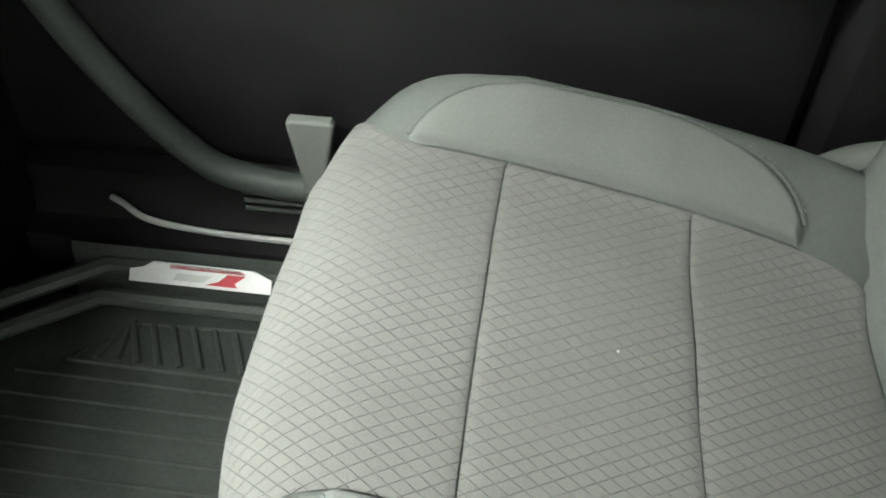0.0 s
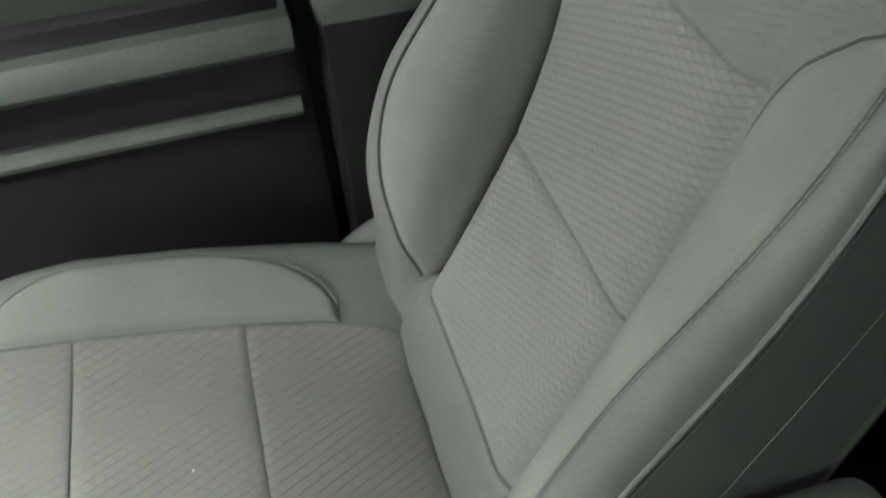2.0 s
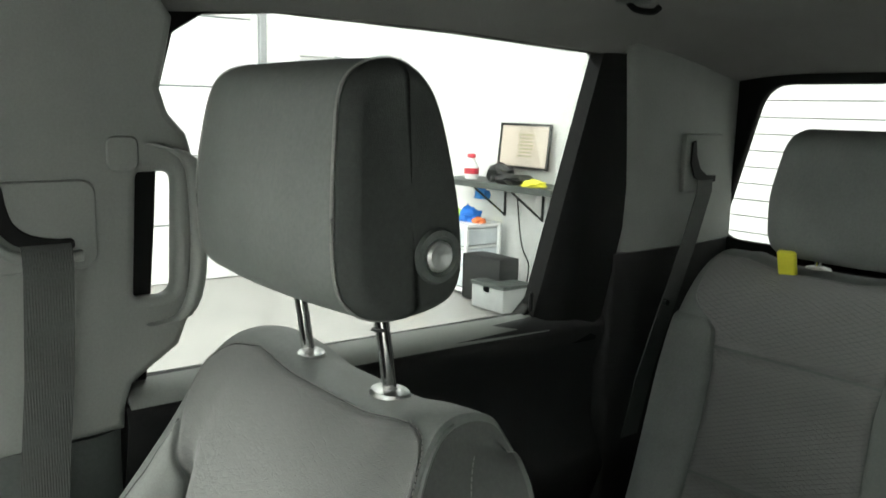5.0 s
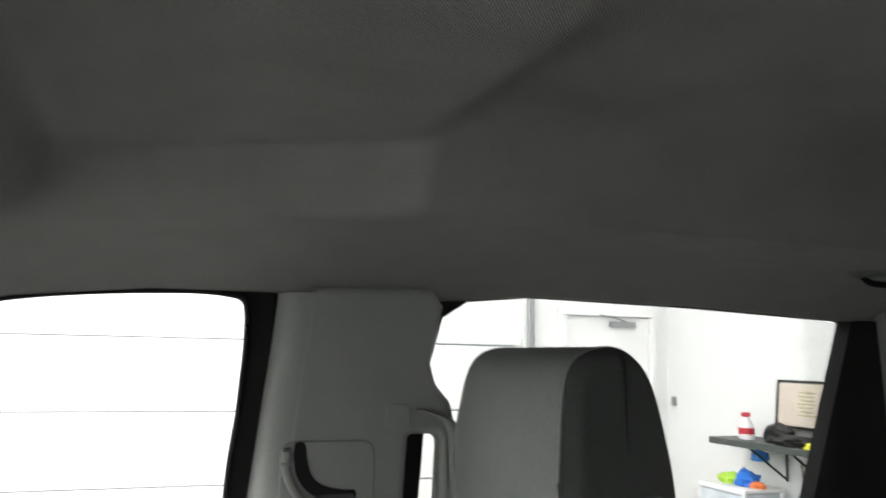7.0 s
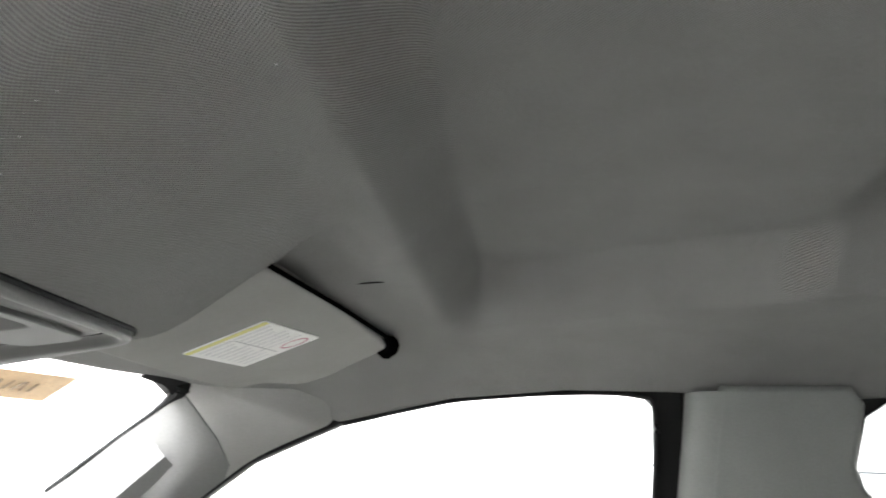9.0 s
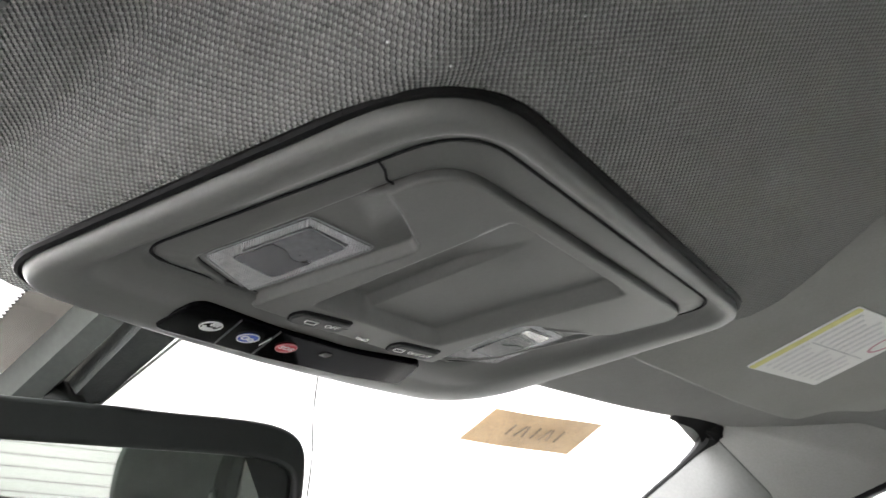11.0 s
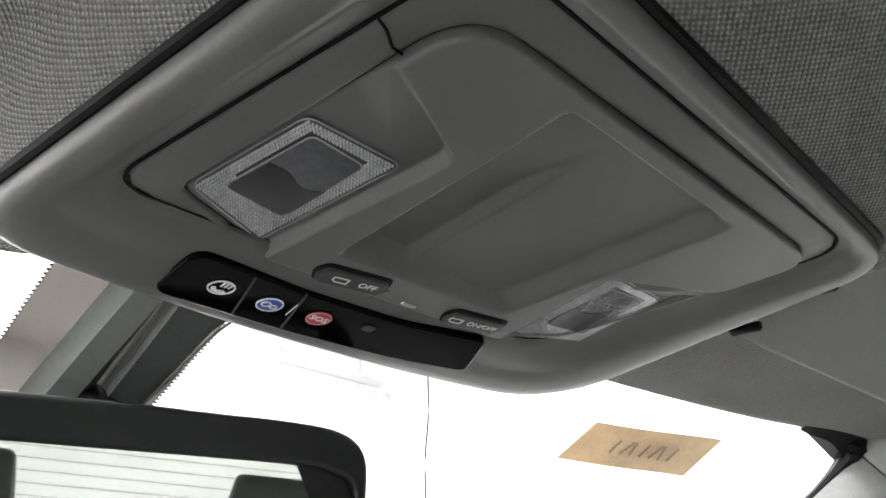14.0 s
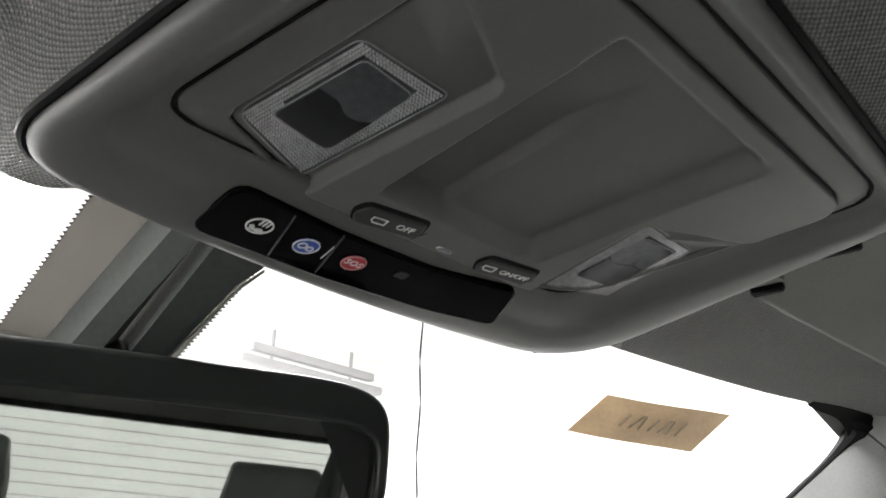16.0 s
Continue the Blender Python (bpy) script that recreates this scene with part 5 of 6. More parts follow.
        part("side_panel", ([tuple(ctr + Vector(((p[0] - ctr.x) * 1.006, (p[1] - ctr.y) * 1.008, (p[2] - ctr.z) * 1.008))) for p in vs_], fs_), M_HEADREST_SHADED, hr, "vinyl side panel with its shade in the colour", sharp=0)
    bx = hx - hw * 1.03 - 0.001
    part("button_ring", lathe((bx, -0.172, 1.090), (-1, 0, 0), [(0.0, 0.0), (0.021, 0.0), (0.023, 0.003), (0.0215, 0.0065), (0.0165, 0.0075), (0.0140, 0.0035), (0.0, 0.0035)]), M_MID, hr, "slate release button ring")
    part("button", lathe((bx, -0.172, 1.090), (-1, 0, 0), [(0.0, 0.002), (0.0128, 0.002), (0.0128, 0.0062), (0.0105, 0.0085), (0.006, 0.0072), (0.0, 0.0068)]), M_SATIN, hr, "silver push button")
    for px in (hx - 0.075, hx + 0.075):
        part("post", tube(spline([(px, -0.186, 0.93), (px, -0.180, 0.97), (px, -0.172, 1.02), (px, -0.160, 1.075)], 10), 0.0068, 12), M_CHROME, seat, "chrome headrest post")
        part("guide", oval((px, -0.183, 0.9475), 0.024, 0.017, -0.004, 0.006, dome=0.002), material("guide_metal", (0.26, 0.265, 0.26), 0.32, metal=0.9, vary=0.08), seat, "oval satin post guide")
        if px < hx:
            for k in range(3):
                part("notch", oval((px, -0.1655 - 0.002 * k, 1.035 - 0.012 * k), 0.0074, 0.0074, 0, 0.002, 12), M_DARK, seat)
    # base and recline lever
    part("base", rbox((cx, 0.32, 0.17), (0.40, 0.46, 0.20), 0.02, 2), M_DARK, seat)
    part("side_shield", rbox((cx + 0.235, 0.28, 0.33), (0.022, 0.46, 0.10), 0.010, 3), M_MID, seat, "slate plastic side shield")
    part("recline_lever", tube(spline([(cx + 0.235, 0.21, 0.350), (cx + 0.245, 0.165, 0.370), (cx + 0.248, 0.12, 0.390), (cx + 0.245, 0.07, 0.400)], 16), lambda u: 0.008 + 0.008 * math.sin(math.pi * u), 10, 0.7), M_TRIM, seat, "light grey recline lever")
    return seat


def lathe(center, axis, profile, n=28):
    """A turned solid: profile of (radius, height) along axis."""
    m = Vector(axis).normalized().to_track_quat("Z", "Y").to_matrix()
    c = Vector(center)
    rings = [[c + m @ Vector((r * math.cos(a), r * math.sin(a), h)) for a in (2 * math.pi * k / n for k in range(n))] for r, h in profile]
    return loft(rings, False)


HEAD = [(-0.092, 1.050), (-0.080, 1.075), (-0.078, 1.130), (-0.084, 1.185), (-0.092, 1.222), (-0.110, 1.240), (-0.140, 1.246), (-0.168, 1.239), (-0.186, 1.212), (-0.196, 1.150), (-0.203, 1.095), (-0.202, 1.062), (-0.188, 1.044), (-0.150, 1.036), (-0.115, 1.038)]


def headrest_point(hx, hw, u, a, cy=-0.142, cz=1.135):
    """A point of the headrest: u from -1 to 1 across, a the angle round its section."""
    k = (a / (2 * math.pi) * len(HEAD)) % len(HEAD)
    i = int(k)
    f = k - i
    p = [np.array(HEAD[(i + j - 1) % len(HEAD)]) for j in range(4)]
    y, z = 0.5 * (2 * p[1] + (p[2] - p[0]) * f + (2 * p[0] - 5 * p[1] + 4 * p[2] - p[3]) * f * f + (3 * p[1] - p[0] - 3 * p[2] + p[3]) * f ** 3)
    q = max(0.0, (abs(u) - 0.80) / 0.20)
    r = 1 - 0.17 * (1 - math.sqrt(max(0.0, 1 - q * q)))
    taper = 1.03 - 0.10 * smooth(1.12, 1.25, z)
    bow = 0.014 * (u * u)
    return (hx + u * hw * taper, cy + (y - cy) * r - bow * (1 if y > cy else 0.2), cz + (z - cz) * r)


def headrest_geo(hx, hw, dy=0.0, dz=0.0, full=True):
    ends = [0.80 + 0.20 * math.sin(math.pi / 2 * k / 10) for k in range(11)]
    us = [-u for u in ends[::-1]] + list(np.linspace(-0.70, 0.70, 9)) + ends
    us = us if full else [u for u in us if abs(u) < 0.88]
    rings = [[headrest_point(hx, hw, u, a) for a in np.linspace(0, 2 * math.pi, 60, endpoint=False)] for u in us]
    v, f = loft(rings)
    return [(x, y + dy, z + dz) for x, y, z in v], f


passenger = front_seat(0.415, "grey cloth front passenger seat with light bolsters and headrest")
copy_thing(passenger, Matrix.Translation((-0.42, 0.3, 0.02)))["label"] = "grey cloth front driver seat with light bolsters and headrest"


def rear_seat(cx, label):
    seat = thing("bench_seat", (cx, -0.75, 0.02), label, "car seat", "rear seats")
    prof = [(-0.800, 0.330), (-0.845, 0.390), (-0.885, 0.480), (-0.918, 0.580), (-0.945, 0.680), (-0.966, 0.780), (-0.985, 0.865), (-1.010, 0.930), (-1.050, 0.962), (-1.095, 0.960), (-1.130, 0.920)]
    widths = [1.10, 1.12, 1.14, 1.14, 1.14, 1.12, 1.09, 1.02, 0.95, 0.92, 0.92]
    proud = [0.02, 0.03, 0.035, 0.035, 0.034, 0.03, 0.018, 0.005, 0, 0, 0]
    B = tabled(back_surface(cx, prof, ([w * 0.85 for w in widths], widths), (proud, proud), 0.9, 0.25), 70, 70)
    back = part("backrest", panel_geo(B, lambda v: -1, lambda v: 1, 0, 1, 48, 40, -0.003, sink=False), M_VINYL, seat)
    e = lambda v: float(np.interp(v, [0.1, 0.5, 0.58, 0.64, 0.78], [0.34, 0.31, 0.34, 0.55, 0.60]))
    for a, b in ((0.08, 0.33), (0.335, 0.545), (0.55, 0.77)):
        part("insert", panel_geo(B, lambda v: -e(v), e, a, b, 30, 22, 0.005), M_BACK, back, "grey cloth panel")
    for sg in (-1, 1):
        lo = (lambda v: e(v) + 0.006) if sg > 0 else (lambda v: -0.68)
        hi = (lambda v: 0.68) if sg > 0 else (lambda v: -e(v) - 0.006)
        part("bolster", panel_geo(B, lo, hi, 0.07, 0.60, 14, 36, 0.006), M_VINYL, back)
    part("back_panel", sheet(lambda s, v: Vector(B(-1, v)) * (1 - s) + Vector(B(1, v)) * s, np.linspace(0, 1, 5), np.linspace(0, 1, 12)), M_DARK, back)
    cs = [(-0.86, 0.375), (-0.78, 0.372), (-0.68, 0.380), (-0.58, 0.388), (-0.50, 0.385), (-0.45, 0.360), (-0.435, 0.30), (-0.44, 0.22)]

    def C(s, v):
        y, z = curve_at(cs, v)
        x, dz = section([(0, 0), (0.10, 0.0), (0.19, 0.008), (0.235, 0.010), (0.262, -0.006), (0.272, -0.05), (0.27, -0.12)], s)
        return (cx + x, y, z + dz)
    C = tabled(C, 60, 60)
    cu = part("cushion", panel_geo(C, lambda v: -1, lambda v: 1, 0, 1, 40, 36, -0.003, sink=False), M_VINYL, seat)
    for a, b in ((0.06, 0.42), (0.43, 0.80)):
        part("insert", panel_geo(C, lambda v: -0.5, lambda v: 0.5, a, b, 30, 24, 0.005), M_BACK, cu, "grey cloth panel")
    hr = part("headrest", headrest_geo(cx - 0.045, 0.135, -0.925, -0.058), M_VINYL, seat, "grey vinyl headrest", sharp=0)
    for px in (cx - 0.12, cx + 0.03):
        part("post", tube([(px, -1.085, 0.94), (px, -1.08, 1.05)], 0.007, 10), M_CHROME, seat, "chrome headrest post")
        part("guide", oval((px, -1.083, 0.958), 0.022, 0.016, -0.002, 0.006, dome=0.002), M_SATIN, seat)
    part("base", rbox((cx, -0.72, 0.16), (0.46, 0.42, 0.26), 0.02, 2), M_DARK, seat)
    return seat


bench = rear_seat(0.40, "grey cloth rear bench seat with a yellow tag by the headrest")
copy_thing(bench, Matrix.Translation((-0.40, -0.75, 0.02)))["label"] = "grey cloth rear bench seat behind the driver"
piece("yellow_tag", rbox((0.452, -1.025, 0.972), (0.030, 0.010, 0.048), 0.003, 1, Euler((radians(-20), 0, radians(8))).to_matrix()), M_YELLOW, "bright yellow tag strap on the rear seat top", "tag")

# centre armrest between the seats
arm = thing("centre_armrest", (0, 0.2, 0.02), "grey vinyl centre armrest with stitched edge", "armrest")
part("lid", rbox((0.0, 0.16, 0.40), (0.41, 0.66, 0.11), 0.035, 5), M_VINYL, arm)
part("stitching", join(*[tube([(0.183, y, 0.4545), (0.183, y + 0.0045, 0.4545)], 0.0008, 5) for y in np.arange(-0.10, 0.44, 0.0075)]), M_STITCH, arm)
part("body", rbox((0.0, 0.16, 0.185), (0.36, 0.60, 0.33), 0.02, 2), M_DARK, arm)

# ---- floor on the passenger side ------------------------------------------------------
matt = thing("floor_mat", (0.42, 0.9, 0.02), "black rubber floor mat with ribs and raised rim", "floor mat")
part("tray", rbox((0.42, 0.88, 0.045), (0.46, 0.70, 0.03), 0.01, 2), M_RUBBER, matt)
part("rim", join(tube([(0.63, y, 0.085) for y in (0.56, 0.7, 0.9, 0.97)] + [(0.57, 1.06, 0.085), (0.50, 1.16, 0.085)], 0.012, 8),
                 tube([(0.668, y, 0.105) for y in (0.56, 0.7, 0.9, 0.97)] + [(0.60, 1.07, 0.105), (0.52, 1.18, 0.105)], 0.012, 8)), M_RUBBER, matt, "raised double rim")
wall_v = sheet(lambda u, v: (0.645 + 0.035 * v, 0.52 + u, 0.055 + 0.075 * v), np.linspace(0, 0.5, 8), np.linspace(0, 1, 4))
part("side_wall", wall_v, M_RUBBER, matt)
ribs = [tube([(x, 0.55, 0.061), (x, 1.05 - 0.3 * max(0, x - 0.5), 0.061)], 0.0035, 6) for x in np.arange(0.30, 0.53, 0.032)]
part("rib_field", join(*ribs), M_RUBBER, matt)
part("chevron_frame", tube([(0.545, 0.60, 0.061), (0.547, 0.985, 0.061), (0.612, 0.915, 0.061), (0.625, 0.60, 0.061)], 0.004, 6), M_RUBBER, matt)
for k in range(14):
    y0 = 0.60 + 0.027 * k
    part("chevron", tube([(0.552, y0, 0.061), (0.612, y0 + 0.030 if y0 < 0.88 else min(y0 + 0.03, 0.93), 0.061)], 0.005, 6), M_RUBBER, matt)
badge = thing("mat_badge", (0.65, 0.84, 0.10), "silver and red nameplate on the mat rim", "badge")
bmx = frame_of((0.652, 0.838, 0.118), (0, -1, 0), (0.7, 0, 0.7))
part("plate", plate([[(-0.093, -0.014), (0.093, -0.014), (0.093, 0.004), (0.070, 0.014), (-0.062, 0.014), (-0.075, 0.006), (-0.093, 0.002)]], 0.004, 0.001, bmx), M_SILVER, badge, "bright silver plate")
bmx2 = frame_of((0.6535, 0.838, 0.1195), (0, -1, 0), (0.7, 0, 0.7))
part("red_bar", plate([[(-0.040, 0.004), (0.062, 0.004), (0.052, 0.011), (-0.040, 0.011)]], 0.004, 0.0008, bmx2), M_RED, badge)
part("red_slash", plate([[(0.006, -0.012), (0.050, -0.012), (0.046, -0.007), (0.060, 0.004), (0.036, 0.004), (0.024, -0.006)]], 0.0045, 0.0008, bmx2), M_RED, badge)
part("grey_bar", plate([[(-0.036, -0.010), (0.004, -0.010), (0.018, 0.000), (-0.030, 0.000)]], 0.0042, 0.0008, bmx2), M_SATIN, badge)
sillp = thing("sill_trim", (0.73, 0.6, 0.1), "charcoal sill trim with a bright scuff strip", "sill trim")
part("cover", loft([[(x, y, z) for x, z in ((0.690, 0.07), (0.700, 0.115), (0.735, 0.120), (0.752, 0.150), (0.752, 0.19), (0.80, 0.20), (0.80, 0.05))] for y in (-0.05, 0.2, 0.5, 0.8, 0.95, 1.1)]), M_DARK, sillp, sharp=50)
part("scuff_strip", tube(spline([(0.745, 0.985, 0.150), (0.735, 0.965, 0.150), (0.724, 0.93, 0.136), (0.722, 0.86, 0.126), (0.722, 0.75, 0.122), (0.722, 0.5, 0.122)], 24), 0.0045, 8), M_SILVER, sillp, "bright metal scuff strip")
part("flange", tube(spline([(0.742, 0.985, 0.50), (0.742, 0.945, 0.40), (0.742, 0.900, 0.318), (0.742, 0.86, 0.260), (0.742, 0.82, 0.222), (0.742, 0.76, 0.206), (0.742, 0.70, 0.202), (0.742, 0.4, 0.202), (0.742, 0.18, 0.202)], 50), 0.019, 10), M_MID, sillp, "slate door opening flange")
for k in range(3):
    part("groove", tube([(0.744, 0.55, 0.155 + 0.014 * k), (0.744, 0.80, 0.155 + 0.014 * k)], 0.003, 6), M_MID, sillp)
clip = thing("door_strap", (0.72, 0.69, 0.3), "pale tapered plastic tab above the sill", "tab")
part("tab", plate([[(0.684, 0.212), (0.706, 0.212), (0.716, 0.318), (0.712, 0.324), (0.664, 0.324), (0.660, 0.318)]], 0.016, 0.004, frame_of((0.728, 0, 0), (0, 1, 0), (0, 0, 1))), M_TRIM, clip)

# ---- overhead: console, visors, mirror, sensor, papers -------------------------------
CN = Vector((0, 0.17, 0.985)).normalized()          # the console's lower face, leaning forward
CO = Vector((0.004, 0.70, 1.262))
CM = frame_of(CO, (1, 0, 0), (0, 0.985, -0.17)) @ Matrix.Diagonal((1, 1, -1, 1))      # drawing x = right, y = ahead; z = down into the cabin


console = thing("overhead_console", (0, 0.70, 1.29), "grey overhead console with reading lamps and call buttons", "overhead console")


def con_ring(loop, h):
    return [CM @ Vector((x - CO.x, y - CO.y, h)) for x, y in loop]


def grow(loop, d):
    cx, cy = 0.0, 0.69
    out = []
    n = len(loop)
    for i in range(n):
        p, q = Vector(loop[i - 1]), Vector(loop[(i + 1) % n])
        t = (q - p)
        if t.length < 1e-9:
            t = Vector((1, 0))
        t.normalize()
        out.append((loop[i][0] + t.y * d, loop[i][1] - t.x * d))
    return out


OUT = rounded([(-0.128, 0.591), (0.159, 0.5955), (0.172, 0.795), (-0.152, 0.795)], [0.042, 0.026, 0.052, 0.026])
OUT = [(x, y + 0.013 * smooth(0.74, 0.79, y) * (1 - ((x - 0.004) / 0.16) ** 2)) for x, y in OUT]
INN = rounded([(-0.1035, 0.6060), (0.1335, 0.6050), (0.0955, 0.7480), (-0.1255, 0.7465)], [0.024, 0.020, 0.016, 0.014])
between = lambda k: [(a[0] * (1 - k) + b[0] * k, a[1] * (1 - k) + b[1] * k) for a, b in zip(OUT, INN)]


def bezel_ring(k, h):
    """One ring of the bezel; the dish towards the panel dies out at the front, where the strip sits."""
    out = []
    for x, y in between(k):
        q = h if k < 0.5 else h + (0.0014 - h) * smooth(0.735, 0.760, y)
        out.append(CM @ Vector((x - CO.x, y - CO.y, q)))
    return out


BEZEL = [(0.0, -0.010), (0.0, -0.0045), (0.02, -0.0018), (0.06, 0.0004), (0.12, 0.0016), (0.22, 0.0024), (0.44, 0.0024), (0.52, 0.0018), (0.60, 0.0002), (0.68, -0.0018), (0.78, -0.0030), (0.92, -0.0036), (0.985, -0.0038), (1.0, -0.0060)]
rings = [bezel_ring(k, h) for k, h in BEZEL]
part("bezel", loft(rings, False), M_CONSOLE, console, "grey moulded bezel", sharp=0)
part("gap", tube(con_ring(grow(OUT, 0.0012) + grow(OUT, 0.0012)[:1], -0.0060), 0.0022, 8), M_SEAL, console, "dark gap round the bezel")


def flat(geo_loops, thick, bev, h):
    return plate(geo_loops, thick, bev, CM @ Matrix.Translation((-CO.x, -CO.y, h)))


def panel_h(x, y):
    """Relief of the raised panel: a sunken pocket with a deeper channel in it, and sunken shoulders by the lamps."""
    right = 0.0655 - 0.150 * (y - 0.640)
    front = 0.7335 - 0.02 * (x + 0.020)
    pocket = smooth(-0.0432, -0.0398, x) * (1 - smooth(right - 0.0150, right - 0.0010, x)) * smooth(0.6255, 0.6305, y - 0.10 * max(0.0, -0.034 - x)) * (1 - smooth(front - 0.0080, front, y))
    channel = (1 - smooth(-0.0135, -0.0085, x)) * smooth(0.632, 0.676, y)
    h = 0.0012 - pocket * (0.0066 + 0.0048 * channel)
    m = x if x < 0.004 else 0.008 - x
    behind = ((y - (0.6512 if x < 0.004 else 0.6690)) * 0.0333 - (m + 0.0863) * 0.0148) / 0.03644
    inside = -0.0522 - 0.14 * (y - 0.6724) - m
    r = 0.0045
    a, b = max(r - behind, 0.0), max(r - inside, 0.0)
    d = min(behind, inside, r) if (a == 0 or b == 0) else r - math.hypot(a, b)
    return h - 0.0054 * smooth(-0.0016, 0.0016, d) * (0.25 + 0.75 * max(smooth(-0.096, -0.070, m), smooth(0.002, 0.016, behind)))


def fine(loop, n=5):
    """The loop with every side cut in n."""
    return [(a[0] + (b[0] - a[0]) * k / n, a[1] + (b[1] - a[1]) * k / n) for a, b in zip(loop, loop[1:] + loop[:1]) for k in range(n)]


PAN = rounded([(-0.0925, 0.6210), (0.1235, 0.6185), (0.1120, 0.680), (0.0985, 0.7330), (0.066, 0.7500), (-0.060, 0.7515), (-0.068, 0.7500), (-0.1065, 0.7365), (-0.0990, 0.6785)],
              [0.020, 0.016, 0.01, 0.010, 0.006, 0.004, 0.004, 0.006, 0.004])
mid_c = Vector((0.004, 0.680))
down = (CM.to_3x3() @ Vector((0, 0, 1))).normalized()
inv = CM.inverted()
scaled = lambda loop, k: [(mid_c.x + (x - mid_c.x) * k, mid_c.y + (y - mid_c.y) * k) for x, y in loop]


def polar(loop, d=0.0, n=144):
    """The loop by even angles round the panel's middle, d larger."""
    pts = sorted((math.atan2(y - mid_c.y, x - mid_c.x), math.hypot(x - mid_c.x, y - mid_c.y)) for x, y in loop)
    an, ra = [p[0] for p in pts], [p[1] for p in pts]
    th = np.linspace(-math.pi, math.pi, n, endpoint=False)
    rr = np.interp(th, an, ra, period=2 * math.pi)
    return [(mid_c.x + (r + d) * math.cos(t), mid_c.y + (r + d) * math.sin(t)) for t, r in zip(th, rr)]


part("surround", loft([con_ring(polar(fine(INN), -0.0006), -0.0060), con_ring(polar(fine(INN), -0.0010), -0.0040), con_ring(polar(fine(INN), -0.0020), -0.0032), con_ring(polar(fine(PAN), 0.0030), -0.0022), con_ring(polar(fine(PAN), 0.0016), -0.0024), con_ring(polar(fine(PAN), 0.0008), -0.0032), con_ring(polar(fine(PAN), 0.0006), -0.0120)], False), M_CONSOLE, console, "recessed surround of the panel", sharp=0)
LEVELS = 190
levels = list(np.linspace(0.004, 0.986, LEVELS))
pv, pf = loft([con_ring(scaled(fine(PAN, 8), k), 0) for k in levels] + [con_ring(scaled(fine(PAN, 8), k), 0) for k in (0.993, 0.998, 1.0, 1.0)], False)
drop = [0.0] * LEVELS + [-0.0002, -0.0008, -0.0018, -0.0085]
per = len(pv) // (LEVELS + 4)
pv2 = []
for i, p in enumerate(pv):
    q = inv @ Vector(p)
    pv2.append(Vector(p) + down * (panel_h(q.x + CO.x, q.y + CO.y) + drop[i // per]))
part("inner_panel", (pv2, pf), M_CONSOLE, console, "raised grey inner panel with a sunken pocket", sharp=0)
part("groove", tube(con_ring(INN + INN[:1], -0.0040), 0.0009, 6), M_SEAL, console, "dark panel gap")
part("panel_gap", tube([Vector(p) + down * (-0.0042 if p[1] < 0.67 else -0.0056) for p in con_ring(scaled(PAN, 1.004) + scaled(PAN, 1.004)[:1], 0)], 0.0007, 6), M_SEAL, console)
part("tab_gap", tube(con_ring([(-0.1103, 0.6390), (-0.1049, 0.6409), (-0.0994, 0.6445), (-0.0955, 0.6446)], -0.0020), 0.0005, 5), M_SEAL, console)
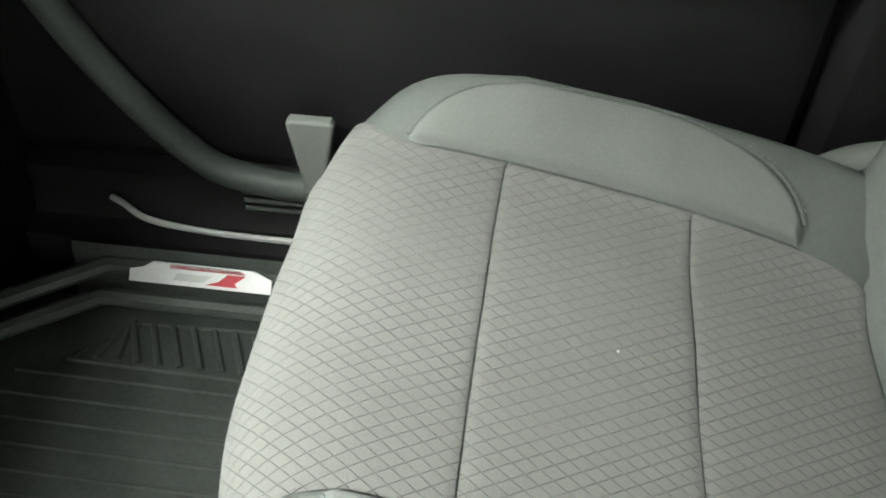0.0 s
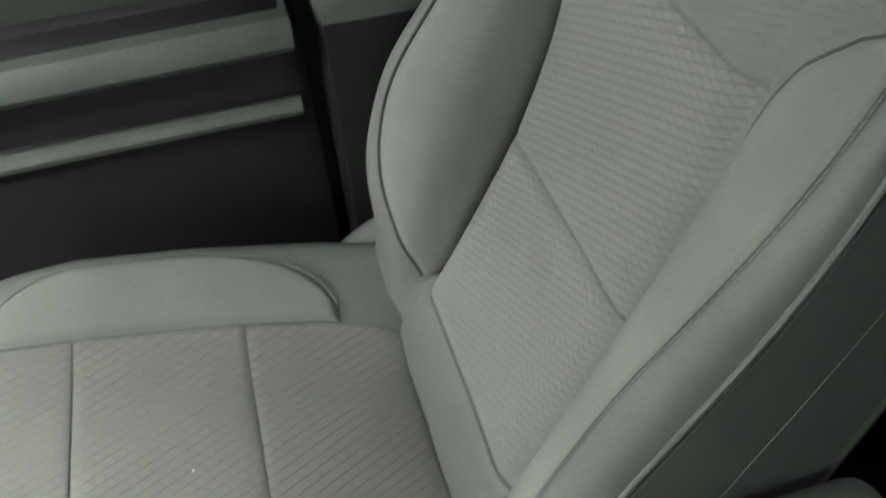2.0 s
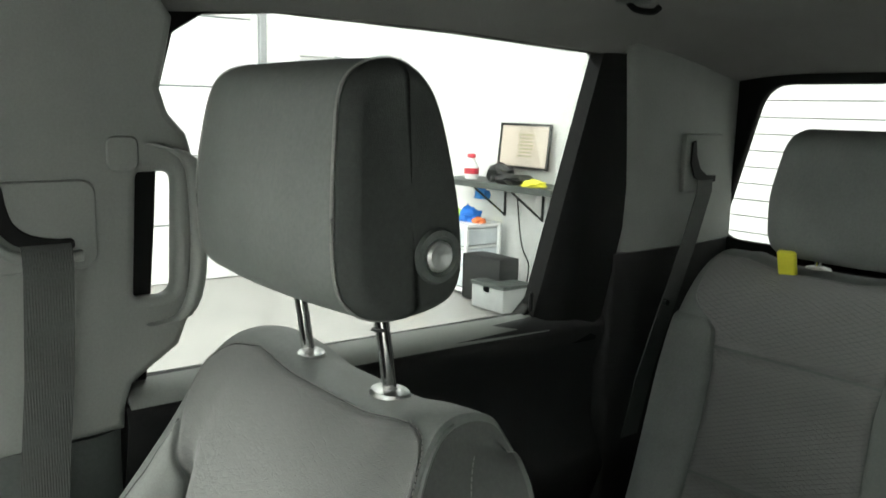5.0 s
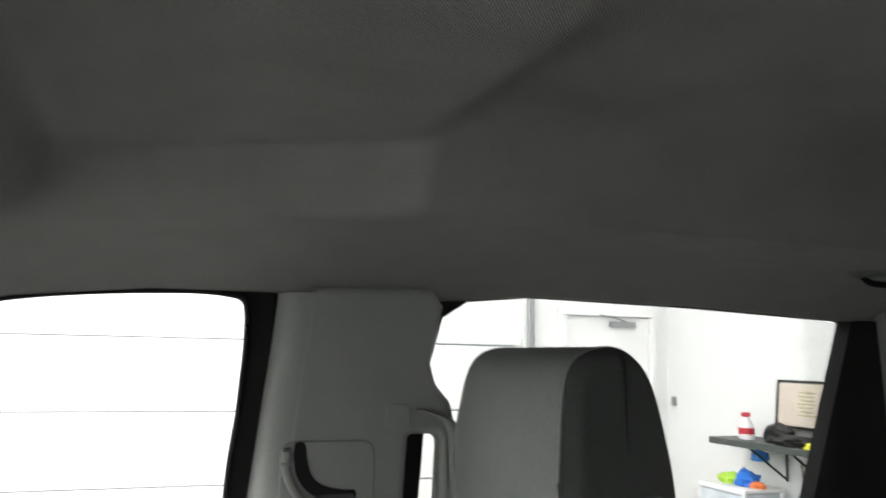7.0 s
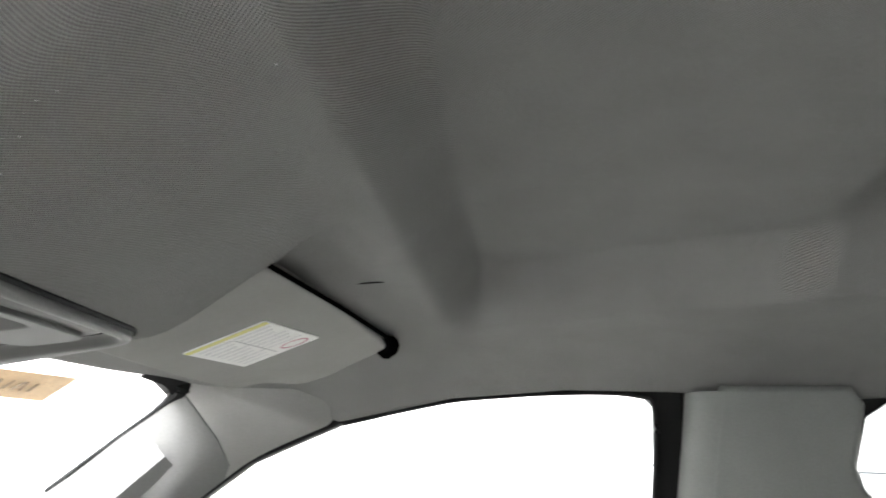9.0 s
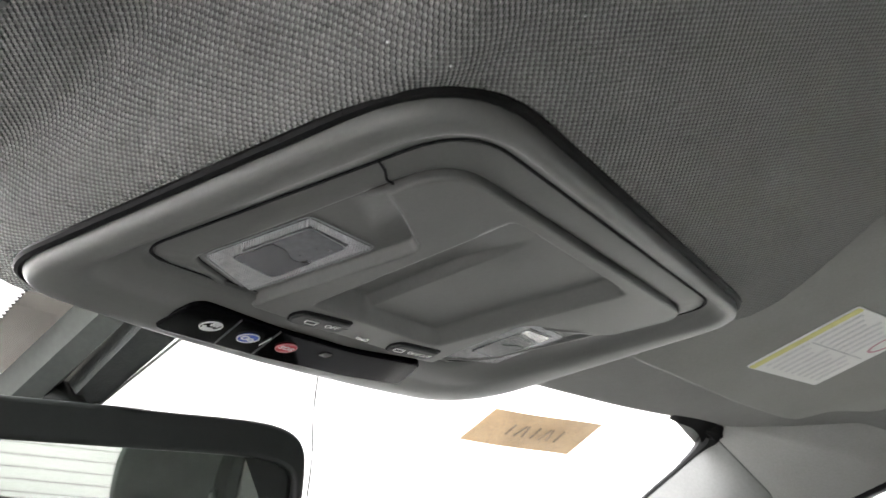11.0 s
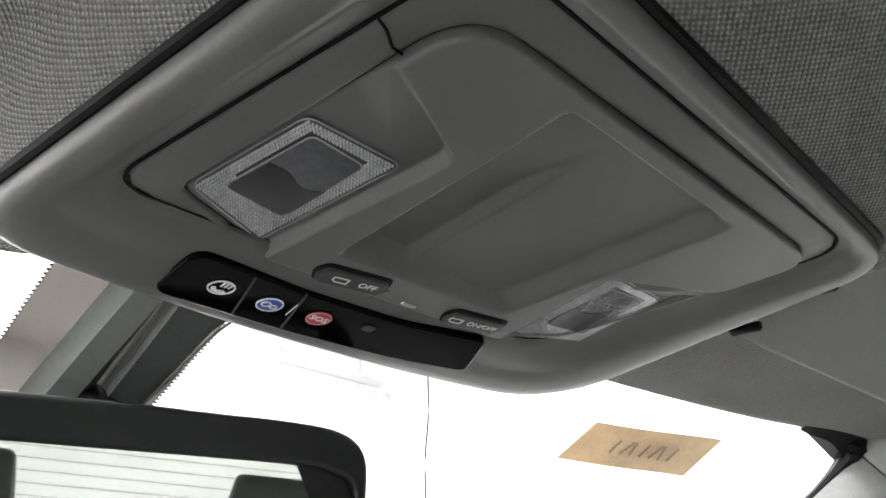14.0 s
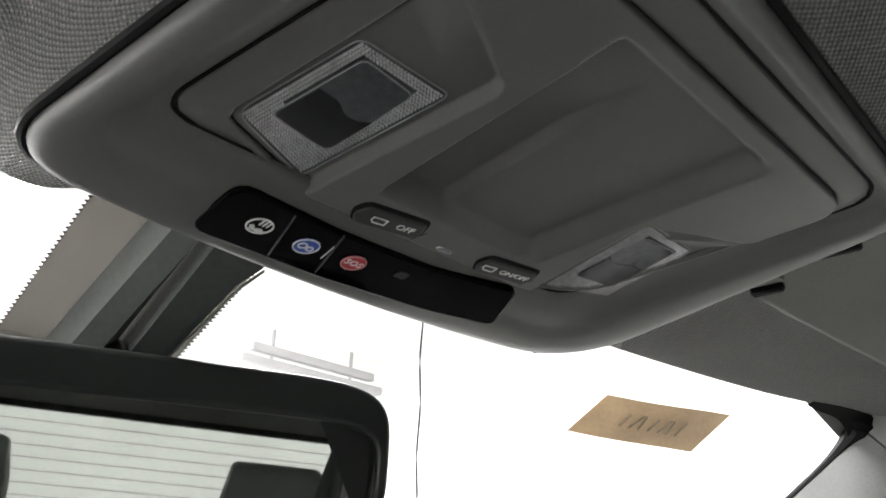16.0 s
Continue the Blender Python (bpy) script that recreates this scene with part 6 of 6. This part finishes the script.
# reading lamps: a tray, a lens of small prisms, a smooth window with a painted reflection
M_PRISM = material("prismatic_lens", (0.58, 0.59, 0.60), 0.12, vary=0.25, spec=0.9, coat=0.7)
M_RIM = material("lens_rim", (0.30, 0.31, 0.31), 0.18, vary=0.1, spec=0.8, coat=0.7)
for sg in (-1, 1):
    mx = lambda pts: [((x if sg < 0 else 0.010 - x), y) for x, y in pts]
    quad = [(-0.0975, 0.6825), (-0.0582, 0.6825), (-0.0670, 0.7480), (-0.1050, 0.7330)]
    ql = [mx(rounded(quad, [0.004, 0.004, 0.004, 0.006], 5))]
    wl = mx(rounded([(-0.0910, 0.6880), (-0.0680, 0.6900), (-0.0700, 0.7300), (-0.0965, 0.7262)], [0.003, 0.003, 0.005, 0.003], 5))
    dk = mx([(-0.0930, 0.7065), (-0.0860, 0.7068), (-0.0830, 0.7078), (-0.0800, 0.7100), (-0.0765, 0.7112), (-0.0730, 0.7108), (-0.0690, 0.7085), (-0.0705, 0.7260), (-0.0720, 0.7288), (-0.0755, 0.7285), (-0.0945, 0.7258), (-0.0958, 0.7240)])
    lamp = part("reading_lamp", flat([ql[0]], 0.004, 0.0008, -0.0058), material("lamp_tray", (0.05, 0.052, 0.052), 0.3, vary=0.1), console, "clear reading lamp")
    q4 = [Vector((x, y)) for x, y in quad]
    lv, lf = [], []
    nu, nv = 26, 44
    for i in range(nu):
        for j in range(nv):
            at = lambda u, v: (q4[0] * (1 - u) + q4[1] * u) * (1 - v) + (q4[3] * (1 - u) + q4[2] * u) * v
            u0, v0 = (i + 0.5) / nu, (j + 0.5) / nv
            if (u0 < 0.025 or u0 > 0.98) or (v0 < 0.02 or v0 > 0.98) or (0.17 < u0 < 0.76 and 0.10 < v0 < 0.70):
                continue
            cs = [at((i + a) / nu, (j + b) / nv) for a, b in ((0.08, 0.08), (0.92, 0.08), (0.92, 0.92), (0.08, 0.92))]
            k0 = len(lv)
            for c in cs + [at(u0, v0)]:
                (px_, py_), = mx([(c.x, c.y)])
                lv.append(tuple(CM @ Vector((px_ - CO.x, py_ - CO.y, -0.0041 if len(lv) - k0 < 4 else -0.0024))))
            lf += [(k0 + a, k0 + (a + 1) % 4, k0 + 4) for a in range(4)]
    part("lens", (lv, lf), M_PRISM, lamp, "clear prismatic lamp lens", smooth=False)
    part("rim", tube([CM @ Vector((x - CO.x, y - CO.y, -0.0036)) for x, y in ql[0] + ql[0][:1]], 0.00035, 6), M_RIM, lamp)
    part("rim_gap", tube([CM @ Vector((x - CO.x, y - CO.y, -0.0042)) for x, y in grow(ql[0], 0.0012 * sg) + grow(ql[0], 0.0012 * sg)[:1]], 0.0004, 6), M_SEAL, lamp)
    part("window", flat([wl], 0.0030, 0.0006, -0.0042), material("lamp_window", (0.085, 0.09, 0.095), 0.12, vary=0.2, coat=0.8), lamp, "smooth grey lamp window")
    part("window_rim", tube([CM @ Vector((x - CO.x, y - CO.y, -0.0031)) for x, y in wl + wl[:1]], 0.00032, 6), M_RIM, lamp)
    # wavy dark part of the window's reflection, put in as colour
    part("painted_reflection", flat([dk], 0.0010, 0.0002, -0.0029), material("window_reflection", (0.012, 0.0125, 0.0135), 0.12, vary=0.2, coat=0.8), lamp)


# black touch strip with three buttons
strip = part("button_strip", flat([rounded([(-0.086, 0.7575), (-0.036, 0.7605), (0.016, 0.7590), (0.063, 0.7505), (0.082, 0.7815), (0.040, 0.7895), (-0.020, 0.7935), (-0.084, 0.7925)], [0.008, 0.01, 0.01, 0.006, 0.008, 0.01, 0.01, 0.008], 5)], 0.006, 0.0015, 0.0005), M_GLOSS, console, "gloss black button strip")
for gx in (-0.054, -0.030):
    part("button_gap", flat([[(gx - 0.0054, 0.7605), (gx - 0.0046, 0.7605), (gx + 0.0054, 0.790), (gx + 0.0046, 0.790)]], 0.001, 0.0002, 0.0036), material("button_line", (0.05, 0.05, 0.05), 0.5), strip)


def disc(x, y, r, h, n=28):
    return flat([[(x + r * math.cos(2 * math.pi * k / n), y + r * math.sin(2 * math.pi * k / n)) for k in range(n)]], 0.0006, 0.0001, h)


def circle(x, y, r, w, h, n=28):
    return flat([[(x + r * math.cos(2 * math.pi * k / n), y + r * math.sin(2 * math.pi * k / n)) for k in range(n)],
                 [(x + (r - w) * math.cos(2 * math.pi * k / n), y + (r - w) * math.sin(2 * math.pi * k / n)) for k in range(n)]], 0.0006, 0.0001, h)


TXT = lambda x, y, h: CM @ Matrix.Translation((x - CO.x, y - CO.y, h)) @ Matrix.Diagonal((1, -1, 1, 1))
call = part("call_icon", circle(-0.065, 0.774, 0.0054, 0.0007, 0.0040), M_WHITE, strip, "white call symbol")
part("handset", flat([[(-0.0685, 0.7755), (-0.0675, 0.7775), (-0.0630, 0.7780), (-0.0615, 0.7765), (-0.0630, 0.7755), (-0.0655, 0.7765), (-0.0670, 0.7745)]], 0.0006, 0.0001, 0.0040), M_WHITE, call)
for k in range(3):
    part("wave_bar", flat([[(-0.0660 + 0.0016 * k, 0.7695), (-0.0653 + 0.0016 * k, 0.7695), (-0.0653 + 0.0016 * k, 0.7735), (-0.0660 + 0.0016 * k, 0.7735)]], 0.0006, 0.0001, 0.0040), M_WHITE, call)
blue = part("assist_button", disc(-0.042, 0.775, 0.0053, 0.0038), M_BLUE, strip, "round blue assistance button")
part("ring", circle(-0.042, 0.775, 0.0055, 0.0005, 0.0042), M_WHITE, blue)
part("symbol_loop", circle(-0.0436, 0.7752, 0.0022, 0.0008, 0.0042, 16), M_WHITE, blue)
part("symbol_arch", circle(-0.0398, 0.7758, 0.0018, 0.0008, 0.0042, 16), M_WHITE, blue)
part("status_bar", flat([[(-0.0330, 0.7690), (-0.0327, 0.7690), (-0.0310, 0.7790), (-0.0313, 0.7790)]], 0.0006, 0.0001, 0.0040), M_WHITE, strip)
red = part("sos_button", disc(-0.018, 0.774, 0.0053, 0.0038), M_RED, strip, "round red emergency button")
part("ring", circle(-0.018, 0.774, 0.0055, 0.0004, 0.0042), material("pink_print", (0.7, 0.35, 0.35), 0.5), red)
part("letters", letters("SOS", 0.0050, TXT(-0.018, 0.774, 0.0044)), M_WHITE, red, smooth=False)
part("microphone", flat([rrect(0.006, 0.005, 0.001, 2, 0.006, 0.770)], 0.0006, 0.0001, 0.0037), M_DARK, strip)
# lamp switches with printed words
for cx, cy, tilt, text in ((-0.0255, 0.7445, -9, "OFF"), (0.0440, 0.7425, -9, "ON/OFF")):
    turn = Matrix.Rotation(radians(tilt), 2)
    place = lambda pts: [tuple(Vector((cx, cy)) + turn @ Vector(p)) for p in pts]
    sock = place(rounded([(-0.0185, -0.0020), (-0.0150, -0.0082), (0.0150, -0.0078), (0.0172, 0.0010), (0.0150, 0.0062), (-0.0150, 0.0062)], [0.003] * 6, 4))
    cap = place(rounded([(-0.0165, 0.0000), (-0.0135, -0.0058), (0.0140, -0.0056), (0.0158, 0.0010), (0.0140, 0.0056), (-0.0140, 0.0056)], [0.002] * 6, 4))
    sw = part("lamp_switch", flat([cap], 0.005, 0.0010, 0.0002), material("switch_plastic", (0.028, 0.029, 0.028), 0.45), console, "dark rocker switch with white print")
    part("socket", flat([sock], 0.005, 0.0004, -0.0010), M_SEAL, sw, "dark switch socket")
    tm = CM @ Matrix.Translation((cx - CO.x, cy - CO.y, 0.0028)) @ Matrix.Rotation(radians(tilt), 4, "Z") @ Matrix.Diagonal((1, -1, 1, 1))
    part("letters", letters(text, 0.0048 if text == "OFF" else 0.0046, tm @ Matrix.Translation((0.0070 if text == "OFF" else 0.0045, 0, 0))), M_PAPER, sw, smooth=False)
    dx = 0.0 if text == "OFF" else -0.0048
    part("door_symbol", flat([place([(-0.0090 + dx, -0.0020), (-0.0020 + dx, -0.0020), (-0.0020 + dx, 0.0020), (-0.0075 + dx, 0.0020), (-0.0090 + dx, 0.0005)]),
                              place([(-0.0084 + dx, -0.0014), (-0.0026 + dx, -0.0014), (-0.0026 + dx, 0.0014), (-0.0073 + dx, 0.0014), (-0.0084 + dx, 0.0003)])], 0.0005, 0.0001, 0.0028), M_PAPER, sw)
part("indicator", flat([rrect(0.0085, 0.0032, 0.0012, 3, 0.0079, 0.7468)], 0.003, 0.0005, 0.0004), M_CHROME, console, "small bright lens")


# sun visors
BAR = [(-0.232, 0.510), (-0.210, 0.530), (-0.192, 0.590), (-0.176, 0.650), (-0.160, 0.715), (-0.150, 0.755)]


def visor(sx):
    vs = thing("sun_visor", (sx * 0.4, 0.6, 1.31), "grey cloth sun visor folded against the headliner", "sun visor", "sun visors")
    loop = [(0.225, 0.532), (0.245, 0.524), (0.41, 0.502), (0.56, 0.490), (0.598, 0.490), (0.612, 0.505), (0.630, 0.540), (0.655, 0.575), (0.655, 0.608), (0.640, 0.620), (0.604, 0.636), (0.588, 0.648),
            (0.578, 0.672), (0.55, 0.681), (0.46, 0.695), (0.29, 0.712), (0.235, 0.715)]
    vm = frame_of((0, 0.49, 1.3850), (1, 0, -0.06 * sx), (0, 1, -0.33))
    loop2 = [(sx * x, (y - 0.49) * math.sqrt(1 + 0.33 ** 2)) for x, y in loop]
    part("slab", plate([loop2], 0.011, 0.0045, vm, 3), material("visor_cloth", (0.25, 0.25, 0.236), 0.85, vary=0.08, bump=0.0003, bump_scale=1500, spec=0.2), vs, sharp=60)
    # rod at the hinge, thickened and matte black to draw the dark gap
    part("gap_rod", tube(spline([(sx * 0.225, 0.527, 1.3560), (sx * 0.40, 0.503, 1.3545), (sx * 0.54, 0.4865, 1.3525), (sx * 0.585, 0.4835, 1.3510), (sx * 0.606, 0.4880, 1.3480), (sx * 0.622, 0.5040, 1.3425)], 34), lambda u: 0.0026 + 0.0115 * smooth(0.48, 0.84, u) * (1 - smooth(0.90, 1.0, u)), 10), material("matte_black", (0.002, 0.002, 0.002), 1.0, vary=0.1, spec=0.0), vs, "black rod at the hinge, standing in for the shaded gap")
    for cy_, ln in ((0.655, 0.030), (0.697, 0.024)):
        cz_ = 1.3565 - 0.33 * (cy_ - 0.49) + 0.0090
        part("clip", rbox((sx * 0.2215, cy_, cz_ - 0.003), (0.014, ln, 0.010), 0.003, 2), M_CONSOLE, vs, "grey plastic visor clip")
        part("clip_slot", rbox((sx * 0.2300, cy_, cz_ - 0.009), (0.006, ln * 0.8, 0.006), 0.0015, 1), M_SEAL, vs)
    if sx < 0:
        part("end_trim", tube([(x, y, 1.333) for x, y in spline(BAR, 24)], 0.0055, 8), M_SEAL, vs, "black end trim")
    if sx > 0:
        low = lambda x, y: Vector((x, y, 1.367 - 0.33 * (y - 0.49) - 0.06 * (x - 0.38) - 0.0110))
        L1, L2, L4 = low(0.375, 0.662), low(0.352, 0.571), low(0.485, 0.630)
        fm = frame_of((L2 + L4) / 2, L2 - L1, L4 - L1)
        lw, lh = (L2 - L1).length, (L4 - L1).length
        lb = part("label", plate([rrect(lw, lh, 0.003, 2)], 0.0012, 0.0003, fm), M_PAPER, vs, "white printed warning label")
        step = 0.0006 if fm.col[2].z < 0 else -0.0006
        fm2 = fm @ Matrix.Translation((0, 0, step))
        part("header_bar", plate([rrect(lw - 0.002, 0.008, 0.001, 1, 0, -lh / 2 + 0.006)], 0.001, 0.0001, fm2), material("label_yellow", (0.62, 0.60, 0.22), 0.7), lb)
        grey = material("label_grey", (0.62, 0.62, 0.62), 0.7)
        for k in range(9):
            for c0, wd in ((-0.022, 0.040), (0.023, 0.042)):
                if c0 > 0 and k > 6:
                    continue
                part("text_bar", plate([rrect(wd - 0.004 * (k % 3), 0.0034, 0.0005, 1, c0 - 0.002 * (k % 3), -lh / 2 + 0.018 + 0.0105 * k)], 0.001, 0.0001, fm2), grey, lb)
        part("divider", plate([rrect(0.0012, lh * 0.75, 0.0003, 1, 0.0, 0.004)], 0.001, 0.0001, fm2), material("label_rule", (0.5, 0.5, 0.5), 0.7), lb)
        ring_ = lambda r: [(0.026 + 0.017 * r * math.cos(a), lh / 2 - 0.016 + 0.010 * r * math.sin(a)) for a in np.linspace(0, 2 * math.pi, 24, endpoint=False)]
        part("symbol", plate([ring_(1.0), ring_(0.86)], 0.001, 0.0001, fm2), material("label_red", (0.50, 0.26, 0.30), 0.7), lb)
    return vs


visor(1)
visor(-1)
piece("visor_slot", rbox((0.356, 0.471, roof_z(0.356, 0.471) - 0.0005), (0.0018, 0.042, 0.002), 0.0006, 1, Euler((0, 0, radians(-19))).to_matrix()), M_SEAL, "thin slot in the headliner above the visor", "slot")

# coat hook
hook = thing("coat_hook", (0.576, -0.757, 1.37), "small dark folding coat hook in the headliner", "coat hook")
part("base", lathe((0.576, -0.757, 1.371), (0, 0, -1), [(0.0, 0.0), (0.028, 0.0), (0.026, 0.006), (0.014, 0.008), (0.0, 0.008)], 20), M_MID, hook)
part("hook", tube(spline([(0.576, -0.745, 1.364), (0.572, -0.757, 1.355), (0.562, -0.782, 1.353), (0.556, -0.792, 1.360)], 10), 0.005, 8), M_SEAL, hook)

# windscreen frit and sensor housing behind the mirror
def on_glass(x, z, inset=0.004):
    p = Vector(windscreen(x, z))
    return p + Vector((0, -0.53, -0.85)) * inset


piece("frit_band", sheet(lambda u, v: on_glass(-0.079 + 0.092 * u + 0.013 * u * v, 1.175 + v * 0.150), np.linspace(0, 1, 8), np.linspace(0, 1, 10)), M_FRIT, "dark dotted ceramic band on the windscreen behind the mirror", "window band")
dots = []
for k in range(92):
    z = 1.178 + k * 0.0016
    for x in (0.0135 + 0.013 * (z - 1.175) / 0.15, -0.0795):
        p = on_glass(x, z, 0.0042)
        dots.append(([p + Vector((0.0014, 0, 0)), p + Vector((0, -0.0008, 0.0005)), p + Vector((-0.0014, 0, 0)), p + Vector((0, 0.0008, -0.0005))], [(0, 1, 2, 3)]))
tagged(piece("frit_dots", join(*dots), M_SEAL, "fine black dots along the band's edge", "window band", smooth=False), kind="stuff")
for sx in (-1, 1):
    inner_f = spline([(0.59, 1.303), (0.609, 1.3009), (0.648, 1.2978), (0.689, 1.287), (0.716, 1.272), (0.742, 1.2515)], 24)
    outer_f = spline([(0.60, 1.33), (0.66, 1.335), (0.72, 1.335), (0.77, 1.32), (0.785, 1.29), (0.79, 1.26)], 24)
    piece("windscreen_corner", sheet(lambda u, v: on_glass(sx * (inner_f[int(u)][0] * (1 - v) + outer_f[int(u)][0] * v), inner_f[int(u)][1] * (1 - v) + outer_f[int(u)][1] * v), range(25), np.linspace(0, 1, 4)),
          M_SEAL, "black ceramic corner of the windscreen", kind="structure")
housing = thing("sensor_housing", (-0.02, 0.90, 1.27), "slate camera housing with grey cover behind the mirror", "sensor housing")


def house_ring(z, xs_, ds_):
    return [on_glass(x, z, d) for x, d in zip(xs_, ds_)]


part("cover", loft([house_ring(z, (-0.026, -0.0245, -0.004 + w, 0.000 + w), (0.005, 0.030, 0.028, 0.005)) for z, w in ((1.335, 0.014), (1.300, 0.012), (1.292, 0.006), (1.280, 0.004), (1.256, 0.000), (1.2555, -0.004), (1.20, -0.006))]), M_MID, housing, "slate plastic camera cover", sharp=30)
part("rib", tube([on_glass(x, z, 0.029) for z, x in ((1.300, 0.009), (1.292, 0.004), (1.280, 0.001), (1.258, -0.004), (1.2555, -0.010), (1.2555, -0.022))], 0.0008, 6), M_TRIM, housing)
part("lower_rib", tube([on_glass(x, z, 0.028) for z, x in ((1.2540, -0.008), (1.23, -0.011), (1.20, -0.013))], 0.0008, 6), M_TRIM, housing)
part("side_cover", loft([house_ring(z, (-0.052 + w, -0.046 + w, -0.034 + w, -0.0265), (0.005, 0.018, 0.024, 0.016)) for z, w in ((1.335, 0.004), (1.30, 0.004), (1.27, 0.0), (1.245, -0.003), (1.20, -0.006))]), material("cover_grey", (0.12, 0.132, 0.122), 0.5, vary=0.1), housing, "grey cable cover", sharp=30)
part("pin", tube([on_glass(-0.047, 1.247, 0.016), on_glass(-0.047, 1.247, 0.021)], 0.0015, 8), M_SEAL, housing)

# rear-view mirror
mir = thing("rear_view_mirror", (-0.012, 0.885, 1.185), "black framed rear-view mirror", "mirror")
mm = frame_of((-0.026, 0.900, 1.185), (0.962, -0.262, 0.030), (-0.04, -0.08, 0.99))
shape = []
for k in range(64):
    a = 2 * math.pi * k / 64
    ca, sa = math.cos(a), math.sin(a)
    shape.append((0.127 * abs(ca) ** 0.28 * (1 if ca >= 0 else -1), 0.0400 * abs(sa) ** 0.50 * (1 if sa >= 0 else -1)))
part("shell", plate([shape], 0.030, 0.010, mm @ Matrix.Translation((0, 0, -0.016)), 3), M_BLACK, mir, "black plastic mirror shell", sharp=60)
part("frame", plate([shape, [(x * 0.945, y * 0.62 - 0.007) for x, y in shape]], 0.008, 0.003, mm @ Matrix.Translation((0, 0, 0.001)), 3), M_BLACK, mir, "black frame", sharp=60)
part("glass", plate([[(x * 0.955, y * 0.76 - 0.005) for x, y in shape]], 0.002, 0.0002, mm @ Matrix.Translation((0, 0, 0.0005)) @ Euler((radians(-0.8), radians(1.5), 0)).to_matrix().to_4x4()), M_MIRROR, mir, "mirror glass", smooth=False)
part("stem", tube([(-0.02, 0.905, 1.195), (-0.022, 0.93, 1.215), (-0.025, 0.955, 1.235)], 0.011, 10), M_BLACK, mir)
part("pivot", tube([(0.06, 0.880, 1.2215), (0.06, 0.880, 1.224)], 0.004, 8), M_SEAL, mir)

# paper tag stuck to the windscreen
tag = thing("paper_tag", (0.49, 0.90, 1.275), "manila paper tag with pencil marks on the windscreen", "paper tag")
TA, TB, TC, TD = (Vector(p) for p in ((0.407, 0.9135, 1.290), (0.552, 0.866, 1.290), (0.569, 0.919, 1.262), (0.397, 0.951, 1.261)))


def on_tag(u, v, h=0.0):
    p = TA * (1 - u) * (1 - v) + TB * u * (1 - v) + TC * u * v + TD * (1 - u) * v
    return p + Vector((0.25, -0.53, -0.83)).normalized() * h


part("sheet", sheet(lambda u, v: on_tag(u, v, 0.001 * math.sin(u * 5)), np.linspace(0, 1, 12), np.linspace(0, 1, 8)), M_TAN, tag)
for k in range(7):
    u0 = 0.27 + 0.075 * k
    lean = 0.03 * math.sin(k * 2.1)
    part("pencil_bar", tube([on_tag(u0 + lean, 0.32, 0.002), on_tag(u0, 0.64, 0.002)], 0.0010, 5), M_INK, tag)

# dust specks on the cloth
rnd = random.Random(5)
specks = []
for k in range(110):
    y = rnd.gauss(0.57, 0.04)
    x = -0.165 - 0.3 * (y - 0.57) + rnd.gauss(0, 0.018)
    z = roof_z(x, y) - 0.0018
    r = rnd.uniform(0.0002, 0.0007)
    specks.append(([(x - r, y, z), (x, y - r, z), (x + r, y, z), (x, y + r, z), (x, y, z - r)], [(0, 1, 4), (1, 2, 4), (2, 3, 4), (3, 0, 4)]))
tagged(piece("lint", join(*specks), M_WHITE, "pale specks of lint on the headliner", "lint", smooth=False), kind="stuff")
piece("crumb", rbox((0.385, 0.359, 0.4195), (0.0022, 0.0015, 0.001), 0.0003, 1), M_PAPER, "tiny white crumb on the seat cushion", "crumb")
